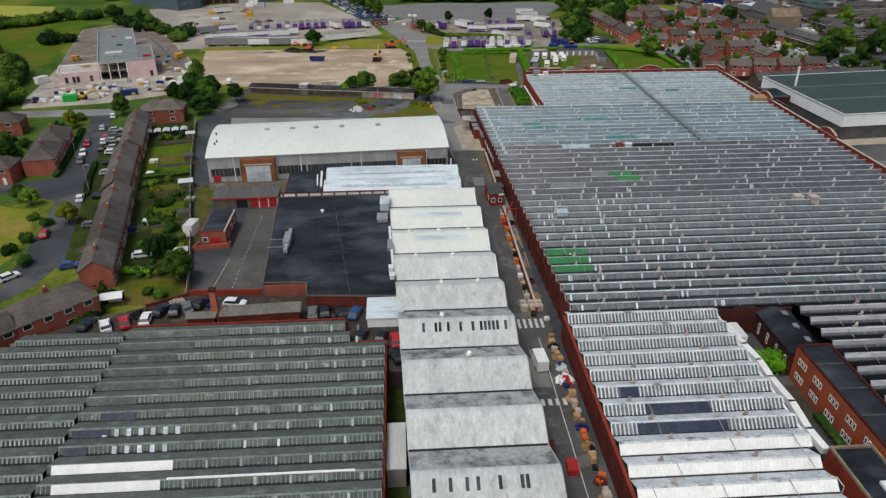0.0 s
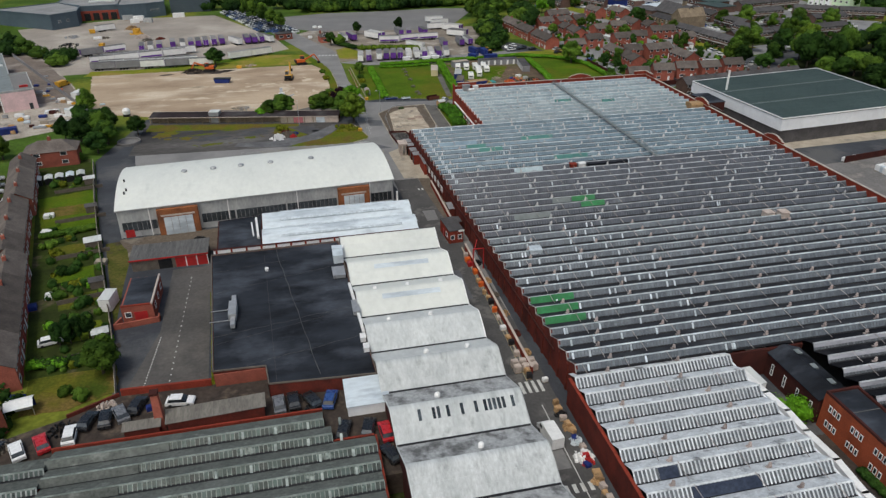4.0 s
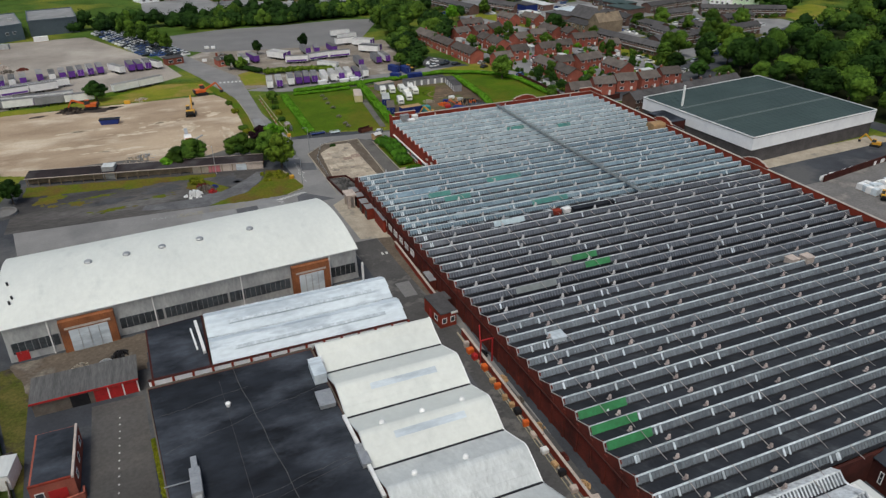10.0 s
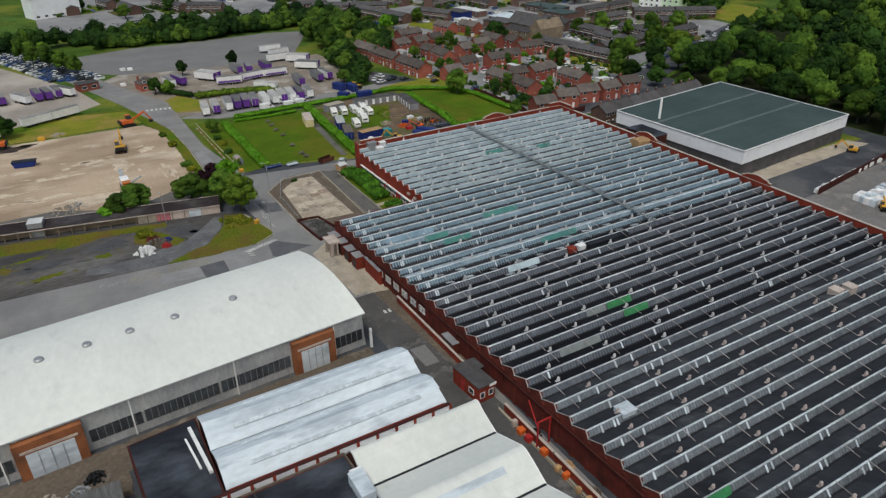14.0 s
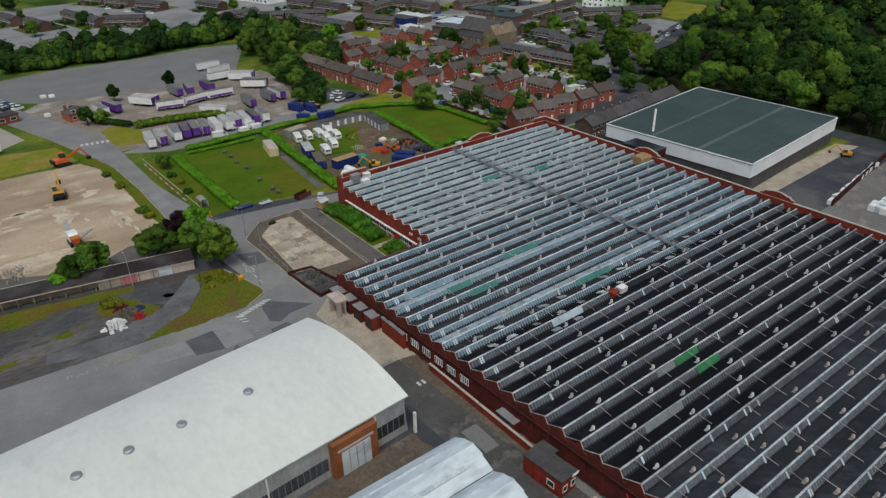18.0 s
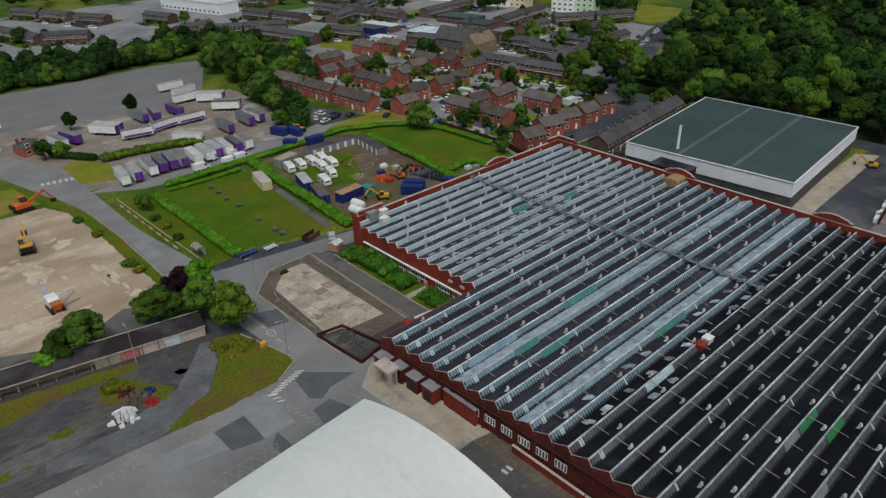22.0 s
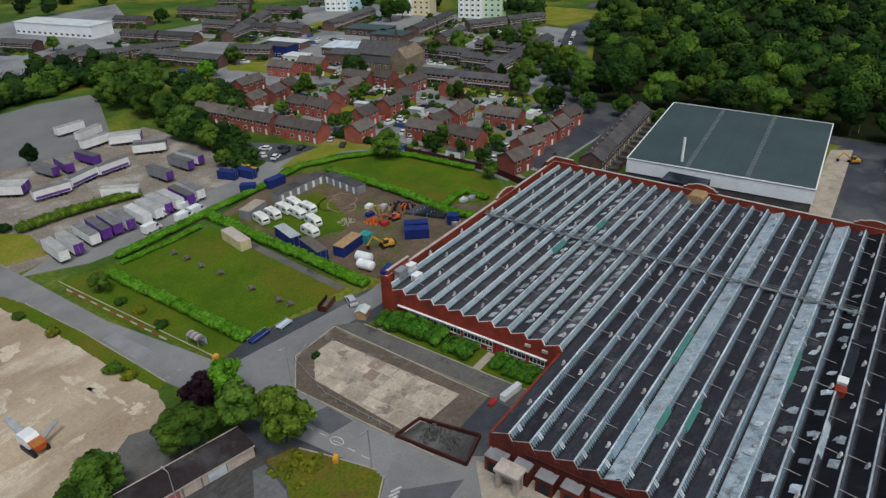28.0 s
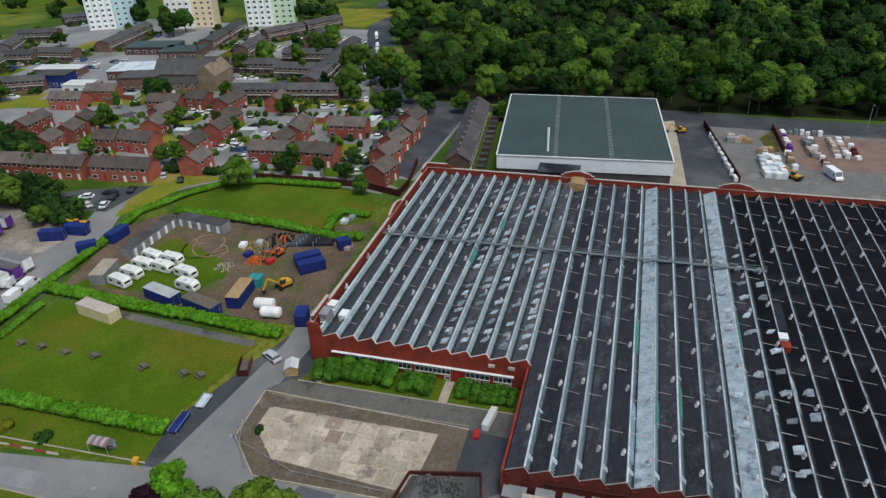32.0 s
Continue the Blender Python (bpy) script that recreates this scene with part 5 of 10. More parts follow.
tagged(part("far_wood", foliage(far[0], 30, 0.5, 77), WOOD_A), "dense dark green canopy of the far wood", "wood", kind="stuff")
far = [(wood.uniform(340, 640), wood.uniform(395, 900), wood.uniform(4, 10), wood.uniform(3.5, 6)) for _ in range(420)]
far += [(wood.uniform(-420, 420), wood.uniform(690, 960), wood.uniform(4, 9), wood.uniform(4, 7)) for _ in range(520)]
tagged(part("far_wood", foliage(far, 22, 0.9, 78), WOOD_A), "dark woodland on the skyline beyond the houses", "wood", kind="stuff")


far_belt(0, 500, 62, 493, 18, 3, 8, 5.6, ("dark", "dark", "mid"), "in the thick belt before the far car park edge")
far_belt(60, 497, 116, 503, 16, 3, 9, 5.8, ("dark", "mid", "dark"), "in the thick belt before the far car park edge")
far_belt(128, 470, 146, 506, 10, 7, 9, 5.6, ("dark", "mid"), "between the estate and the car park")
far_belt(118, 396, 136, 455, 14, 5, 9, 5.4, ("dark", "mid", "dark"), "between the estate and the car park")


# ---- houses ----
WINDOWS = {}


def window_mesh(w, h):
    """A white casement with dark glass; it looks along -y."""
    if (w, h) not in WINDOWS:
        s = Shape()
        a, b, t = w / 2, 0.1, h - 0.1
        s.v = [(-a, 0.02, 0), (a, 0.02, 0), (a, 0.02, h), (-a, 0.02, h), (-a, -0.07, 0), (a, -0.07, 0), (a, -0.07, h), (-a, -0.07, h),
               (-a + b, -0.07, b), (a - b, -0.07, b), (a - b, -0.07, t), (-a + b, -0.07, t), (-a + b, -0.03, b), (a - b, -0.03, b), (a - b, -0.03, t), (-a + b, -0.03, t)]
        s.f = [(0, 1, 5, 4), (1, 2, 6, 5), (2, 3, 7, 6), (3, 0, 4, 7), (4, 5, 9, 8), (5, 6, 10, 9), (6, 7, 11, 10), (7, 4, 8, 11), (8, 9, 13, 12), (9, 10, 14, 13), (10, 11, 15, 14), (11, 8, 12, 15), (12, 13, 14, 15)]
        me = mesh_of("window", s, WHITE)
        me.materials.append(GLASS)
        me.polygons[12].material_index = 1
        WINDOWS[(w, h)] = me
    return WINDOWS[(w, h)]


def add_window(parent, x, y, z, w, h, turn=0):
    o = part("window", window_mesh(w, h), None, parent)
    o.matrix_local = pose(x, y, z, 0, 0, turn)
    return o


def joined_windows(parent, spots, w, h):
    """The small windows of a far facade as one part; spots are (x, y, z, faces north)."""
    src = window_mesh(w, h)
    s = Shape()
    for x, y, z, back in spots:
        k = -1 if back else 1
        s.add([(x + k * v.co.x, y + k * v.co.y, z + v.co.z) for v in src.vertices], [tuple(p.vertices) for p in src.polygons])
    me = mesh_of("window_band", s, WHITE)
    me.materials.append(GLASS)
    n = len(src.polygons)
    for i in range(len(spots)):
        me.polygons[i * n + 12].material_index = 1
    return tagged(part("window_band", me, None, parent), kind="stuff")


def house(label, L, D, eaves, ridge, wallm, roofm, units, door=RED, chimneys=True, hipped=False, pale=False, group="", wh=1.15, far=False):
    """A house or a short row: front along x at y = 0, looking along -y; the ridge runs along x."""
    ob = thing("house", label, "house", group=group)
    if hipped:
        part("wall", Shape().box(0, L, 0, D, 0, eaves), wallm, ob)
        part("roof", Shape().hip(0, L, 0, D, eaves, ridge), roofm, ob)
    else:
        part("wall", Shape().side([(0, 0), (D, 0), (D, eaves), (D / 2, ridge - 0.05), (0, eaves)], 0, L), wallm, ob)
        part("roof", Shape().gable(0, L, 0, D, eaves, ridge), roofm, ob)
    u, spots = L / units, []
    for i in range(units):
        for z in (0.9, 3.4):
            for fx in (0.24, 0.74):
                if z < 2 and fx > 0.5:
                    continue
                if far:
                    spots.append(((i + fx) * u, 0, z, False))
                else:
                    add_window(ob, (i + fx) * u, 0, z, min(1.6, 0.34 * u), wh)
            if far:
                spots.append(((i + 0.5) * u, D, z, True))
            else:
                add_window(ob, (i + 0.5) * u, D, z, min(1.8, 0.4 * u), wh, 180)
        if far:
            continue
        d = part("door", Shape().box((i + 0.68) * u, (i + 0.68) * u + 0.9, -0.06, 0.04, 0, 2.05), WHITE if (i + len(label)) % 3 else door, ob)
        if pale and i % 2:
            part("render_panel", Shape().box(i * u + 0.1, (i + 1) * u - 0.1, -0.05, 0.03, 2.6, eaves - 0.1), WHITE, ob)
        if chimneys and i % 2 == 0:
            c = part("chimney", Shape().box((i + 1) * u - 0.45 if units > 1 else 0.2, (i + 1) * u + 0.45 if units > 1 else 1.0, D / 2 - 0.35, D / 2 + 0.35, ridge - 0.7, ridge + 0.9), wallm, ob)
            part("chimney_pot", Shape().tube((i + 1) * u if units > 1 else 0.6, D / 2, [(ridge + 0.9, 0.14), (ridge + 1.3, 0.11)], 6), COPING, c)
    if far:
        joined_windows(ob, spots, 1.7, wh)
        part("porch_strip", Shape().box(0.3, L - 0.3, -0.7, 0, 2.35, 2.55), WALLGREY, ob)
    return ob


semi = house("orange-red brick semi-detached house with a brown tiled roof", 13.2, 7.0, 4.6, 6.7, HOUSEBRICK, TILE, 2, group="houses of the red estate")
row = house("short row of orange-red brick houses with a brown tiled roof", 19.4, 7.0, 4.6, 6.7, HOUSEBRICK, TILE, 3, group="houses of the red estate")
single = house("small red brick house with brown tiled gable roof", 8.4, 7.0, 4.6, 6.7, HOUSEBRICK, TILE, 1, group="houses of the red estate")
stone = house("dark stone terraced house with a slate roof", 5.0, 7.0, 4.7, 6.9, BROWNBRICK, SLATE, 1, group="terrace beside the factory")
brown = house("brown brick two-storey terrace with a low dark roof", 24.0, 7.6, 4.5, 6.1, BROWNBRICK, SLATE, 5, chimneys=False, group="terraces of the far estate", far=True)
old = house("red brick terraced house with a brown tiled roof", 10.8, 6.3, 4.6, 6.7, HOUSEBRICK, TILE, 2, group="terrace beside the gardens")
pair = house("red brick semi-detached house with a hipped brown roof", 14.5, 8.2, 4.7, 7.3, HOUSEBRICK, TILE, 2, hipped=True, group="houses along the street")


def put(proto, places):
    first = True
    for x, y, a in places:
        m = at(x, y, a)
        if first:
            proto.matrix_basis = m
            first = False
        else:
            copy_thing(proto, m)


put(semi, [(137.2, 382.2, -92), (142.7, 422.8, 3.4), (155.0, 322.6, 8.3), (162.0, 316.7, -85.6), (136.3, 332.4, -86.3), (137.5, 317.5, -90.4), (176, 398, -84), (172, 440, -80), (184, 433, -80), (178, 364, -4)])
put(row, [(110.8, 413.9, -83.1), (112.3, 395.5, -84.7), (114.4, 373.8, -85.0)])
put(single, [(135.8, 390.2, -88), (130.3, 402.3, 8.4), (141.4, 402.2, 12.6), (151.7, 404.5, 17.7), (152.1, 375.3, 14), (163.6, 382.4, -8.9), (136.8, 351.6, 0), (123.4, 341.7, 1.9), (151.7, 351.2, -1.3), (161.4, 354.8, -13.8), (144.0, 324.5, -5.6), (172.8, 288.3, -9.1), (160.8, 285.9, -2.3), (150.1, 287.7, -12.5), (139.1, 287.0, -15), (126.3, 283.7, -11.2), (184, 345, 0), (182, 385, -90)])
put(stone, [(139.8 + 4.99 * i, 261.9 + 0.525 * i, 6) for i in range(11)])
BROWN_PLACES = [(195.2, 377, -81), (198.9, 353.2, -81), (233, 424, -86), (234, 396, -86), (230, 372, -88), (214, 344, 6), (239, 347, 6), (264, 350, 6), (296, 409, -31), (318, 396, -31), (240, 512, -86), (277, 557, -74),
            (226, 520, 28), (250, 533, 28), (262, 482, 9), (286, 486, 9), (273, 428, 11), (297, 432, 11), (226, 556, -79), (231, 530, -79), (54, 634, -79), (59, 610, -79), (68, 588, -33), (138, 540, -35), (160, 528, -35),
             (184, 575, -75), (191, 550, -75), (187, 486, -68), (102, 641, -63), (79, 697, -64), (90, 672, -64), (20, 650, -79), (30, 620, -79), (-5, 640, -79), (249, 610, -76), (254.6, 587, -76), (135, 614, -73), (130, 546, 13), (158.4, 518, -77), (163, 494, -77), (213, 512, 22), (262, 590, -60),
            (320, 560, -40), (290, 620, -60), (208, 620, -70), (255, 380, -86), (262, 402, 6), (285, 375, 8)]
put(brown, BROWN_PLACES)
put(old, [(-60.2 - 2.5 * i - (0.9 if 3 < i < 7 else 0), 127.5 + 10.7 * i, 103.2) for i in range(10)] + [(-77, 98.8, 45), (-84.7, 91, 45)])
put(pair, [(-69.3, 106.5, 45), (-98.9, 192.6, 102.6), (-102.1, 206.9, 102.6), (-122.5, 184.8, 3), (-126, 236, 190), (-140, 220, 190), (-76, 247, 186), (-135, 190, 170), (-88, 118, 215)])

# ---- tower blocks, church and far buildings ----
def tower(x, y, turn, tint, word):
    ob = thing("tower_block", "tall white block of flats with %s bands" % word, "tower block", at(x, y, turn), "blocks of flats")
    m = mat(word + "_render", tint, tuple(0.85 * v for v in tint), 0.7, 0.3, 2.0, 0.05)
    for k, (x0, x1, y0, y1) in enumerate(((0, 15, 0, 12), (15.2, 27, 2.5, 14))):
        part("wall", Shape().box(x0, x1, y0, y1, 0, 46), m if k else TOWERWHITE, ob)
        part("roof_slab", Shape().box(x0 - 0.2, x1 + 0.2, y0 - 0.2, y1 + 0.2, 46, 46.6), GREY, ob)
        joined_windows(ob, [(x0 + 2 + i * (11.0 / 3 if k == 0 else 3.9), y0, 1.2 + 3 * z, False) for z in range(15) for i in range(4 if k == 0 else 3)], 1.6, 1.3)
    for xx in (0.4, 4.2, 7.8, 11.4):
        part("colour_band", Shape().box(xx, xx + 0.5, -0.05, 0.0, 1, 45), m, ob)
    return ob


tower(309, 533, -60, (0.55, 0.75, 0.80), "pale_blue")
tower(319, 486, -76, (0.80, 0.68, 0.45), "pale_orange")
tower(330, 440, -74, (0.62, 0.78, 0.55), "pale_green")

church = thing("church", "weathered stone church with a steep slate roof", "church", at(206, 415, -83))
part("nave", Shape().side([(0, 0), (12, 0), (12, 6.4), (6, 11), (0, 6.4)], 0, 25), STONE, church)
part("roof", Shape().gable(0, 25, 0, 12, 6.4, 11.2, 0.25, 0.4), SLATE, church)
part("aisle", Shape().side([(-5, 0), (0, 0), (0, 5.2), (-5, 3.6)], 1, 21), STONE, church)
part("aisle_roof", Shape().side([(-5.2, 3.6), (0, 5.3), (0, 5.5), (-5.2, 3.8)], 0.8, 21.2), SLATE, church)
part("transept", Shape().side([(20.5, 0), (29, 0), (29, 6.4), (24.75, 10.6), (20.5, 6.4)], -3, 14, "y"), STONE, church)
part("spire_base", Shape().box(17.9, 19.7, 5.1, 6.9, 9, 13.4), STONE, church)
part("spire", Shape().add([(17.8, 5.0, 13.4), (19.8, 5.0, 13.4), (19.8, 7.0, 13.4), (17.8, 7.0, 13.4), (18.8, 6, 18.4)], [(0, 1, 4), (1, 2, 4), (2, 3, 4), (3, 0, 4)]), SLATE, church)
for i in range(6):
    add_window(church, 3 + 3.2 * i, -5.02, 1.6, 0.9, 1.8)
    part("buttress", Shape().box(1.4 + 3.2 * i, 2.0 + 3.2 * i, -6, -5, 0, 3.4), STONE, church)
patch("road", "grey estate road past the churchyard", "road", [(175.7, 430.7), (184.6, 389.5), (186.3, 375.0), (190.3, 351.7), (191.0, 311.9), (185.2, 309.3), (182.9, 347.3), (176.4, 386.2), (169.6, 425.0)], 0.131, STREET)
patch("road", "side road beside the church", "road", [(186.2, 377.8), (209.7, 381.3), (236.0, 390.9), (235.0, 394.1), (208.2, 385.7), (186.1, 387.8)], 0.133, STREET)
patch("grass", "sunlit green strip before the church", "lawn", [(177.0, 474.1), (188.7, 442.8), (193.5, 411.5), (199.2, 384.0), (189.9, 384.7), (182.9, 415.1), (169.2, 465.5)], 0.135, DRYGRASS)
patch("grass", "mown strip before the long brick terrace", "lawn", [(196.0, 372.3), (204.4, 328.1), (203.2, 317.4), (193.6, 313.1), (191.6, 352.5), (190.2, 373.5)], 0.137, DRYGRASS)


def flat_block(x, y, turn, L, D, H, wallm, roofm, label, wins=4, name="low_building"):
    ob = thing(name, label, "building", at(x, y, turn))
    part("wall", Shape().box(0, L, 0, D, 0, H), wallm, ob)
    part("roof", Shape().box(-0.3, L + 0.3, -0.3, D + 0.3, H, H + 0.3), roofm, ob)
    for i in range(wins):
        add_window(ob, (i + 0.5) * L / wins, 0, 1.0, min(2.2, 0.6 * L / wins), 1.3)
    return ob


flat_block(198, 428, -75, 17, 12, 6, BROWNBRICK, SLATE, "brown brick flat-roofed school hall", 4)
flat_block(214, 446, -75, 24, 16, 4, BROWNBRICK, PALEBLUE, "low school block with pale roof sheets", 6)
flat_block(193, 452, -80, 12, 8, 3.4, WHITE, SHEET, "small white flat-roofed shop building", 3)
flat_block(198, 470, -80, 14, 9, 5.6, BLUE, SLATE, "blue two-storey commercial building", 4)
flat_block(214, 486, -80, 22, 8, 3.4, BROWNBRICK, SHEET, "long white-roofed single-storey building", 5)
flat_block(258, 470, -80, 26, 14, 3.6, BROWNBRICK, DARKROOF, "grey-green flat-roofed shopping parade", 6)
flat_block(252, 446, -80, 20, 14, 3.6, BROWNBRICK, DARKROOF, "low grey-green flat-roofed hall", 4)
flat_block(164.7, 654.7, -77, 62, 16, 7, WHITEWALL, SHEET, "long white and blue school building", 14)
flat_block(-20, 612, 20, 30, 14, 12, WHITEWALL, SHEET, "white block of rooms beyond trees", 6)
CLAD = mat("blue_grey_cladding", (0.085, 0.118, 0.142), (0.066, 0.094, 0.118), 0.5, 0.1, 1.0, 0.12)
HALLROOF = mat("pale_membrane_roof", (0.27, 0.27, 0.265), (0.19, 0.19, 0.188), 0.8, 0.1, 1.0, 0.2)


def hall_block(label, poly, H, wallm, roofm):
    ob = thing("industrial_hall", label, "building", at(*poly[0]))
    x0, y0 = poly[0]
    loc = [(x - x0, y - y0) for x, y in poly]
    part("wall", Shape().prism(loc, 0, H), wallm, ob)
    part("roof", Shape().prism(loc, H, H + 0.2), roofm, ob)
    for (xa, ya), (xb, yb) in zip(loc, loc[1:] + loc[:1]):
        part("parapet", Shape().beam((xa, ya, H + 0.3), (xb, yb, H + 0.3), 0.5, 0.7), wallm, ob)
    return ob


wing = hall_block("blue-grey clad wing of an industrial hall", [(-139.4, 471.7), (-127.8, 482.4), (-130.2, 503), (-147, 520), (-178, 500)], 8, CLAD, HALLROOF)
for u in (0.3, 0.62):
    add_window(wing, 11.6 * u - 0.02, 10.7 * u, 3.5, 1.6, 1.4, 43)
back = hall_block("recessed red-framed loading front of the industrial hall", [(-130, 499.6), (-108.3, 502.4), (-113, 542), (-147, 538), (-147, 520.4)], 8, CLAD, HALLROOF)
part("red_front", Shape().beam((0, -0.3, 2.8), (21.6, 2.5, 2.8), 0.3, 5.6), mat("brick_red_panel", (0.30, 0.065, 0.04), (0.24, 0.05, 0.035), 0.7, 0.5, 2.0, 0.15), back)
for i in range(4):
    part("loading_door", Shape().beam((2.0 + 4.9 * i, -0.3 + 0.63 * i, 2.2), (5.4 + 4.9 * i, 0.14 + 0.63 * i, 2.2), 0.45, 4.2), IRON, back)
part("roof_light_strip", Shape().beam((2, 18, 8.6), (17, 20, 8.6), 5, 0.7), SHEET, back)
wing = hall_block("blue-grey clad gabled wing beside the loading front", [(-108.0, 498.6), (-92.6, 502.3), (-82, 508), (-90, 548), (-112.6, 542)], 8, CLAD, HALLROOF)
for u in (0.3, 0.6):
    add_window(wing, 15.4 + 10.6 * u, 3.7 + 5.7 * u - 0.02, 3.5, 1.6, 1.4, 28)
for x, y in ((9, 20), (12, 26), (18, 22)):
    part("roof_plant", Shape().box(x, x + 2.4, y, y + 1.8, 8.2, 9.4), WALLGREY, wing)
hall_block("slate blue industrial hall with flat roof", [(-79.8, 514.8), (-55.4, 518.1), (-60, 556), (-84, 552)], 8, mat("slate_blue_cladding", (0.075, 0.098, 0.122), (0.06, 0.08, 0.10), 0.5, 0.1, 1.0, 0.1), HALLROOF)

# building site
site = thing("unfinished_building", "unfinished pink-boarded building with a grey flat roof", "building", at(-126.3, 301.9, 19.8))
part("wall", Shape().box(-15.7, -0.1, -3.2, 10.8, 0, 4.0), PINK, site)
part("roof_deck", Shape().box(-15.3, -0.4, -2.8, 10.4, 4.0, 4.1), COPING, site)
for a in ((-15.7, -0.1, -3.2, -2.85), (-15.7, -15.35, -2.84, 10.44), (-15.7, -0.1, 10.45, 10.8)):
    part("parapet", Shape().box(*a, 4.0, 4.6), WHITE, site)
part("wall", Shape().box(11.2, 22.4, -3.9, 25.5, 0, 7.0), PINK, site)
part("wall", Shape().box(0, 16.2, 25.6, 70, 0, 7.0), PINK, site)
part("rear_block", Shape().box(0, 11.1, 7.0, 25.5, 0, 6.9), CONCRETE, site)
part("floor_slab", Shape().box(0, 11.1, -3.4, 6.9, 3.3, 3.6), CONCRETE, site)
part("floor_slab", Shape().box(0, 11.1, -3.6, 6.9, 6.7, 7.0), WHITE, site)
part("roof_deck", Shape().box(0.3, 16, -3.2, 69.7, 7.02, 7.12), STONEGREY, site)
part("roof_deck", Shape().box(16.02, 22.1, -3.6, 25.2, 7.02, 7.12), CARPARK, site)
for a in ((0, 0.35, -3.6, 70), (0.36, 16.2, 69.65, 70), (15.85, 16.2, 25.6, 69.6), (16.21, 22.4, 25.15, 25.5), (22.05, 22.4, -3.9, 25.1), (0.36, 22.0, -3.9, -3.6)):
    part("parapet", Shape().box(*a, 7.13, 7.8), WALLGREY, site)
for x in (0.2, 3.8, 7.4, 10.7):
    part("column", Shape().box(x, x + 0.4, -3.5, -3.1, 0, 6.7), WHITE, site)
for x in (-13.4, -10.6, -9.0, -4.0):
    part("opening", Shape().box(x, x + 1.2, -3.24, -3.1, 0.1, 2.5), GLASS, site)
part("opening", Shape().box(19.6, 20.8, -3.94, -3.8, 0.1, 2.4), GLASS, site)
for x, y, w, m in ((4, 6, 6, STEEL), (8, 30, 2.5, GREENSHEET), (3, 14, 7, WHITE), (18, 2, 3, RED), (12, 45, 3, WHITE), (6, 52, 2, PALLET), (-12, 2, 6, SHEET), (-7, 5, 4, PALLET)):
    zz = 7.12 if x > 0 else 4.1
    part("roof_load", Shape().box(x, x + w, y, y + 1.2, zz, zz + 0.7), m, site)

# ---- vehicles ----
def car(label, paint, L=4.3, W=1.78, H=1.46, estate=False, group="", far=False):
    """A parked car; it faces +x."""
    ob = thing("car", label, "car", group=group)
    x, s = L / 2, Shape()
    tail = -x + (0.15 if estate else 0.35)
    low = 0.02 if far else 0.35
    s.side([(-x, low), (x, low), (x, 0.62), (x - 0.15, 0.78), (x - 1.0, 0.92), (-x + 0.1, 0.95), (-x, 0.8)], -W / 2, W / 2, "y")
    body = part("body", s, paint, ob)
    s = Shape()
    lo = [(x - 1.05, 0.92), (x - 1.75, H - 0.05), (tail + 0.35, H - 0.05), (tail, 0.95)]
    n = 4
    for side_y, k in ((-1, 0), (1, 1)):
        s.v += [(px, side_y * (W / 2 - (0.06 if pz < 1.1 else 0.2)), pz) for px, pz in lo]
    s.f += [(0, 1, 2, 3), (7, 6, 5, 4)] + [(i, n + i, n + (i + 1) % n, (i + 1) % n) for i in range(4)]
    part("glasshouse", s, GLASS, ob)
    part("roof", Shape().box(tail + 0.35, x - 1.75, -W / 2 + 0.19, W / 2 - 0.19, H - 0.06, H), paint, ob)
    if far:
        return ob
    for sx in (-x + 0.75, x - 0.8):
        for sy in (-1, 1):
            part("wheel", Shape().tube(sx, 0.31, [(sy * (W / 2 - 0.2), 0.31), (sy * (W / 2 + 0.02), 0.31)], 10, "y"), RUBBER, ob)
    return ob


def paint(name, c):
    return mat(name, c, tuple(0.9 * v for v in c), 0.3, 0.5, 2.0, 0.04, bump=0, spec=0.6)


CARS = {k: car("parked %s hatchback car" % w, paint(w + "_car_paint", c), group="parked cars")
        for k, w, c in (("w", "white", (0.78, 0.78, 0.77)), ("s", "silver", (0.45, 0.46, 0.48)), ("k", "black", (0.015, 0.016, 0.018)), ("r", "red", (0.42, 0.02, 0.025)), ("b", "blue", (0.03, 0.07, 0.22)), ("g", "grey", (0.14, 0.145, 0.155)))}
FAR_CARS = [car("distant %s parked car in a row" % w, CARS[k].children[0].data.materials[0], group="cars in the far car park", far=True) for k, w in (("w", "white"), ("s", "silver"), ("k", "black"), ("b", "blue"))]
used = set()


def park(key, x, y, turn, z=0.05):
    if key in used:
        return copy_thing(CARS[key], at(x, y, turn, z))
    used.add(key)
    CARS[key].matrix_basis = at(x, y, turn, z)


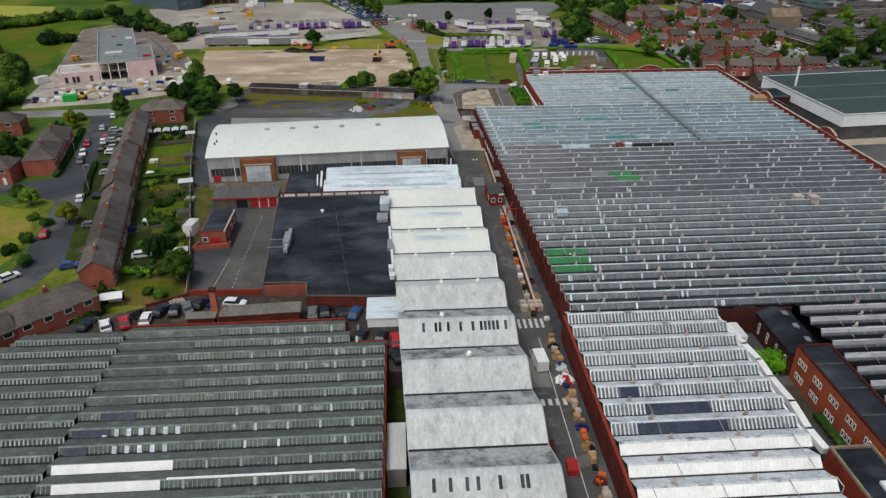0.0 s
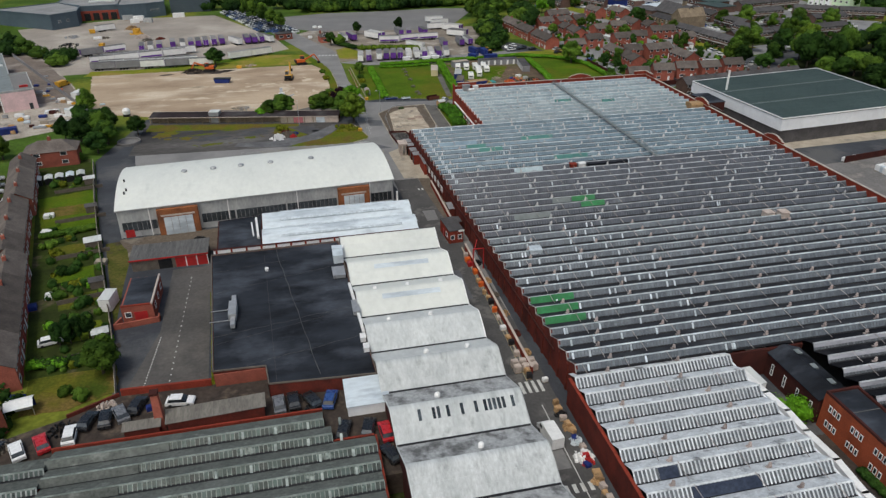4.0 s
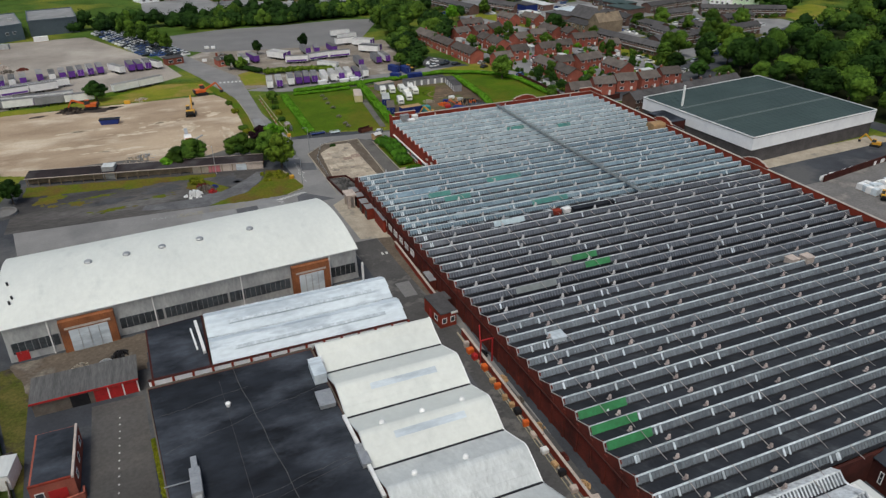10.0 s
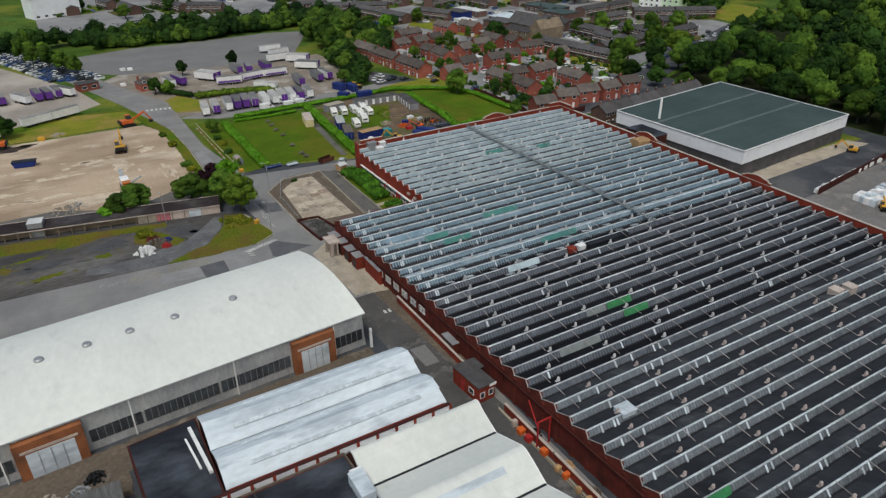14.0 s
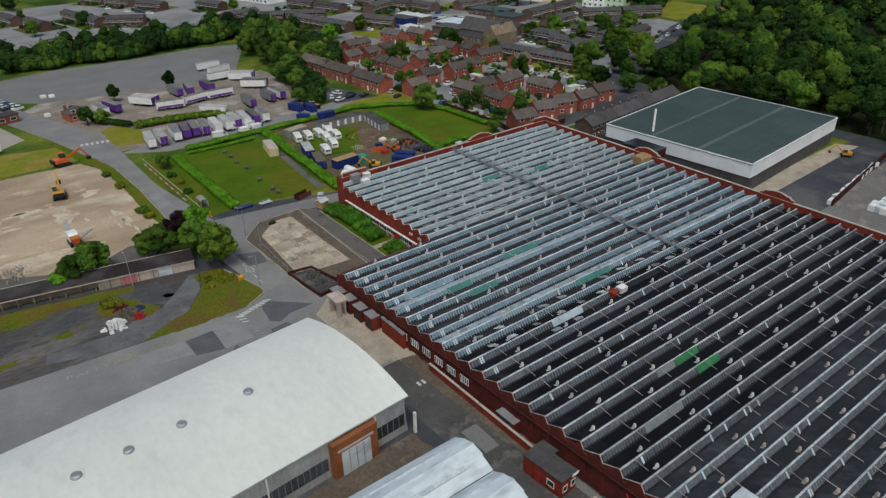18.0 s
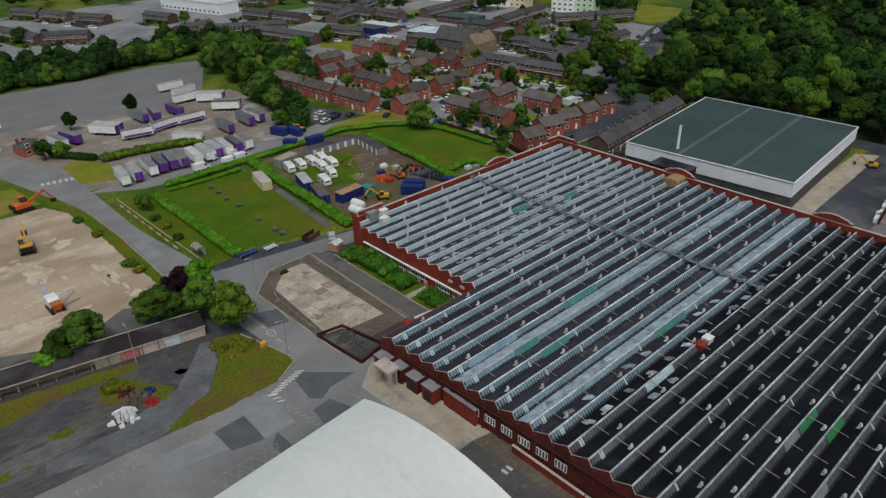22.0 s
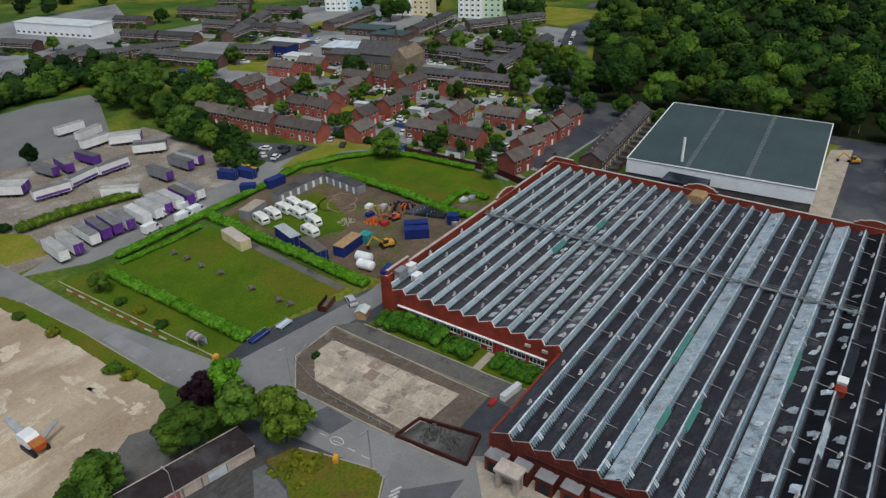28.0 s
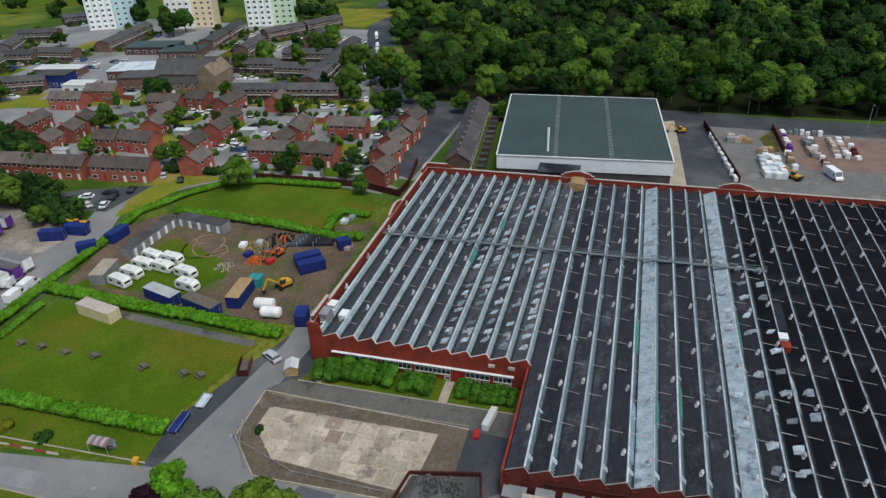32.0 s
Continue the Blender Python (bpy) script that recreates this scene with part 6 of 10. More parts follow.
rc = random.Random(21)
for key, x, y, a in (("w", -101.9, 246.2, 105), ("r", -96.1, 223.2, 105), ("w", -95.5, 218.9, 105), ("k", -93.7, 211.9, 105), ("s", -89.9, 212.8, 15), ("w", -89.2, 208.6, 15), ("r", -99.9, 217.2, 285), ("w", -97.9, 208.5, 285),
                     ("g", -96.1, 201.8, 285), ("w", -85.2, 173.5, 105), ("r", -85.4, 152.6, 105), ("w", -83.9, 132.4, 50), ("b", -73.1, 136.6, 15), ("s", -95.5, 230.4, 15), ("g", -93.6, 224.6, 15), ("s", -84.5, 191.6, 15), ("k", -80.4, 174.6, 15),
                     ("s", -92.6, 219.8, 15), ("k", -86.6, 199.5, 15), ("g", -106.2, 205.5, 10), ("w", -109.5, 226, 100), ("s", -100.8, 233, 105), ("w", -58.9, 140.5, 15), ("k", -70.5, 143, 15), ("g", -76.2, 157, 15),
                     ("s", 47.1, 278.6, 60), ("g", 180, 300, 100), ("w", 146, 299, 80), ("s", 152, 296, 10), ("k", 128, 355, 30), ("w", 124, 362, 30), ("s", 121, 353, 30), ("k", 119, 346, 30), ("w", 208, 366, 95),
                     ("w", 160, 340, 100), ("k", 163, 310, 5), ("s", 190, 300, 90), ("w", 196, 384, 95), ("b", 131, 345, 20), ("r", 149, 352, 20), ("w", 152, 347, 20), ("s", 172, 336, 10), ("w", 176, 312, 90), ("k", 170, 300, 10)):
    park(key, x, y, a)


for key, x, y, turn in (("w", 99, 357, 20), ("k", 104, 358, 15), ("k", 106.4, 361, 100), ("w", 102.5, 366, 110), ("k", 109.5, 356, 20), ("s", 98, 362, 60)):
    park(key, x, y, turn, 0.13)


def park_far(k, x, y, turn):
    copy_thing(FAR_CARS[k], at(x, y, turn))


for i in range(30):
    if i % 5 in (1, 4) or i % 7 == 3:
        continue
    park_far(rc.choice((0, 0, 1, 2, 3)), 205 + 4.1 * i + rc.uniform(-0.5, 0.5), 316 + 1.55 * i + rc.choice((-3, 3)), 21)
for i in range(26):
    park_far(rc.choice((0, 1, 2, 3, 0)), rc.choice((212, 226, 238, 247)) + rc.uniform(-6, 6), 448 + rc.uniform(-10, 45), rc.choice((10, 100)))
for r in range(6):
    for i in range(17):
        m = at(-43 + 3.6 * r + 1.72 * i * 0.9 - 4, 508 - 3.55 * i * 1.25 - 1.2 * r, 200)
        if r == 0 and i < 4:
            FAR_CARS[i].matrix_basis = m
        else:
            copy_thing(FAR_CARS[rc.choice((0, 0, 1, 2, 3))], m)
for i, (x, y) in enumerate(((-45.5, 111.2), (-43.0, 111.1), (-41.0, 111.8), (-38.8, 113.2), (-47.4, 108.6), (-51.0, 107.6), (-4.6, 100.3), (-2.2, 99.0), (-2.2, 94.4), (-8.2, 100.6), (-15.2, 108.9), (-12.4, 108.4), (-9.6, 108.0), (-17.4, 108.6), (-54.0, 106.7), (-57.4, 107.3))):
    park("kkgkwrkrkkkkbgwk"[i], x, y, 75 + 20 * (i % 3), 3.8)
park("w", -32.4, 112.8, -8, 3.8)


def van(label, paintm, x, y, turn, L=5.6, W=2.0, H=2.4):
    ob = thing("van", label, "van", at(x, y, turn))
    h = L / 2
    part("body", Shape().side([(-h, 0.4), (h, 0.4), (h, 1.0), (h - 0.7, 1.35), (h - 1.5, H - 0.1), (h - 1.8, H), (-h, H)], -W / 2, W / 2, "y"), paintm, ob)
    part("windscreen", Shape().side([(h - 0.68, 1.38), (h - 0.78, 1.33), (h - 1.5, H - 0.2), (h - 1.42, H - 0.2)], -W / 2 + 0.12, W / 2 - 0.12, "y"), GLASS, ob)
    for sx in (-h + 1.0, h - 1.0):
        for sy in (-1, 1):
            part("wheel", Shape().tube(sx, 0.36, [(sy * (W / 2 - 0.25), 0.36), (sy * (W / 2 + 0.03), 0.36)], 10, "y"), RUBBER, ob)
    for sy in (-1, 1):
        part("side_window", Shape().box(h - 1.9, h - 1.1, sy * (W / 2 + 0.012) - 0.01, sy * (W / 2 + 0.012) + 0.01, 1.35, 1.95), GLASS, ob)
    return ob


van("white panel van parked on the works road", WHITE, 22.6, 96.5, 94)
for x, y, a in ((53, 351.5, 200), (59, 350.5, 20), (45, 346, 5), (54, 344.5, 5), (58.5, 345, 5)):
    van("white van parked by the trailers", WHITE, x, y, a, 5.2)
van("pale blue van parked by the trailers", PALEBLUE, 61, 351, 15, 5.2)


def trailer(label, bodym, endm, L=10.4, H=3.7, group="parked box trailers", stripe=None, roofm=None):
    """A box trailer; its long side runs along y and its doors look along -y."""
    ob = thing("trailer", label, "trailer", group=group)
    W = 2.5
    part("body", Shape().box(-W / 2, W / 2, 0.05, L, 1.0, H - 0.06), bodym, ob)
    part("roof_panel", Shape().box(-W / 2 - 0.03, W / 2 + 0.03, 0, L + 0.03, H - 0.06, H), roofm or BOXROOF, ob)
    for k in (-1, 1):
        d = part("rear_door", Shape().box(-W / 2 + 0.05 if k < 0 else 0.03, -0.03 if k < 0 else W / 2 - 0.05, -0.02, 0.05, 1.05, H - 0.12), endm, ob)
        if stripe:
            part("side_panel", Shape().box(k * (W / 2 + 0.015) - 0.012, k * (W / 2 + 0.015) + 0.012, 0.5, L - 0.5, 1.15, 1.9), stripe, ob)
    part("underframe", Shape().box(-0.6, 0.6, 0.3, L - 0.5, 0.7, 1.0).box(-0.9, -0.75, L - 2.4, L - 2.2, 0, 0.7).box(0.75, 0.9, L - 2.4, L - 2.2, 0, 0.7).box(-0.9, 0.9, L - 2.4, L - 2.2, 0.7, 0.98), IRON, ob)
    for y in (2.0, 3.3, 4.6):
        part("wheel_set", Shape().tube(y, 0.5, [(-1.15, 0.5), (-0.75, 0.5), (-0.74, 0.1), (0.74, 0.1), (0.75, 0.5), (1.15, 0.5)], 10, "x"), RUBBER, ob)
    return ob


TW = trailer("white box trailer with dull grey roof", WHITE, WHITE)
TP = trailer("white box trailer with purple doors", WHITE, PURPLE)
TD = trailer("dark purple box trailer with grey roof", PURPLE, PURPLE)
TS = trailer("white box trailer with a purple side stripe", WHITE, PURPLE, stripe=PURPLE)
TK = trailer("dark grey box trailer with purple doors", GREY, PURPLE)
seen_protos = set()


def place(proto, x, y, turn=0):
    if proto in seen_protos:
        return copy_thing(proto, at(x, y, turn))
    seen_protos.add(proto)
    proto.matrix_basis = at(x, y, turn)


TC = trailer("white box trailer with a pale weathered roof", WHITE, WHITE, roofm=PALEROOF)
TQ = trailer("pale-roofed white box trailer with purple doors", WHITE, PURPLE, roofm=PALEROOF)
for p, x, y, a in ((TC, 22.9, 348.4, -7), (TQ, 26.9, 348.8, -6), (TW, 32.0, 350.0, -6), (TD, 35.3, 350.2, -8), (TD, 38.6, 350.3, -8), (TP, 41.9, 349.9, -8), (TC, 46.0, 348.6, -6), (TC, 50.0, 349.3, -5), (TQ, 53.6, 350.0, -5), (TC, 56.9, 349.5, -6), (TD, 60.4, 349.4, -7), (TW, 64.3, 350.1, -8),
                   (TK, 51.5, 404.0, 6), (TD, 55.5, 402.6, -8), (TS, 47.9, 389.6, 79), (TS, 58.6, 394.0, 103), (TS, 69.2, 393.4, 91), (TD, 64.3, 401.9, 4), (TQ, 85.4, 409.8, 52), (TQ, 87.3, 412.1, 52), (TW, 84.5, 394.5, 51), (TK, 86.4, 396.8, 51),
                   (TK, 77.3, 371.6, 0), (TP, 82.0, 372.7, 3), (TK, 68.1, 369.6, -1), (TC, 56.6, 368.4, 40), (TW, 20.7, 396.0, 9), (TD, 25.6, 397.6, 14), (TC, 82.6, 441.5, 89), (TC, 83.4, 432.1, 104), (TC, 79.6, 420.6, 94), (TQ, 39.0, 398.7, 38), (TQ, 41.2, 400.6, 38),
                   (TW, -61, 400, 8), (TD, -57, 401, 8), (TD, -53.5, 402, 8), (TP, -50, 403, 8), (TP, -46, 404, 8), (TD, -42, 405, 8), (TW, -33, 402, 30), (TD, -29, 404, 10), (TD, -25.5, 404, 10), (TP, -22, 405, 10), (TW, -17, 405, 30),
                   (TK, -97, 363.4, 271), (TK, -86.3, 363, 272), (TW, -75.6, 362.6, 271), (TK, -64.9, 362.2, 270), (TW, -54.2, 361.8, 271), (TW, -94, 367.2, 273), (TS, -83.2, 367.2, 273), (TW, -72.4, 367.2, 273), (TS, -61.8, 367.4, 273),
                   (TS, -100, 376, 284), (TW, -89.5, 378.6, 284), (TS, -79, 381.2, 284), (TW, -68.5, 383.8, 284), (TW, -96, 380.6, 284), (TW, -85.5, 383.2, 284), (TS, -75, 385.8, 284), (TW, -64.3, 388.2, 284), (TK, -108, 394, 297), (TS, -98.4, 398.6, 297), (TW, -37, 370, 294), (TW, -27.3, 374.4, 294),
                   (TD, -72, 398, 8), (TW, -76, 397, 8), (TP, -80, 396, 8), (TD, -66, 402, 8), (TW, -114, 459, 300)):
    place(p, x, y, a)


def container(label, paintm, x, y, turn, L=6.1, W=2.4, H=2.6, roofm=None, name="container"):
    ob = thing(name, label, "container", at(x, y, turn))
    n = int(L / 0.5)
    ribs = [(0.15 + (i + k) * (L - 0.3) / n, d) for i in range(n) for k, d in ((0.15, 0.0), (0.25, 0.05), (0.65, 0.05), (0.75, 0.0))]
    poly = [(0, 0)] + [(x, -d) for x, d in ribs] + [(L, 0), (L, W)] + [(x, W + d) for x, d in reversed(ribs)] + [(0, W)]
    part("body", Shape().prism(poly, 0.1, H), paintm, ob)
    part("roof", Shape().box(-0.04, L + 0.04, -0.06, W + 0.06, H, H + 0.07), roofm or paintm, ob)
    for k in (0, 1):
        d = part("door", Shape().box(L, L + 0.06, 0.05 + k * W / 2, W / 2 - 0.03 + k * W / 2, 0.2, H - 0.1), paintm, ob)
        part("lock_bar", Shape().box(L + 0.06, L + 0.1, W / 4 + k * W / 2, W / 4 + 0.05 + k * W / 2, 0.25, H - 0.15), STEEL, d)
    for xx in (0.1, L - 0.4):
        part("skid", Shape().box(xx, xx + 0.3, 0, W, 0, 0.1), IRON, ob)
    return ob


container("dark blue site cabin with grey roof", BLUE, 60.4, 316.2, -106, 8.8, 2.8, 2.7, WALLGREY, "site_cabin")
container("dark blue site cabin with brown roof", BLUE, 58.8, 305.6, -107, 9.1, 2.8, 2.7, TIMBER, "site_cabin")
container("dark blue site cabin with tan boarded roof", BLUE, 60.9, 293.2, 6, 8.0, 3.0, 2.8, PALLET, "site_cabin")
container("long cream portable cabin on the lawn", mat("yellowed_cream_paint", (0.60, 0.52, 0.30), (0.5, 0.43, 0.25), 0.6, 0.5, 2.0, 0.1), 51.8, 326.4, -102, 9.8, 2.9, 2.6, COPING, "site_cabin")
container("grey-green mobile home in the compound", GREY, 62.9, 328.4, 12, 7.4, 3.4, 2.7, CONCRETE, "site_cabin")
container("teal tarpaulin covered stack", TEAL, 69.4, 293.0, 6, 2.6, 2.6, 2.2)
for x, y, a, L in ((76.2, 286.5, -50, 6.1), (79, 288.8, -50, 6.1), (80.2, 339.4, -2, 6.1), (82, 356, -85, 6.1), (77.4, 359.6, -72, 6.1), (73.4, 344.6, -52, 4.4), (58, 276.5, 15, 4.0), (88.5, 282, -50, 3.0)):
    container("blue steel container on the ground", BLUE, x, y, a, L)

cab_rows = ((75, 330, -1, 6), (92.8, 329.6, -98, 5))
for x, y, a, n in cab_rows:
    ob = thing("cabin_row", "row of grey portable cabins with white doors", "cabin", at(x, y, a))
    for i in range(n):
        c = part("cabin", Shape().box(3.0 * i, 3.0 * i + 2.95, 0, 3.2, 0, 2.6), GREY, ob)
        part("door", Shape().box(3.0 * i + 0.9, 3.0 * i + 1.8, -0.06, 0.02, 0.1, 2.1), WHITE, c)
        part("roof", Shape().box(3.0 * i, 3.0 * i + 2.95, -0.1, 3.3, 2.6, 2.7), SLATE, c)


def caravan(x, y, turn):
    ob = thing("caravan", "white touring caravan parked in the compound", "caravan", at(x, y, turn), "caravans")
    L, W = 5.4, 2.2
    part("body", Shape().side([(0, 0.5), (L, 0.5), (L + 0.15, 1.2), (L - 0.1, 2.1), (L - 0.6, 2.55), (0.5, 2.6), (0.05, 2.2), (-0.15, 1.2)], -W / 2, W / 2, "y"), CARAVAN, ob)
    part("roof_light", Shape().box(2.2, 2.9, -0.35, 0.35, 2.6, 2.7), SHEET, ob)
    for k in (-1, 1):
        for a, b in ((0.6, 1.7), (3.4, 4.6)):
            part("window", Shape().box(a, b, k * (W / 2 + 0.012) - 0.014, k * (W / 2 + 0.012) + 0.014, 1.35, 1.95), GLASS, ob)
        part("wheel", Shape().tube(2.5, 0.32, [(k * (W / 2 - 0.3), 0.32), (k * (W / 2 - 0.05), 0.32)], 10, "y"), RUBBER, ob)
    part("end_window", Shape().box(L + 0.0, L + 0.08, -0.8, 0.8, 1.35, 1.95), GLASS, ob)
    part("drawbar", Shape().beam((-0.1, 0, 0.45), (-1.3, 0, 0.45), 0.12), IRON, ob)
    part("jockey_wheel", Shape().tube(-1.2, 0, [(0, 0.1), (0.45, 0.05)], 6), IRON, ob)
    return ob


for x, y, a in [(cx + 0.65, cy + 2.6, -104 + 3 * (i % 3)) for i, (cx, cy) in enumerate(((63.7, 324.9), (67.3, 324.6), (71.2, 324.4), (75.3, 324.5), (71.3, 319.1), (74.9, 319.2), (70.2, 312.2), (65.3, 308.7)))]:
    caravan(x, y, a)


def tank(x, y, turn):
    ob = thing("storage_tank", "white cylindrical storage tank on its side", "tank", at(x, y, turn))
    part("shell", Shape().tube(0, 1.25, [(0, 0.5), (0.3, 1.1), (0.6, 1.2), (4.0, 1.2), (4.3, 1.1), (4.6, 0.5)], 14, "x"), WHITE, ob, smooth=False)
    for xx in (1.0, 3.4):
        part("saddle", Shape().box(xx, xx + 0.3, -0.9, 0.9, 0, 0.5), IRON, ob)


tank(62.2, 290.4, -83)
tank(59.6, 287.6, -84)


def digger(label, m, x, y, turn, s=1.0, boom=55, wheeled=False):
    ob = thing("excavator", label, "excavator", at(x, y, turn) @ Matrix.Scale(s, 4))
    for k in (-1, 1):
        if wheeled:
            for xx in (-1.4, 1.5):
                part("wheel", Shape().tube(xx, 0.65, [(k * 0.7, 0.65), (k * 1.15, 0.65)], 12, "y"), RUBBER, ob)
        else:
            part("track", Shape().side([(-1.8, 0.15), (-1.5, 0), (1.5, 0), (1.8, 0.15), (1.8, 0.6), (1.5, 0.8), (-1.5, 0.8), (-1.8, 0.6)], k * 1.15 - 0.3, k * 1.15 + 0.3, "y"), IRON, ob)
    part("chassis", Shape().box(-1.2, 1.2, -0.85, 0.85, 0.4, 0.95), IRON, ob)
    part("upper_body", Shape().side([(-2.0, 1.0), (1.2, 1.0), (1.2, 1.7), (-0.4, 1.9), (-2.0, 1.9)], -1.2, 1.2, "y"), m, ob)
    cab = part("cab", Shape().side([(-0.2, 1.7), (1.25, 1.7), (1.3, 2.2), (1.0, 3.0), (-0.2, 3.0)], 0.2, 1.15, "y"), GLASS, ob)
    part("cab_roof", Shape().box(-0.25, 1.05, 0.15, 1.2, 3.0, 3.1), m, cab)
    part("counterweight", Shape().box(-2.5, -2.0, -1.15, 1.15, 1.0, 1.9), IRON, ob)
    e = Vector((1.0 + 4.2 * math.cos(radians(boom)), -0.3, 1.6 + 4.2 * math.sin(radians(boom))))
    part("boom", Shape().beam((1.0, -0.3, 1.6), e, 0.36, 0.5), m, ob)
    tip = e + Vector((1.7, 0, -2.6))
    part("stick", Shape().beam(e, tip, 0.28, 0.38), m, ob)
    part("bucket", Shape().side([(tip.x - 0.5, tip.z), (tip.x + 0.35, tip.z), (tip.x + 0.1, tip.z - 0.9), (tip.x - 0.7, tip.z - 0.8)], -0.8, 0.2, "y"), IRON, ob)
    return ob


digger("orange tracked excavator on bare earth", ORANGE, -45, 350, 170, 1.25, 20)
digger("yellow tracked excavator on bare earth", YELLOW, -10.4, 326, 80, 1.2, 70)
digger("orange tracked excavator at the grass edge", ORANGE, -4, 353, 10, 1.25, 25)
digger("yellow wheeled backhoe in the compound", YELLOW, 71, 288, 150, 0.85, 40, True)
digger("orange small excavator among scrap", ORANGE, 84, 296, 160, 0.7, 30)
digger("yellow loader parked behind the containers", YELLOW, 86.4, 354.5, 100, 0.9, 15, True)
digger("yellow loader in the builders' yard", YELLOW, 154.2, 171.4, 40, 0.8, 20, True)
digger("yellow small excavator beside the warehouse", YELLOW, 188, 201.5, 120, 0.8, 40)
digger("yellow excavator on the building site", YELLOW, -122, 270, 20, 1.0, 20, True)


def crusher(x, y, turn):
    ob = thing("screening_machine", "white and orange tracked screening machine", "machine", at(x, y, turn))
    for k in (-1, 1):
        part("track", Shape().box(-2.0, 2.0, k * 1.1 - 0.3, k * 1.1 + 0.3, 0, 0.9), IRON, ob)
    part("hopper", Shape().add([(-2.6, -1.1, 2.4), (-0.5, -1.1, 2.4), (-0.5, 1.1, 2.4), (-2.6, 1.1, 2.4), (-2.2, -0.7, 0.9), (-0.8, -0.7, 0.9), (-0.8, 0.7, 0.9), (-2.2, 0.7, 0.9)],
                               [(0, 1, 2, 3), (4, 7, 6, 5), (0, 4, 5, 1), (1, 5, 6, 2), (2, 6, 7, 3), (3, 7, 4, 0)]), ORANGE, ob)
    part("engine_housing", Shape().side([(-0.4, 0.9), (3.2, 0.9), (3.2, 2.3), (2.6, 2.8), (0.4, 2.9), (-0.4, 2.4)], -1.1, 1.1, "y"), WHITE, ob)
    part("hopper_load", Shape().box(-2.4, -0.7, -0.95, 0.95, 2.3, 2.43), mat("worn_orange_lining", (0.42, 0.16, 0.03), (0.3, 0.13, 0.04), 0.8, 0.5, 2.0, 0.3), ob)
    part("side_conveyor", Shape().beam((-0.4, -1.0, 1.2), (0.6, -4.6, 2.4), 0.7, 0.25), STEEL, ob)
    part("conveyor", Shape().beam((2.5, 0, 1.2), (7.0, 0, 3.4), 1.1, 0.3), STEEL, ob)
    part("conveyor_leg", Shape().beam((5.5, 0, 0), (5.5, 0, 2.6), 0.15), IRON, ob)


crusher(-13.8, 293.0, 92)
s = Shape().side([(0, 0), (5.5, 0), (6.2, 1.8), (-0.6, 1.8)], 0, 2.4, "y")
ob = thing("skip", "dark blue steel skip on bare earth", "skip", at(-41, 327, -10))
part("body", s, BLUE, ob)
part("rim", Shape().box(-0.7, 6.3, -0.08, 2.48, 1.8, 1.95), IRON, ob)


def pile(label, m, x, y, r, h, seed, name="pile", category="pile", z=0):
    """A heap of angular lumps on the ground."""
    rnd = random.Random(seed)
    s = Shape()
    for i in range(46):
        a, d = rnd.uniform(0, 6.28), r * math.sqrt(rnd.random())
        w = rnd.uniform(0.25, 0.6) * max(0.5, h / 1.6)
        px, py, top = d * math.cos(a), d * math.sin(a), h * (1 - (d / r) ** 1.5) + 0.2
        q = rnd.uniform(0, 1.57)
        c, sn = w * math.cos(q), w * math.sin(q)
        s.add([(px + c, py + sn, 0), (px - sn, py + c, 0), (px - c, py - sn, 0), (px + sn, py - c, 0), (px + 0.7 * c, py + 0.7 * sn, top), (px - 0.7 * sn, py + 0.7 * c, top * rnd.uniform(0.8, 1)),
               (px - 0.7 * c, py - 0.7 * sn, top), (px + 0.7 * sn, py - 0.7 * c, top * rnd.uniform(0.7, 1))],
              [(4, 5, 6, 7), (0, 1, 5, 4), (1, 2, 6, 5), (2, 3, 7, 6), (3, 0, 4, 7)])
    ob = part(name, s, m)
    ob.location = (x, y, z)
    return tagged(ob, label, category, kind="stuff")


pile("heap of white broken plaster", WHITE, -16.2, 248.8, 2.5, 1.6, 1)
pile("heap of mixed rubbish and scrap", TIMBER, -12.8, 251.5, 3.0, 1.4, 2)
pile("scattered red and white scrap", RED, -11.2, 249.4, 1.3, 0.8, 3)
pile("heap of dark scrap pipes", IRON, 90, 299, 5, 1.4, 4)
pile("heap of brown timber and scrap", PALLET, 86, 303, 3.5, 1.2, 5)
pile("heap of rusty scrap metal", ORANGE, 80, 300, 2.4, 1.0, 6)
rut = random.Random(19)
for cx, cy, r, a0, a1 in ((84.2, 316.5, 6.2, 0.2, 4.4), (85.0, 315.5, 4.6, 1.0, 6.0), (87.0, 314.0, 7.6, 1.6, 4.2), (82.0, 312.0, 3.6, 2.4, 6.6), (88.5, 318.0, 3.2, 0.0, 3.6), (79.0, 309.0, 5.0, 0.4, 2.6)):
    s = Shape()
    n = 22
    ring = [(cx + (r + rut.uniform(-0.2, 0.2) + 0.25 * k) * math.cos(a0 + (a1 - a0) * q / n), cy + 0.75 * (r + rut.uniform(-0.2, 0.2) + 0.25 * k) * math.sin(a0 + (a1 - a0) * q / n)) for k in (-1, 1) for q in range(n + 1)]
    s.add([(x, y, 0.078 + 0.002 * int(r)) for x, y in ring], [(q, n + 1 + q, n + 2 + q, q + 1) for q in range(n)])
    tagged(part("wheel_rut", s, RUT), "tan wheel rut curving through the mud", "wheel track", kind="structure")
pile("heap of grey rubble", CONCRETE, 76, 306, 2.4, 0.8, 7)
pile("grey rubble and old slabs", CONCRETE, -30, 285, 4.0, 0.9, 8)
pile("blue-grey sheets lying on concrete", STEEL, -28, 286.5, 3.4, 0.6, 9)
pile("pale broken stone at the corner", COPING, 44.2, 267.5, 1.6, 0.9, 10)
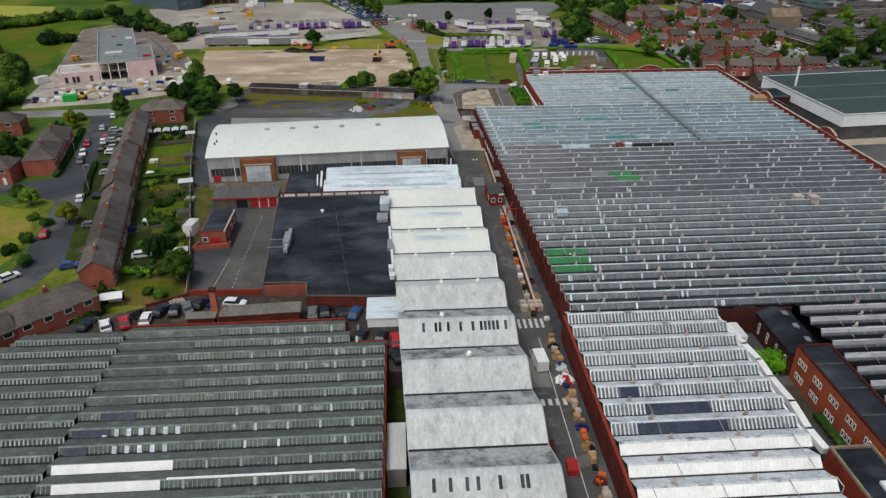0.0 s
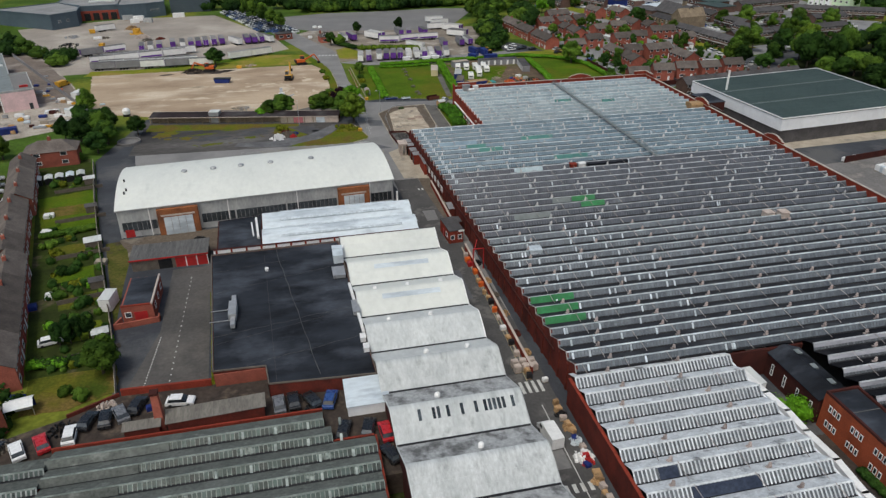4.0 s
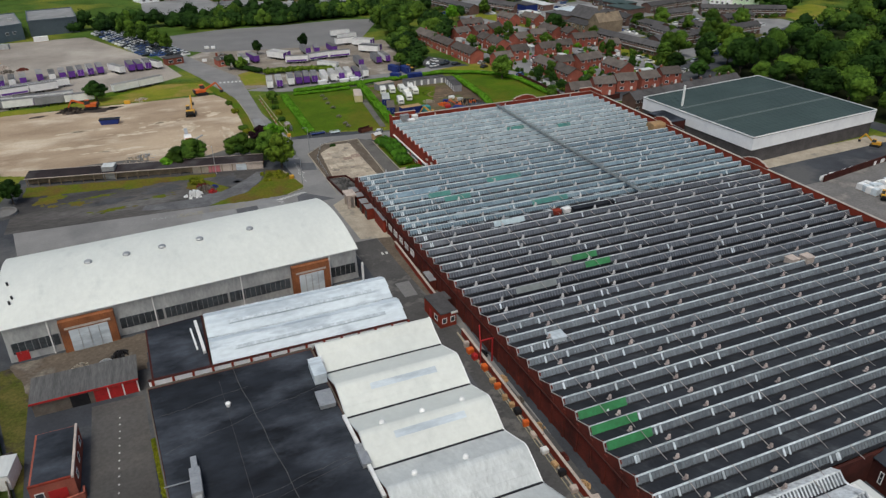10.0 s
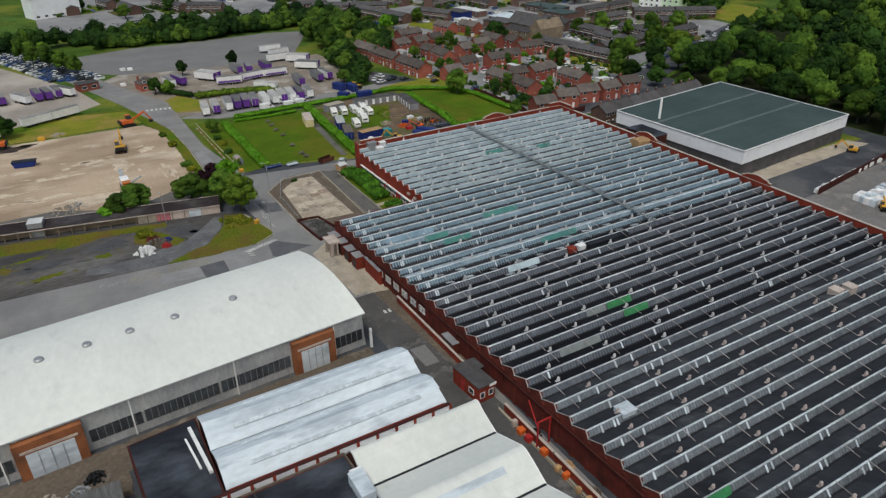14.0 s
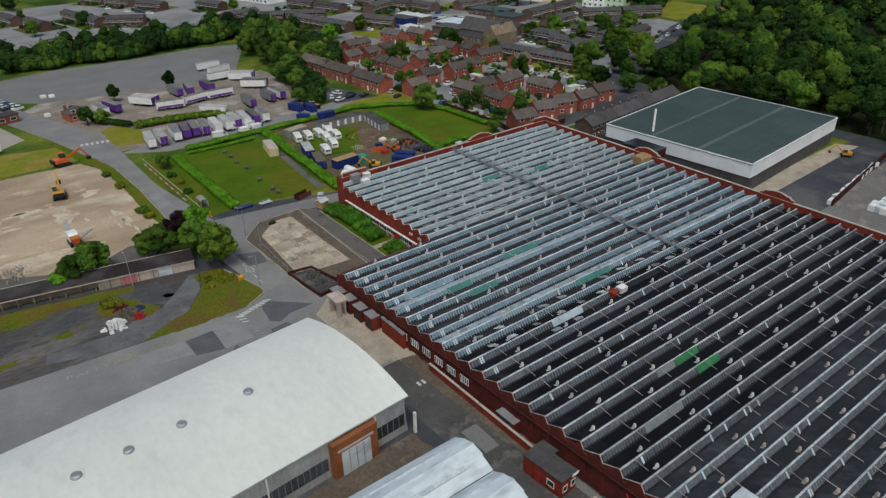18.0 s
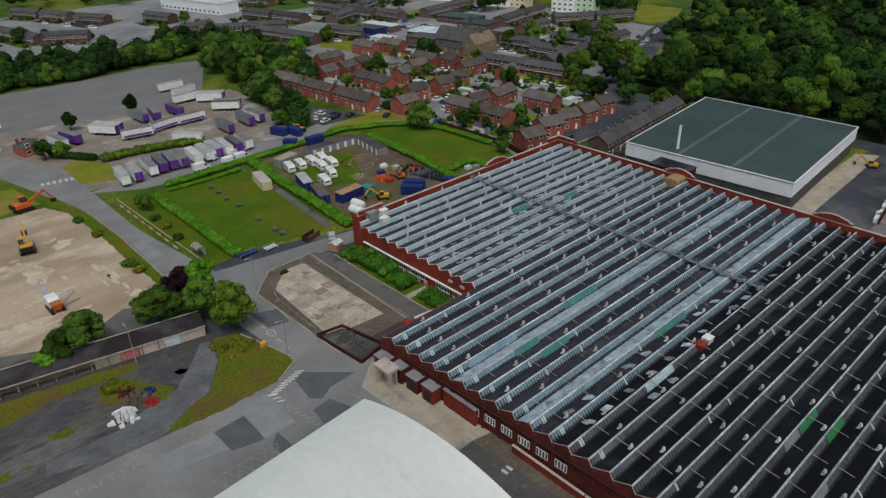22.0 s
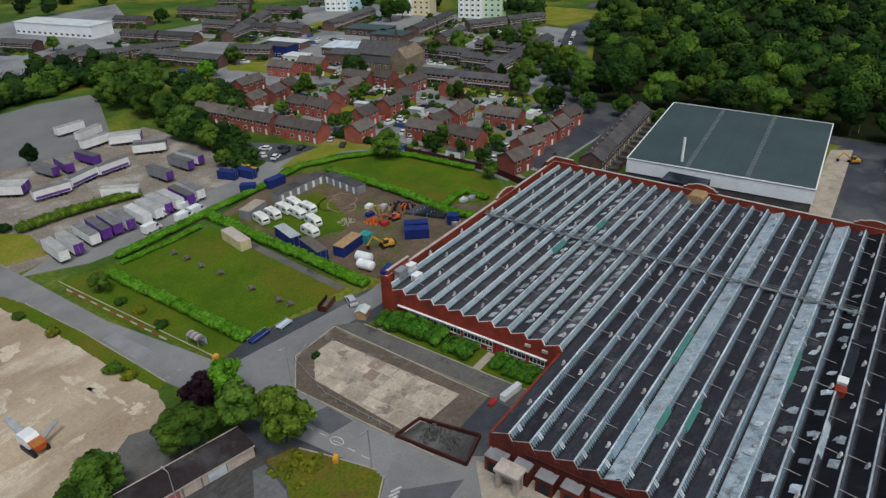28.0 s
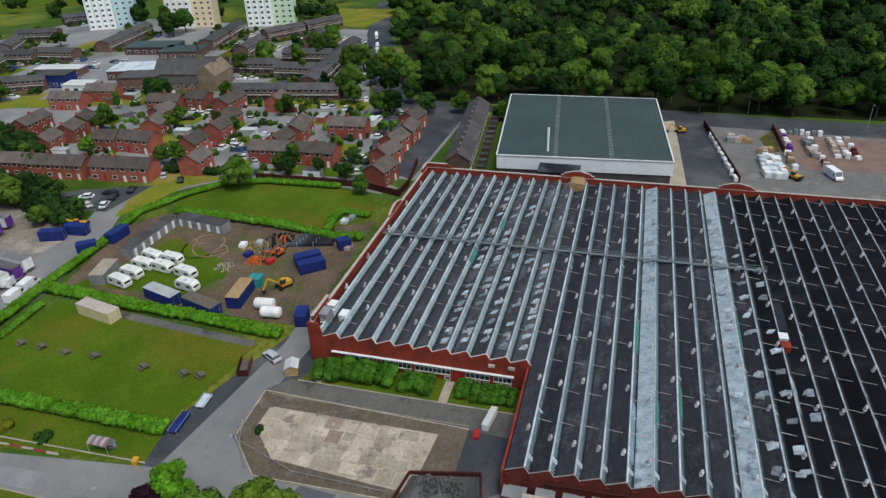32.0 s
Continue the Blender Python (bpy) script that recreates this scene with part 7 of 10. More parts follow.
pile("heap of white sacks", WHITE, 26, 91.5, 1.5, 1.3, 11)

# ---- factory: parapets, walkway, sheets and roof gear ----
def curved_gable(c, w, top, along):
    """A shaped brick gable on the parapet, with a pale coping that follows its curve."""
    k = ((-0.5, 0.0), (-0.5, 0.3), (-0.42, 0.34), (-0.38, 0.62), (-0.27, 0.72), (-0.14, 0.94), (0, 1.0), (0.14, 0.94), (0.27, 0.72), (0.38, 0.62), (0.42, 0.34), (0.5, 0.3), (0.5, 0.0))
    prof = [(c + w * u, 7.76 + (top - 7.76) * v) for u, v in k]
    edge = (NY if along == "y" else EX) - 0.46
    p = part("raised_parapet", Shape().side(prof, edge, edge + 0.44, along), BRICK, factory)
    s = Shape()
    for (ua, za), (ub, zb) in zip(prof[1:], prof[2:-1]):
        pa, pb = ((ua, edge + 0.22, za + 0.05), (ub, edge + 0.22, zb + 0.05)) if along == "y" else ((edge + 0.22, ua, za + 0.05), (edge + 0.22, ub, zb + 0.05))
        s.beam(pa, pb, 0.56, 0.12)
    part("coping", s, COPING, p)


curved_gable(98.6, 9.0, 9.3, "y")
curved_gable(229.6, 8.6, 9.5, "x")
curved_gable(190.5, 8.6, 9.3, "x")
for x0, x1, z in ((50.4, 57.5, 8.8), (121.4, 125.9, 8.9)):
    p = part("raised_parapet", Shape().box(x0, x1, NY - 0.46, NY - 0.02, 7.76, z), BRICK, factory)
    part("coping", Shape().box(x0 - 0.1, x1 + 0.1, NY - 0.54, NY + 0.06, z, z + 0.14), COPING, p)
p = part("raised_parapet", Shape().side([(263.4, 7.76), (263.4, 8.1), (264.2, 8.3), (265.0, 8.85), (270.95, 8.85), (270.95, 7.76)], EX - 0.46, EX - 0.02), BRICK, factory)
part("coping", Shape().box(EX - 0.54, EX + 0.06, 264.9, 270.95, 8.86, 9.0), COPING, p)
part("roof_tank", Shape().side([(227.4, 6.0), (231.2, 6.0), (231.2, 7.9), (230.6, 8.3), (228.0, 8.3), (227.4, 7.9)], 121.0, 125.5), PALLET, factory, "tan boarded tank housing")
walkway = part("roof_walkway", Shape().box(87.1, 87.9, 188, 270, 7.05, 7.12), STONEGREY, factory, "grey steel roof walkway")
for x in (87.1, 87.9):
    part("handrail", Shape().beam((x, 188, 7.9), (x, 270, 7.9), 0.06), STONEGREY, walkway)
    part("mid_rail", Shape().beam((x, 188, 7.5), (x, 270, 7.5), 0.05), STONEGREY, walkway)
for i in range(24):
    for x in (87.1, 87.9):
        part("rail_post", Shape().beam((x, 189 + 3.5 * i, 6.4), (x, 189 + 3.5 * i, 7.9), 0.06), STONEGREY, walkway)


def sheet(x0, x1, yr, m, label, up=0.05):
    """A flat sheet laid over the glazed face of a roof row."""
    s = Shape().side([(yr - RUN - up, ZV + 0.02), (yr - RUN - up - 0.04, ZV + 0.06), (yr - up - 0.12, ZR + 0.02), (yr - up - 0.02, ZR - 0.02)], x0, x1)
    part("covering_sheet", s, m, factory, label)


def nearest(y):
    return min(NORTH_ROWS + MAIN_ROWS, key=lambda r: abs(r - y))


for x0, x1, y, m, w in ((29, 37.5, 124.4, GREENSHEET, "bright green"), (29, 37, 121, GREENSHEET, "bright green"), (29.3, 37, 117.4, GREENSHEET, "bright green"), (54, 60, 168.5, GREENSHEET, "bright green"),
                        (55, 61, 165, GREENSHEET, "bright green"), (38, 44, 208, TEALSHEET, "teal"), (41, 48, 204.5, TEALSHEET, "teal"), (30, 42, 214.5, PANEB, "blue"), (56, 66, 211.5, TEALSHEET, "teal"),
                        (60, 70, 197, TEALSHEET, "teal"), (49, 53.6, 168.5, STONEGREY, "pale grey"), (37, 46, 161.5, STONEGREY, "pale grey"), (46, 54, 190, PANEN, "pale blue"), (80, 86, 249, TEALSHEET, "teal"), (96, 101, 246, TEALSHEET, "teal")):
    sheet(x0, x1, nearest(y), m, "%s corrugated covering sheet" % w)

plates = random.Random(31)
PLATES = []
TORN = mat("torn_white_sheeting", (0.48, 0.52, 0.54), (0.22, 0.25, 0.27), 0.7, 0.8, 3.0, 0.35, rand=0.5)
for k in range(5):
    s = Shape()
    for q in range(2):
        ox, oy, a = plates.uniform(-0.35, 0.35), 1.25 + plates.uniform(-0.3, 0.4), plates.uniform(-0.3, 0.3)
        w, d = plates.uniform(0.6, 1.0) * (1 - 0.35 * q), plates.uniform(0.5, 0.8)
        ring = [(ox + c * math.cos(a) - e * math.sin(a), oy + c * math.sin(a) + e * math.cos(a)) for c, e in ((-w, -d), (w * plates.uniform(0.7, 1.1), -d), (w, d * plates.uniform(0.5, 1)), (-w * 0.8, d))]
        lift = [0.1 + 0.06 * q + plates.uniform(0, 0.12) for _ in ring]
        s.add([(x, y, 0.06 - 0.395 * (y - 0.5)) for x, y in ring] + [(x, y, h + 0.02 - 0.395 * (y - 0.5)) for (x, y), h in zip(ring, lift)],
              [(4, 5, 6, 7)] + [(n, (n + 1) % 4, 4 + (n + 1) % 4, 4 + n) for n in range(4)])
    PLATES.append(mesh_of("roof_patch", s, TORN))
for rows, x0, x1, gap, odds in ((NORTH_ROWS[7:12], 51, 84, 3.0, 0.75), (NORTH_ROWS[5:10], 80, 120, 4.2, 0.65), (MAIN_ROWS[9:10], 30, 110, 6.2, 0.5), (MAIN_ROWS[10:12], 28, 96, 5.4, 0.85), (MAIN_ROWS[12:13], 28, 60, 6.0, 0.7)):
    for k, yr in enumerate(rows):
        x = x0 + plates.uniform(0, gap)
        while x < x1:
            if plates.random() < odds:
                o = part("roof_patch", plates.choice(PLATES), None, factory)
                o.matrix_basis = Matrix.LocRotScale((x, yr, ZR - 0.14), None, (plates.uniform(0.7, 1.3), 0.95, 1))
            x += gap * plates.uniform(0.85, 1.15)
for i, yr in enumerate(MAIN_ROWS):
    s = Shape()
    for _ in range(2 if i < 20 else 5):
        a = plates.uniform(30, 60 if i > 20 else 120)
        s.side([(yr - RUN - 0.06, ZV + 0.1), (yr - RUN - 0.1, ZV + 0.12), (yr - 0.2, ZR - 0.2), (yr - 0.16, ZR - 0.22)], a - 0.17, a + 0.17)
    tagged(part("pale_panes", s, PANEL, factory), kind="stuff")
for x, y, w, d, h, m, n in ((61.8, 187.2, 1.7, 1.5, 0.9, BRICK, "small red brick roof box"), (64.4, 187.3, 1.7, 1.4, 0.9, WHITE, "white roof box"), (67, 187.0, 11.5, 1.5, 0.7, BITUMEN, "long black roof box"),
                            (97, 146, 2.0, 2.0, 1.4, COPING, "rounded beige roof hood"), (93.5, 146.6, 2.0, 2.0, 1.4, COPING, "rounded beige roof hood"), (35, 142.6, 2.6, 2.2, 0.9, PANEL, "pale metal roof box"),
                            (52, 268.6, 2.6, 1.6, 2.2, STEEL, "metal extractor unit"), (56, 268.8, 1.8, 1.4, 1.6, WHITE, "white ventilation unit"), (53.5, 265.5, 2.0, 1.4, 1.4, WHITE, "white ventilation unit")):
    part("roof_box", Shape().prism([(x, y), (x + w, y), (x + w, y + d), (x, y + d)], 5.6, 6.0 + h).prism([(x - 0.1, y - 0.1), (x + w + 0.1, y - 0.1), (x + w + 0.1, y + d + 0.1), (x - 0.1, y + d + 0.1)], 6.0 + h, 6.1 + h), m, factory, n)

# west front: piers, windows, pipe and lean-tos
for i, yr in enumerate(MAIN_ROWS):
    part("pier", Shape().box(wx(yr + 2.4) - 0.22, wx(yr + 2.4) + 0.02, yr + 2.1, yr + 2.7, 0, 5.4), OLDBRICK, factory)
    if 5 < i < 12:
        for k in (0.05, 0.62, 1.19, 1.76):
            add_window(factory, wx(yr + k) - 0.02, yr + k, 1.7, 0.52, 1.5, -90)
    if i < 13:
        for k in (2.3, 2.75):
            part("pale_pane", Shape().side([(yr - RUN - 0.06, ZV + 0.1), (yr - RUN - 0.1, ZV + 0.12), (yr - 0.2, ZR - 0.2), (yr - 0.16, ZR - 0.22)], wx(yr) + k, wx(yr) + k + 0.3), PANEL, factory)
part("pipe", Shape().beam((wx(112) - 0.35, 112, 4.6), (wx(224) - 0.35, 224, 4.6), 0.22), DARKBRICK, factory, "rust-red pipe along the brick front")
for y0, y1, d, h, m in ((226.6, 229.8, 2.2, 3.0, BRICK), (222.6, 225.2, 2.0, 3.2, OLDBRICK), (218.6, 221.4, 2.0, 3.0, OLDBRICK), (214.6, 217.4, 2.0, 3.1, BRICK), (206, 213.5, 0.7, 3.4, BRICK), (176, 180, 1.4, 2.6, OLDBRICK)):
    x = wx((y0 + y1) / 2)
    p = part("lean_to", Shape().box(x - d, x - 0.05, y0, y1, 0, h), m, factory)
    part("flat_roof", Shape().box(x - d - 0.15, x - 0.06, y0 - 0.1, y1 + 0.1, h, h + 0.12), GREY, p)
    if d > 1:
        part("dark_doorway", Shape().box(x - d - 0.02, x - d + 0.1, y0 + 0.5, y1 - 0.5, 0, 2.2), IRON, p)

# office front at the step
front = factory
part("canopy_strip", Shape().box(STEPX - 0.5, STEPX - 0.01, 232.6, 266.6, 2.95, 3.12), WHITE, front, "white canopy strip over the windows")


def window_band(y0, y1, z0, z1, n):
    """A long white-framed window of n lights with a transom, on the front that looks along -x."""
    x = STEPX
    s = Shape().box(x - 0.1, x - 0.01, y0, y1, z0, z0 + 0.1).box(x - 0.1, x - 0.01, y0, y1, z1 - 0.1, z1)
    for i in range(n + 1):
        y = y0 + (y1 - y0 - 0.09) * i / n
        s.box(x - 0.1, x - 0.012, y, y + 0.09, z0 + 0.1, z1 - 0.1)
    s.box(x - 0.085, x - 0.014, y0 + 0.09, y1 - 0.09, z0 + 0.62 * (z1 - z0), z0 + 0.62 * (z1 - z0) + 0.07)
    w = part("window", s, WHITE, front)
    part("pane", Shape().box(x - 0.05, x - 0.02, y0 + 0.05, y1 - 0.05, z0 + 0.05, z1 - 0.05), GLASS, w)
    part("sill", Shape().box(x - 0.2, x - 0.01, y0 - 0.05, y1 + 0.05, z0 - 0.1, z0 - 0.01), COPING, w)


for y0, y1, n in ((258.6, 264.0, 6), (251.3, 257.9, 8), (244.0, 250.6, 8), (236.9, 241.3, 5), (233.0, 236.2, 4)):
    window_band(y0, y1, 1.35, 2.9, n)
    for y in (y0 + 0.6, (y0 + y1) / 2, y1 - 0.7):
        add_window(front, STEPX - 0.02, y, 0.2, 1.1, 0.7, -90)
part("entrance_door", Shape().box(STEPX - 0.08, STEPX - 0.01, 241.9, 243.4, 0.2, 2.9), RED, front, "red entrance door")
for y in (265.2, 258.05, 250.75, 243.55, 241.45, 236.4):
    part("red_post", Shape().box(STEPX - 0.3, STEPX - 0.02, y, y + 0.3, 0, 2.94), RED, front)
for y in (236, 232.5):
    part("air_unit", Shape().box(STEPX - 0.4, STEPX - 0.02, y, y + 1.1, 4.6, 5.1), COPING, front)
part("entrance_path", Shape().box(42.6, STEPX - 0.35, 243.2, 244.8, 0.12, 0.17), CONCRETE, front)

# sump, kerbs, kiosk and gate pieces
sump = thing("brick_pit", "low red brick pit walls around rubble", "wall", kind="structure")
for a, b in (((20.5, 245.5), (25.9, 244.6)), ((25.9, 244.6), (28.1, 234)), ((28.1, 234), (21.7, 232.5)), ((21.7, 232.5), (20.5, 245.5))):
    part("wall", Shape().beam((*a, 0.4), (*b, 0.4), 0.3, 0.8), DARKBRICK, sump)
part("rubble_floor", Shape().prism([(20.8, 245.0), (22.0, 233.0), (27.6, 234.4), (25.6, 244.2)], 0.1, 0.3), GRAVEL, sump)
kiosk = thing("concrete_portal", "pale stained concrete portal beside the brick front", "gate", at(20.6, 223.0, 0))
for y in (0, 3.0):
    part("leg", Shape().box(0, 0.8, y, y + 0.7, 0, 3.4), COPING, kiosk)
part("top_slab", Shape().box(-0.3, 2.4, -0.2, 3.9, 3.4, 3.9), COPING, kiosk)
part("back_wall", Shape().box(1.6, 1.9, 0, 3.7, 0, 3.4), COPING, kiosk)
patch("yard_paving", "pale broken concrete apron", "yard", [(18.6, 205), (26.6, 203), (26.6, 214), (23.5, 232), (17.5, 227)], 0.07, CONCRETE)
patch("pavement", "muddy kerbed strip below the brick front", "pavement", [(24.6, 168), (26.8, 168), (26.8, 203), (22.5, 204), (23, 190)], 0.08, BROWN)
patch("road", "dark worn asphalt of the works road", "road", [(16.9, 166), (24.7, 166), (23.2, 190), (22.4, 204), (15.4, 204)], 0.049, WORKROAD)

# low wall and crates along the works road
wallr = thing("boundary_wall", "low red brick wall beside the works road", "wall", kind="structure")
for y0, y1 in ((112, 128), (128.2, 146), (146.2, 159), (170, 184), (184.2, 198)):
    p = part("wall_panel", Shape().box(24.9, 25.2, y0, y1, 0, 1.5), BRICK, wallr)
    part("coping", Shape().box(24.82, 25.28, y0, y1, 1.5, 1.6), COPING, p)
gan = thing("pipe_gantry", "red steel pipe gantry over the footway", "gantry", at(0, 0))
for x in (24.4, 26.7):
    part("post", Shape().beam((x, 149.5, 0), (x, 149.5, 5.2), 0.22), RED, gan)
part("cross_beam", Shape().beam((24.3, 149.5, 5.1), (26.9, 149.5, 5.1), 0.2), RED, gan)
part("brace", Shape().beam((24.4, 149.5, 3.9), (26.7, 155, 4.4), 0.15), RED, gan)
hut = thing("gate_hut", "red brick gate hut with a dark flat roof", "hut", at(22.1, 162.5, 4.5))
part("wall", Shape().box(0, 3.4, 0, 7.3, 0, 3.2), BRICK, hut)
part("flat_roof", Shape().box(-0.08, 3.5, -0.1, 7.45, 3.2, 3.4), SLATE, hut)
part("canopy", Shape().box(3.52, 4.6, 4.4, 7.5, 3.1, 3.25), SLATE, hut)
part("fascia", Shape().box(2.2, 3.6, -0.2, -0.1, 2.9, 3.35), WHITE, hut)
add_window(hut, 0.8, 0, 1.0, 1.0, 1.2)
add_window(hut, 2.6, 0, 1.0, 1.0, 1.2)
add_window(hut, 0, 2, 1.0, 1.4, 1.2, -90)
part("door", Shape().box(-0.05, 0.02, 4, 5, 0, 2.1), RED, hut)


def crate(x, y, w, d, h, m, label, name="crate"):
    ob = thing(name, label, "crate", at(x, y, rc.uniform(-14, 14)))
    n = max(2, int(h / 0.35))
    part("load", Shape().prism([(-w / 2, -d / 2 + 0.06), (-w / 2 + 0.06, -d / 2), (w / 2 - 0.06, -d / 2), (w / 2, -d / 2 + 0.06), (w / 2, d / 2 - 0.06), (w / 2 - 0.06, d / 2), (-w / 2 + 0.06, d / 2), (-w / 2, d / 2 - 0.06)], 0.15, h).box(-w / 2 + 0.12, w / 2 - 0.2, -d / 2 + 0.1, d / 2 - 0.14, h, h + 0.12), m, ob)
    part("pallet", Shape().box(-w / 2, w / 2, -d * 0.48, -d * 0.36, 0, 0.15).box(-w / 2, w / 2, -d * 0.06, d * 0.06, 0, 0.15).box(-w / 2, w / 2, d * 0.36, d * 0.48, 0, 0.15), PALLET, ob)
    return ob


STACKS = (PALLET, PALLET, PALLET, PALLET, COPING, COPING, RED, IRON, WHITE, BLUE, ORANGE)
names = {"raw_pallet_wood": "raw wooden crates", "coping_stone": "beige boxed goods", "red_paint": "red bins", "blue_container_paint": "blue crates", "white_paint": "white wrapped goods", "dark_iron": "dark metal scrap",
         "teal_tarpaulin": "teal bins", "machine_orange": "orange crates"}
y = 62.0
while y < 156:
    if not 104 < y < 109:
        m = rc.choice(STACKS)
        crate(rc.uniform(24.1, 24.5) if y > 110 else rc.uniform(25.9, 26.7), y, rc.uniform(0.7, 1.2), rc.uniform(0.7, 1.2), rc.uniform(0.5, 1.2), m, "stack of %s beside the works road" % names[m.name])
    y += rc.uniform(0.9, 2.1) if y < 112 else rc.uniform(1.6, 3.8)
for i in range(3):
    crate(22.8 + 1.5 * i, 113.2, 1.2, 1.1, 1.3, COPING, "stack of beige boxed goods on pallets")
    crate(22.8 + 1.5 * i, 114.8, 1.2, 1.1, 1.2, COPING, "stack of beige boxed goods on pallets")
crate(22.8, 71.5, 1.6, 2.4, 1.2, RED, "large bright red covered bin on the road")
crate(20.4, 75.5, 1.2, 2.2, 1.2, OLDBRICK, "rusty crates beside the bay wall")

# ---- vaulted bays and flat roof: details ----
dome = Shape().tube(0, 0, [(-0.3, 0.45), (0.25, 0.45), (0.5, 0.36), (0.62, 0.12)], 10)
DOME = mesh_of("roof_vent", dome, WHITE)
for x, y, z in ((1, 133.4, 7.9), (7.2, 133.4, 7.9), (13.6, 133.4, 7.9), (2, 122.6, 7.8), (9.4, 122.6, 7.8), (6.5, 112, 7.8), (13.4, 112, 7.8), (6, 101, 7.8), (9.6, 89.5, 7.8)):
    o = part("roof_vent", DOME, None, vaults)
    o.location = (x, y, z)
for i in range(len(BAYS) - 1):
    yn, ys = BAYS[i], BAYS[i + 1]
    prof = bay_profile(yn, ys, 5.8, 2.5)
    s = Shape()
    for (ya, za), (yb, zb) in zip(prof, prof[1:]):
        s.beam((edge_x(ya)[0], ya, za), (edge_x(yb)[0], yb, zb), 0.14, 0.14)
    part("verge_trim", s, STAINED, vaults)
    (y6, z6), (y7, z7) = prof[6], prof[7]
    y, zz = (y6 + y7) / 2, (z6 + z7) / 2
    sl = (z7 - z6) / (y6 - y7)
    if i in (1, 2):
        part("translucent_strip", Shape().add([(2, y - 0.5, zz + 0.06 + 0.5 * sl), (13, y - 0.5, zz + 0.06 + 0.5 * sl), (13, y + 0.5, zz + 0.06 - 0.5 * sl), (2, y + 0.5, zz + 0.06 - 0.5 * sl)], [(0, 1, 2, 3)]), PALEBLUE, vaults)
    if i in (5, 8):
        for n in range(24):
            if rc.random() < (0.55 if i == 5 else 0.3):
                x = 1.0 + 0.7 * n
                part("dark_roof_light", Shape().side([(y - 0.75, zz + 0.8 * sl + 0.02), (y - 0.75, zz + 0.8 * sl + 0.1), (y + 0.75, zz - 0.8 * sl + 0.12), (y + 0.75, zz - 0.8 * sl + 0.02)], x, x + 0.45), GLASS, vaults)
ac = thing("roof_ac_unit", "grey air conditioning plant on the black roof", "air conditioner", at(0, 0, 0, 6.28))
part("casing", Shape().box(-25.6, -24.2, 130.5, 135.2, 0.3, 1.7), STEEL, ac)
part("duct", Shape().box(-25.3, -24.5, 135.2, 138, 0.3, 1.1), STEEL, ac)
part("duct", Shape().box(-25.2, -24.4, 128, 130.5, 0.3, 1.1), STEEL, ac)
for y in (128.4, 132, 137):
    part("leg", Shape().box(-25.2, -24.6, y, y + 0.2, 0, 0.3), IRON, ac)
for y in (131, 134.6):
    part("pipe", Shape().beam((-29, y, 0.12), (-25.6, y - 0.3, 0.35), 0.12), STEEL, ac)
for x, y, w, d, h, m, lab in ((-5.6, 147.5, 2.0, 4.6, 1.9, PALEBLUE, "pale blue roof ventilation plant"), (-6.2, 141.4, 2.4, 3.6, 0.8, STEEL, "flat galvanised roof duct"), (-5.0, 151.5, 1.8, 1.6, 1.2, WHITE, "small white roof unit"),
                              (-3.7, 127.5, 1.2, 4.0, 0.9, STEEL, "galvanised roof duct"), (-3.4, 119, 0.9, 1.4, 1.0, WHITE, "small white roof unit"), (-3.2, 116, 0.9, 1.4, 1.0, WHITE, "small white roof unit")):
    o = thing("roof_unit", lab + " beside the bays", "air conditioner", at(x, y, 0, 6.28))
    part("casing", Shape().box(0, w, 0, d, 0.15, h), m, o)
    part("lid", Shape().box(-0.05, w + 0.05, -0.05, d + 0.05, h, h + 0.08), m, o)
    for yy in (0.2, d - 0.4):
        part("foot", Shape().box(0.1, w - 0.1, yy, yy + 0.2, 0, 0.15), IRON, o)
o = part("long_duct", Shape().beam((-3.4, 138.5, 6.7), (-2.6, 121.5, 6.7), 0.5, 0.45), WHITE, flat, "white duct along the bays")
part("roof_vent", Shape().tube(-19, 148, [(6.2, 0.3), (6.7, 0.3), (6.8, 0.45), (7.0, 0.3)], 8), WHITE, flat)
part("roof_joint", Shape().beam((-19.6, 155, 6.29), (-17.5, 112, 6.285), 0.05, 0.02), SLATE, flat)
part("roof_joint", Shape().beam((-27.8, 124, 6.29), (-4, 130, 6.285), 0.04, 0.02), SLATE, flat)
part("orange_wall", Shape().box(-27.3, -19.3, 115.85, 116.05, 3.8, 6.1), HOUSEBRICK, flat, "orange brick end wall")
par = part("rear_parapet", Shape().box(-30, 14, 158.15, 158.45, 5.3, 6.9), WHITEWALL, flat, "pale parapet with brick piers")
for i in range(15):
    part("brick_pier", Shape().box(-29.6 + 3.1 * i, -29.2 + 3.1 * i, 157.95, 158.14, 5.3, 7.0), BRICK, par)
part("coping", Shape().box(-30, 14, 158.0, 158.6, 6.9, 7.0), DARKBRICK, par)
part("duct", Shape().beam((-21.6, 175, 5.7), (-20.9, 164.5, 5.7), 0.5, 0.5), WHITE, annex, "white roof duct")
part("duct", Shape().beam((-22.6, 173, 5.6), (-22.0, 166, 5.6), 0.3, 0.3), WHITE, annex)
for k in (0, 1):
    for d in (1.6, 5.6):
        part("roof_light_strip", Shape().side([(160.3 + 8.4 * k + d, 6.72), (160.3 + 8.4 * k + d + 0.6, 7.0), (160.3 + 8.4 * k + d + 0.6, 7.05), (160.3 + 8.4 * k + d, 6.78)], -16, 11), PANEL, twin)

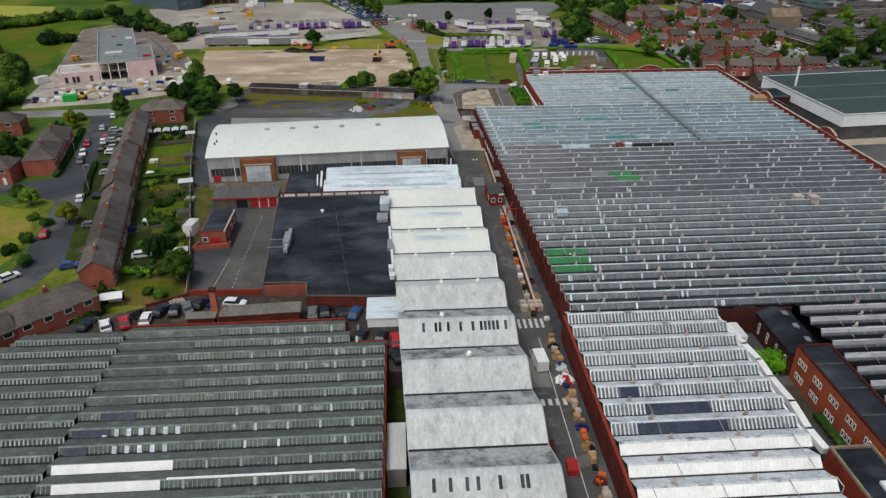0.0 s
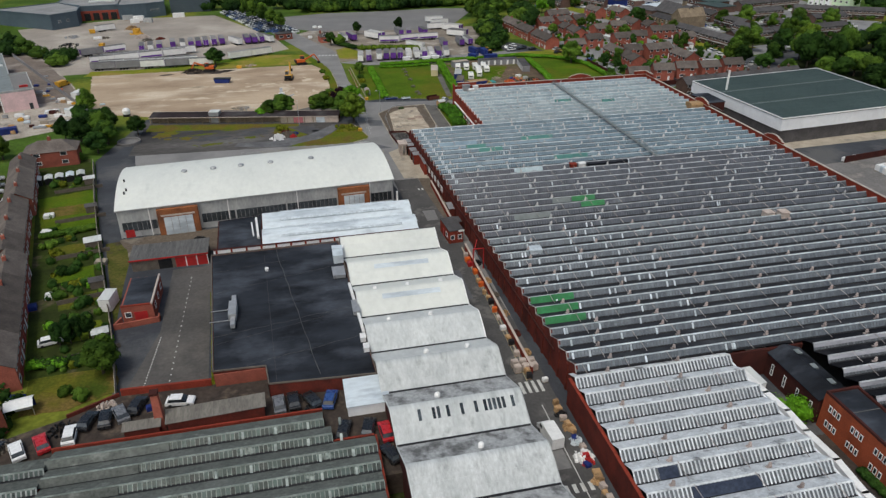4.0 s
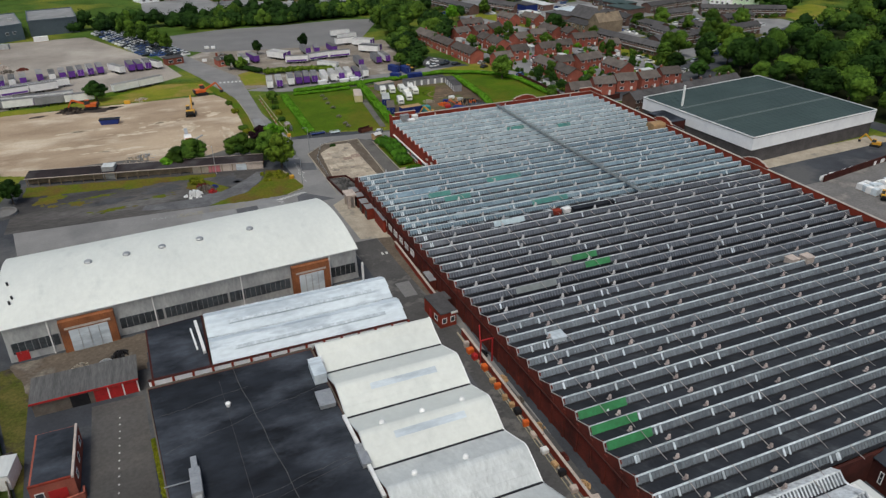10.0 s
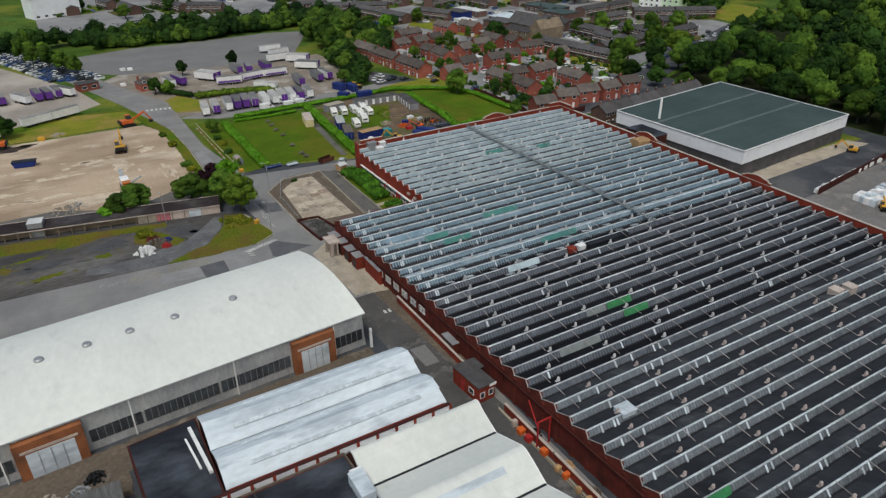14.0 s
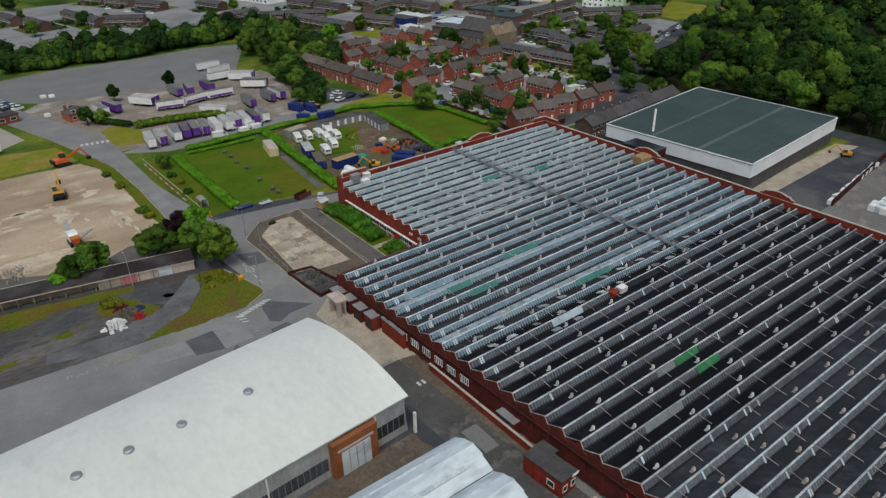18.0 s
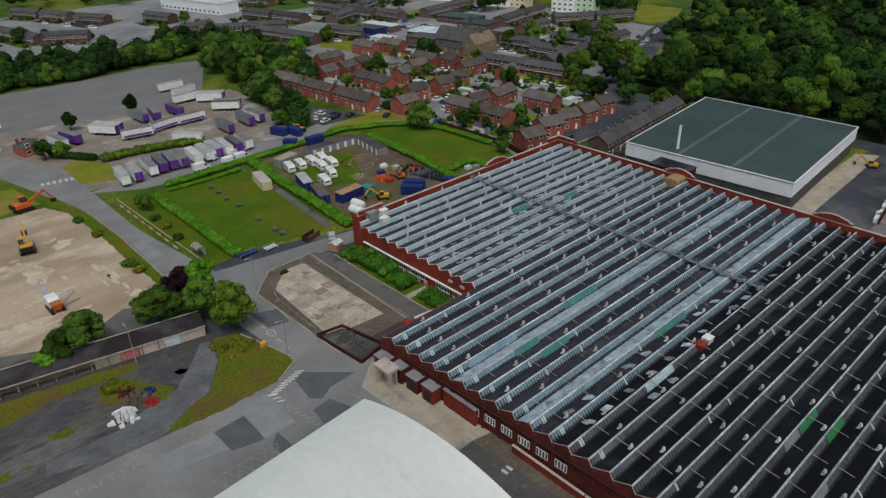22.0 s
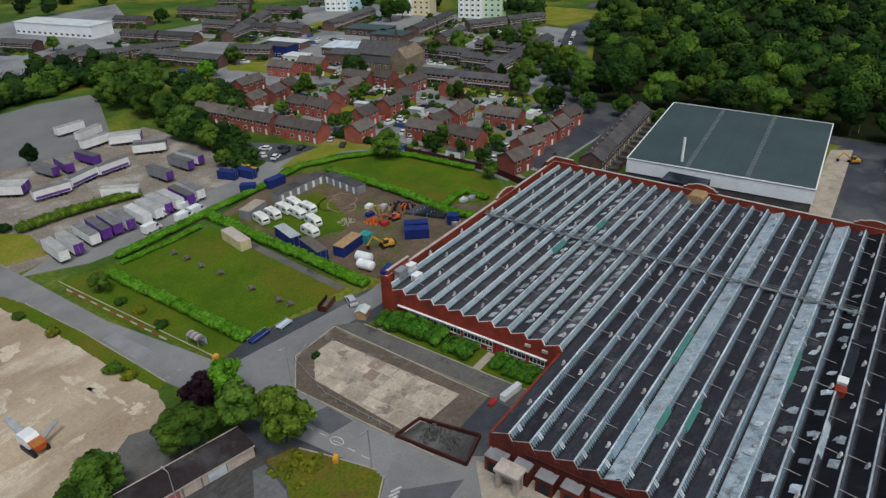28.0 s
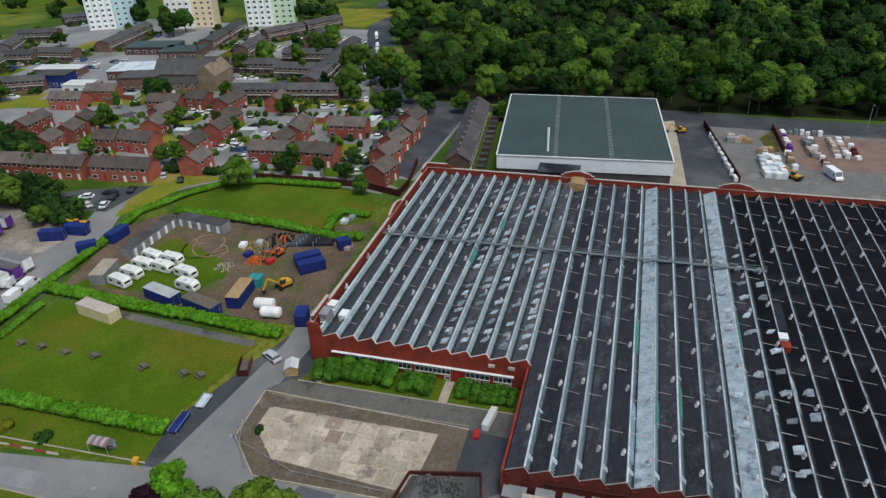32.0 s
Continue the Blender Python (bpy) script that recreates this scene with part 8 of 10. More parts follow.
# ---- long shed: doors, windows, pipes and vents ----
for x0, x1 in ((9.2, 18.6), (52.6, 60.6)):
    p = part("brick_portal", Shape().box(x0, x1, -0.9, 0.28, 0, 6.6), PORTALBRICK, shed)
    part("lintel", Shape().box(x0 + 0.8, x1 - 0.8, -0.98, -0.9, 4.9, 5.3), COPING, p)
    part("roller_door", Shape().box(x0 + 1.4, x1 - 1.4, -1.0, -0.9, 0, 4.6), PALEBLUE, p, "pale blue roller door")
    for k in range(1, 4):
        part("door_rib", Shape().box(x0 + 1.4 + k * (x1 - x0 - 2.8) / 4 - 0.06, x0 + 1.4 + k * (x1 - x0 - 2.8) / 4 + 0.06, -1.05, -1.0, 0, 4.6), STEEL, p)
for x0, x1 in ((1.0, 8.8), (19.2, 27), (27.4, 39.4), (39.8, 52.2), (61, 66.6)):
    p = part("window_band", Shape().box(x0, x1, 0.2, 0.29, 1.6, 3.9), GLASS, shed)
    n = int((x1 - x0) / 1.0)
    for i in range(n + 1):
        part("glazing_bar", Shape().box(x0 + i * (x1 - x0) / n - 0.04, x0 + i * (x1 - x0) / n + 0.04, 0.14, 0.2, 1.6, 3.9), GREY, p)
for x in (7.4, 25.6, 42.4, 8.95 + 52):
    part("downpipe", Shape().beam((x, 0.1, 0), (x, 0.1, 7.0), 0.22), WHITE, shed)
part("eaves_gutter", Shape().box(0, SL, -0.15, 0.1, 7.12, 7.28), WALLGREY, shed)
for x in (15.7, 22.9, 29.8, 37.4, 48):
    part("roof_vent", Shape().tube(x, 14.8, [(9.6, 0.75), (10.1, 0.75), (10.3, 0.55)], 12), STEEL, shed)
for x, y, z in ((1.6, 12.2, 9.4), (2.0, 6.0, 8.6), (2.4, 7.4, 8.8)):
    part("flue", Shape().tube(x, y, [(z, 0.2), (z + 1.0, 0.2)], 8), IRON, shed)
part("corner_post", Shape().box(SL + 0.2, SL + 0.6, -1.2, -0.8, 0, 4.2), WHITE, shed)
part("door_red", Shape().box(1.4, 3.4, 0.14, 0.29, 0, 2.0), RED, shed)

# ---- west yard ----
garage = thing("garage_block", "long low garage with red doors", "garage", at(-48.5, 165.5, 1))
part("wall", Shape().box(0, 16, 0, 6.4, 0, 2.7), TIMBER, garage)
part("open_bay", Shape().box(5.6, 8.4, -0.03, 0.02, 0, 2.3), IRON, garage)
part("roof", Shape().side([(-0.3, 2.7), (6.7, 3.0), (6.7, 3.2), (-0.3, 2.9)], -0.3, 16.3), GARAGEROOF, garage)
for i in range(3):
    part("garage_door", Shape().box(9.2 + 2.3 * i, 11.3 + 2.3 * i, -0.06, 0.02, 0, 2.3), RED, garage)
    part("door_post", Shape().box(11.3 + 2.3 * i, 11.5 + 2.3 * i, -0.1, 0.02, 0, 2.4), WHITE, garage)
part("fascia", Shape().box(-0.3, 16.3, -0.36, -0.3, 2.6, 2.95), RED, garage)
brickbox = thing("brick_outbuilding", "red brick outbuilding with a black flat roof", "building", at(-46.8, 144.6, 0))
part("wall", Shape().box(0, 5.8, 0, 11.5, 0, 3.6), HOUSEBRICK, brickbox)
part("roof", Shape().box(0.3, 5.5, 0.35, 11.3, 3.6, 3.7), BITUMEN, brickbox)
part("parapet", Shape().box(5.5, 5.85, 0, 11.5, 3.6, 4.0), COPING, brickbox)
part("parapet", Shape().box(0, 5.5, 0, 0.3, 3.6, 3.9), BRICK, brickbox)
add_window(brickbox, 1.1, 0, 1.2, 1.2, 1.2)
part("red_door", Shape().box(2.2, 4.6, -0.05, 0.02, 0, 2.3), RED, brickbox)
for y in (2.5, 6, 9.5):
    add_window(brickbox, 5.8, y, 1.4, 1.2, 1.3, 90)
yardwall = thing("yard_wall", "low orange-red brick wall closing the yard", "wall", kind="structure")
for a, b in (((-48.2, 142.6), (-40.2, 143.8)), ((-40.2, 143.8), (-40.3, 145.1)), ((-48.2, 142.6), (-47.2, 145.0))):
    part("wall_panel", Shape().beam((*a, 0.6), (*b, 0.6), 0.3, 1.2), HOUSEBRICK, yardwall)
part("parapet_wall", Shape().beam((-41.8, 117.0, 4.4), (-28, 116.5, 4.4), 0.4, 1.2), BRICK, yardwall)
part("parapet_wall", Shape().beam((-49, 113.2, 4.1), (-42.1, 116.9, 4.1), 0.3, 0.7), OLDBRICK, yardwall)
fence = thing("boundary_fence", "grey concrete panel fence between gardens and works", "fence", kind="structure")
LINE_W = [(-43.8, 120), (-47.6, 138), (-52.6, 158), (-58.2, 180), (-64.5, 207), (-71, 238)]
for (xa, ya), (xb, yb) in zip(LINE_W, LINE_W[1:]):
    n = 7
    for i in range(n):
        p, q = (xa + (xb - xa) * i / n, ya + (yb - ya) * i / n), (xa + (xb - xa) * (i + 1) / n, ya + (yb - ya) * (i + 1) / n)
        part("panel", Shape().beam((*p, 0.9), (*q, 0.9), 0.08, 1.7), CONCRETE, fence)
        part("post", Shape().box(p[0] - 0.09, p[0] + 0.09, p[1] - 0.09, p[1] + 0.09, 0, 1.95), CONCRETE, fence)
container("white lorry box standing by the outbuilding", WHITE, -50.0, 149.5, 80, 4.4, 2.2, 2.8, SHEET, "lorry_box")
hedge([(-30.6, 152), (-29.6, 140), (-28.8, 128), (-28.2, 119)], 1.0, 0.7, LEAF_Y, 61, "straggling yellow-green weeds along the wall")
patch("yard_paving", "brown weedy ground beside the garages", "yard", [(-57, 181), (-52, 182), (-50, 171.5), (-49.5, 160), (-48, 141), (-50, 150)], 0.05, WEEDY)
patch("yard_paving", "grey parking yard with dotted bay marks", "yard", [(-43, 123), (-29.5, 121.2), (-31.8, 164.5), (-40, 164.5), (-39.6, 140)], 0.055, YARD)
s = Shape()
for i in range(22):
    for x, y in ((-36.2 + 0.02 * i, 124 + 1.7 * i), (-40.4 + 0.05 * i, 122 + 0.75 * i)):
        s.box(x, x + 0.22, y, y + 0.3, 0.05, 0.065)
tagged(part("bay_mark", s, LINE), "dotted white parking bay marks", "road marking", kind="stuff")
for x, y, m, w in ((-46, 175, TIMBER, "grey timber"), (-42, 176.5, CONCRETE, "pale stone"), (-38, 176, STEEL, "scrap metal"), (-35.5, 178, IRON, "dark metal")):
    pile("heap of %s by the shed" % w, m, x, y, 1.6, 0.9, int(-x))

# ---- sheds south of the yard ----
for x, y, L, D, h, turn, lab in ((-33.4, 105.8, 14.0, 2.9, 2.5, 3, "low shed with stained grey sheet roof"), (-39.4, 105.7, 5.0, 1.7, 2.3, 1, "narrow lean-to with stained grey sheet roof")):
    o = thing("low_shed", lab, "shed", at(x, y, turn, 3.8))
    part("wall", Shape().box(0.1, L - 0.1, 0.2, D - 0.2, 0, h - 0.5), OLDBRICK, o)
    roof = part("roof", Shape().side([(0, h - 0.4), (D, h), (D, h + 0.1), (0, h - 0.3)], -0.2, L + 0.2), SHEDROOF, o)
    for i in range(int(L / 2.4)):
        part("sheet_lap", Shape().beam((1 + i * 2.4, 0.02, h - 0.27), (1 + i * 2.4, D - 0.02, h + 0.12), 0.1, 0.05), SHEDROOF, roof)
chim = thing("chimney_stack", "square red brick chimney stack above the sheds", "chimney", at(-34.6, 107.9, 0, 3.8))
part("shaft", Shape().add([(-0.7, -0.7, 0), (0.7, -0.7, 0), (0.7, 0.7, 0), (-0.7, 0.7, 0), (-0.48, -0.48, 6.4), (0.48, -0.48, 6.4), (0.48, 0.48, 6.4), (-0.48, 0.48, 6.4)],
                          [(0, 1, 5, 4), (1, 2, 6, 5), (2, 3, 7, 6), (3, 0, 4, 7), (4, 5, 6, 7)]), HOUSEBRICK, chim)
part("cap", Shape().box(-0.6, 0.6, -0.6, 0.6, 6.4, 6.8), DARKBRICK, chim)
lean = thing("lean_to", "lean-to with pale blue sheet roof", "shed", at(-7.4, 103.7, 0, 3.8))
part("wall", Shape().box(0.2, 6.4, 0.2, 6.2, 0, 1.9), WHITEWALL, lean)
part("roof", Shape().side([(0, 1.9), (6.3, 2.4), (6.3, 2.5), (0, 2.0)], 0, 6.7), PALEBLUE, lean)
patch("raised_yard", "raised oily brown yard with parked wrecks", "yard", [(-66, 100.4), (-66, 104.5), (-61.3, 107.6), (-57.1, 110.2), (-53, 111.8), (-48.8, 113.4), (-41.8, 117.2), (-27.7, 116.5), (-19.3, 116.1), (-18.8, 111.3), (-2, 110.1), (-0.6, 109.5), (-0.6, 91), (-3.5, 91), (-3.5, 98.4), (-10.9, 98.4), (-10.9, 105.6), (-48.9, 105.6), (-48.9, 100.4)], 3.8, OILMUD, 4.0)
patch("grass", "overgrown alley between the roofs", "grass", [(-3.6, 91), (-0.9, 91), (-0.2, 60), (-3.6, 60)], 0.06, GARDEN)
alley = thing("alley_shed", "grey flat-roofed shed in the alley", "shed", at(-3.5, 70))
part("wall", Shape().box(0, 2.6, 0, 9, 0, 3.4), GREY, alley)
part("roof", Shape().box(-0.05, 2.7, -0.1, 9.1, 3.4, 3.6), STAINED, alley)

# ---- roof sheets on the hall ----
for x0, x1, k, m, lab in ((-47.7, -31.9, 9, WHITE, "white painted roof row"), (-46.3, -32.6, 10, WHITE, "white painted roof row")):
    yr = HROWS[k]
    part("white_sheet", Shape().side([(yr - HRUN - 0.08, 5.33), (yr - HRUN - 0.14, 5.41), (yr - 0.16, 6.33), (yr - 0.1, 6.25)], x0, x1), m, hall, lab)
part("ridge_sheet", Shape().beam((-31.8, HROWS[10] - 0.05, 6.33), (-7.5, HROWS[10] - 0.05, 6.33), 0.35, 0.12), WHITE, hall, "white sheeted ridge line")
for i, yr in enumerate(HROWS):
    x, s = -46 + plates.uniform(0, 3), Shape()
    while x < -6:
        if (x > -30 and plates.random() < 0.85) or (i in (7, 8) and -44 < x < -33):
            w = 0.32 if i in (7, 8) and x < -32 else 0.18
            s.side([(yr - HRUN - 0.04, 5.36), (yr - HRUN - 0.1, 5.44), (yr - 0.3, 6.2), (yr - 0.24, 6.12)], x - w, x + w)
        x += 4.6 if not (i in (7, 8) and -44 < x < -33) else 1.7
    tagged(part("pale_panes", s, PANEL if i in (7, 8) else DULLPANE, hall), kind="stuff")
    if i < 6:
        part("felted_strip", Shape().side([(yr - HRUN - 0.05, 5.34), (yr - HRUN - 0.11, 5.42), (yr - 0.22, 6.26), (yr - 0.16, 6.18)], -48.6, (-32.5, -36, -38, -33, -35, -41)[i]), FELTG, hall)
for k, (x0, x1) in ((7, (-47.7, -42.6)), (8, (-47.6, -44.4)), (6, (-45, -40))):
    yr = HROWS[k]
    part("navy_panel", Shape().side([(yr - HRUN - 0.06, 5.33), (yr - HRUN - 0.12, 5.41), (yr - 0.3, 6.22), (yr - 0.24, 6.14)], x0, x1), NAVY, hall)
for k, x0, x1 in ((5, 32, 34.8), (6, 34.6, 44.6), (7, 32.2, 45.4)):
    yr = WROWS[k]
    part("navy_panel", Shape().side([(yr - WRUN - 0.02, 5.09), (yr - WRUN - 0.08, 5.15), (yr - 0.3, 6.16), (yr - 0.24, 6.1)], x0, x1), NAVY, block)

# ---- brick offices east of the white block ----
def office(x, y, L, D, H, n, wallm, label, pitched=False):
    """A brick range along y whose windowed front looks along -x."""
    ob = thing("brick_office", label, "office building", at(x, y), kind="structure")
    part("wall", Shape().box(0, D, 0, L, 0, H), wallm, ob)
    if pitched:
        part("roof", Shape().side([(-0.3, H), (D / 2, H + 1.1), (D + 0.3, H), (D + 0.3, H + 0.15), (D / 2, H + 1.25), (-0.3, H + 0.15)], -0.2, L + 0.2, "y"), BITUMEN, ob)
        for i in range(3):
            part("roof_light", Shape().box(D / 2 + 0.6, D / 2 + 1.5, 2 + 4 * i, 3.2 + 4 * i, H + 0.7, H + 1.1), STONEGREY, ob)
    else:
        part("roof", Shape().box(0.35, D - 0.35, 0.35, L - 0.35, H, H + 0.06), BITUMEN, ob)
        for a in ((0, 0.34, 0, L), (D - 0.34, D, 0, L), (0.35, D - 0.35, 0, 0.34), (0.35, D - 0.35, L - 0.34, L)):
            part("parapet", Shape().box(*a, H, H + 0.4), DARKBRICK, ob)
        for i in range(int(L / 6)):
            part("roof_seam", Shape().box(0.4, D - 0.4, 3 + 6 * i, 3.15 + 6 * i, H + 0.06, H + 0.12), GARAGEROOF, ob)
    for i in range(n):
        for z in (1.0, H - 2.6):
            for k in ((0.6,) if pitched else (0, 0.85, 1.7)):
                add_window(ob, -0.01, (i + 0.25) * L / n + k, z + 0.2, 0.6, 1.1, -90)
    return ob


office(63.9, 90.4, 12.6, 5.6, 4.6, 4, DARKBRICK, "dark brick office range with a black pitched roof", True)
office(64.2, 40, 50.0, 5.6, 6.4, 11, OFFICEBRICK, "two-storey red brick office range with flat roof")
se = thing("flat_office", "red brick block with a dark flat roof", "building", at(57.6, 51.4), kind="structure")
part("wall", Shape().box(0, 6.2, 0, 17, 0, 5.2), BRICK, se)
part("roof", Shape().box(0.4, 5.8, 0.4, 16.6, 5.2, 5.27), BITUMEN, se)
for a in ((0, 0.36, 0, 17), (5.84, 6.2, 0, 17), (0.37, 5.83, 16.64, 17)):
    part("parapet", Shape().box(*a, 5.2, 5.6), STONE, se)
part("roof_hatch", Shape().box(3, 4.4, 9, 10.4, 5.27, 5.7), WHITE, se)
for y in (3, 8, 13):
    add_window(se, -0.01, y, 1.4, 1.8, 1.6, -90)
rh = thing("red_hut", "small brick hut with a red door", "hut", at(60.6, 104.2))
part("wall", Shape().box(0, 3.4, 0, 3.4, 0, 4.6), HOUSEBRICK, rh)
part("roof", Shape().box(-0.2, 3.6, -0.2, 3.6, 4.6, 4.8), COPING, rh)
part("door", Shape().box(1.6, 2.9, -0.06, 0.02, 1.6, 3.8), RED, rh)
duct = thing("extraction_duct", "white jointed extraction duct beside the roof", "duct", at(0, 0))
pts = [(57.4, 101), (57.8, 95), (58.4, 90.5), (58.2, 86), (58.6, 80), (58.0, 74), (58.3, 70)]
for (xa, ya), (xb, yb) in zip(pts, pts[1:]):
    part("duct_section", Shape().beam((xa, ya, 3.4), (xb, yb - 0.4, 3.4), 1.1, 1.0), WHITE, duct)
    part("support", Shape().beam((xa, ya, 0), (xa, ya, 3.0), 0.2), STEEL, duct)
container("white tank unit beside the ducts", WHITE, 59.6, 97, 92, 4.4, 2.2, 3.6, SHEET, "plant_unit")
for y in (99.5, 92.6, 88.2):
    tagged(part("yellow_mark", Shape().box(58.6, 60.4, y, y + 3, 0.02, 0.05), YLINE), "worn yellow hatched ground mark", "road marking", kind="structure")
bush(61.4, 92.6, 5.4, 3.8, "bright", 77, "below the dark office")
hedge([(63.6, 80), (63.9, 74), (63.7, 66)], 1.5, 1.3, LEAF_A, 62, "dark overgrown shrubs below the office")
patch("grass", "overgrown strip below the brick office", "grass", [(62.2, 88), (65.1, 88), (65.1, 60), (62.6, 60)], 0.05, OILMUD)

# ---- warehouse details ----
def on_ware(u, v):
    a, b = Vector(WP[0]).lerp(Vector(WP[1]), u), Vector(WP[3]).lerp(Vector(WP[2]), u)
    return a.lerp(b, v)


for i in range(46):
    v = (i + 0.5) / 46
    p, q = on_ware(0.01, v), on_ware(0.99, v)
    part("roof_rib", Shape().beam((*p, 8.63), (*q, 8.63), 0.16, 0.1), DARKROOF, ware)
for v in (0.34, 0.66):
    s = Shape()
    for i in range(46):
        p = on_ware((i + 0.3) / 46, v)
        s.box(p.x, p.x + 0.5, p.y - 0.6, p.y + 0.6, 8.66, 8.72)
    tagged(part("roof_light_line", s, STONEGREY, ware), kind="stuff")
for a, b in zip(WP, WP[1:] + WP[:1]):
    part("eaves_trim", Shape().beam((*a, 8.55), (*b, 8.55), 0.35, 0.3), WHITE, ware)
part("flue", Shape().tube(141.5, 239.5, [(0, 0.4), (15.5, 0.36)], 10), WHITE, ware, "tall white flue")
whut = thing("brick_plant_house", "dark brick plant house beside the warehouse", "building", at(128.8, 229.6))
part("wall", Shape().box(0, 6.2, 0, 11, 0, 7.4), DARKBRICK, whut)
part("roof", Shape().box(-0.1, 6.3, -0.1, 11.1, 7.4, 7.6), BITUMEN, whut)
part("stair", Shape().beam((0.8, -0.4, 6.8), (6, -0.4, 4.2), 0.3, 0.2), STEEL, whut)

# ---- builders' yard ----
yard = random.Random(8)
def stacks(x0, y0, x1, y1, nx, ny, size, goods):
    """Rows of pallets set out between two corners."""
    for i in range(nx):
        for j in range(ny):
            if yard.random() < 0.9:
                m, w = yard.choice(goods)
                crate(x0 + (x1 - x0) * (i + 0.5) / nx + yard.uniform(-0.2, 0.2), y0 + (y1 - y0) * (j + 0.5) / ny + yard.uniform(-0.2, 0.2), size * yard.uniform(0.8, 1.1), size * yard.uniform(0.75, 1.0), yard.uniform(0.9, 1.9), m, "pallet of %s in the yard" % w, "pallet_stack")


WRAPPED = ((WHITE, "white wrapped blocks"), (PALEBLUE, "pale blue wrapped blocks"), (WHITE, "white wrapped blocks"))
stacks(153, 173.4, 170.5, 179.6, 7, 4, 2.0, WRAPPED)
stacks(160.5, 169.6, 174, 171.6, 6, 1, 1.9, WRAPPED + ((PALLET, "wooden boards"),))
stacks(175, 168.6, 195, 170.2, 8, 1, 1.7, ((PURPLE, "purple wrapped bags"), (WHITE, "white bags"), (WHITE, "white bags")))
stacks(191.4, 156, 193.4, 168, 1, 7, 1.5, ((WHITE, "white bags"), (STONEGREY, "grey blocks")))
stacks(171.5, 161.5, 187.5, 164.6, 6, 2, 1.9, ((WHITE, "white wrapped blocks"), (STONEGREY, "grey blocks"), (COPING, "pale stone blocks")))
stacks(164, 160, 175, 162.8, 4, 1, 1.8, ((WHITE, "white wrapped blocks"), (COPING, "pale stone blocks"), (OLDBRICK, "red bricks")))
stacks(172, 150, 190, 158, 6, 3, 1.8, ((WHITE, "white wrapped blocks"), (OLDBRICK, "red bricks"), (COPING, "pale stone blocks")))
stacks(181, 180, 185, 187, 2, 4, 2.2, ((PALLET, "wooden boards"), (COPING, "pale stone blocks"), (STEEL, "grey pipes")))
stacks(172.5, 174.4, 177, 179.4, 2, 3, 1.7, ((PALLET, "wooden boards"), (PALLET, "wooden boards"), (COPING, "pale stone blocks")))
for i in range(9):
    crate(150.5 + 4.4 * i, 187.6 + 0.55 * i, 3.0, 1.0, 1.3, WHITE, "row of white wrapped building materials", "pallet_stack")
ywall = thing("yard_wall", "dark red brick wall of the builders' yard", "wall", kind="structure")
part("wall_panel", Shape().beam((149, 186.5, 1.0), (197, 193.5, 1.0), 0.3, 2.0), DARKBRICK, ywall)
part("wall_panel", Shape().beam((175.4, 171.4, 0.9), (197.3, 171.9, 0.9), 0.3, 1.8), OLDBRICK, ywall)
van("white tipper lorry in the yard", WHITE, 157.4, 161, 200, 6.2, 2.2, 2.6)
container("low grey roofed shed in the yard", GREY, 142, 148, -95, 14, 6, 3, SLATE, "yard_shed")
patch("grass", "rough weeds in the builders' yard", "grass", [(174.2, 175.6), (187, 177), (194, 172.6), (175.2, 172.2)], 0.08, WEEDY)
patch("yard_paving", "reddish brick-dust yard surface", "yard", [(162, 168), (192, 168.4), (190, 140), (164, 140)], 0.075, mat("brick_dust_ground", (0.225, 0.145, 0.118), (0.165, 0.108, 0.09), 0.95, 0.2, 1.5, 0.25))
patch("road", "dark asphalt service lane", "road", [(127, 199.5), (196, 203), (197, 194), (149, 187), (127, 186.5)], 0.065, ASPHALT)


def lamp_post(x, y, h=8.0, turn=0):
    ob = thing("street_lamp", "slim grey street lamp beside the road", "street lamp", at(x, y, turn), "street lamps")
    part("pole", Shape().tube(0, 0, [(0, 0.11), (h, 0.06)], 8), STEEL, ob)
    arm = part("arm", Shape().beam((0, 0, h - 0.05), (1.2, 0, h + 0.1), 0.08), STEEL, ob)
    part("lantern", Shape().box(0.9, 1.6, -0.14, 0.14, h + 0.03, h + 0.18), STEEL, arm)


for x, y, a in ((13.2, 244.5, 180), (11.5, 259.5, 0), (218, 204, 180), (212, 178, 180), (203, 142, 180), (21, 270, 180), (-96, 200, 180), (-84.5, 178, 0), (-8.7, 262.5, 90)):
    lamp_post(x, y, 8.0, a)

# ---- long low shed beside the cleared site ----
ls = thing("low_range", "long low open shed with dark felt roof", "shed", at(-60, 275.0, -11.6), kind="structure")
part("roof", Shape().side([(-0.2, 2.25), (4.9, 2.75), (4.9, 2.9), (-0.2, 2.4)], 0, 66.5), mat("brown_black_felt", (0.034, 0.026, 0.027), (0.02, 0.016, 0.017), 0.9, 0.2, 2.0, 0.25, c=(0.06, 0.055, 0.056), cscale=0.1, spec=0.12), ls)
part("rear_wall", Shape().box(0.2, 66.3, 4.5, 4.75, 0, 2.68), OLDBRICK, ls)
part("rear_coping", Shape().box(0, 66.5, 4.92, 5.08, 2.7, 2.98), COPING, ls)
part("fascia", Shape().box(0, 66.5, -0.28, -0.21, 2.15, 2.42), COPING, ls)
part("inner_wall", Shape().box(0.2, 66.3, 1.6, 1.8, 0, 2.3), STONE, ls)
for i in range(20):
    part("post", Shape().box(0.3 + 3.0 * i, 0.55 + 3.0 * i, -0.1, 0.15, 0, 2.22), STONE, ls)
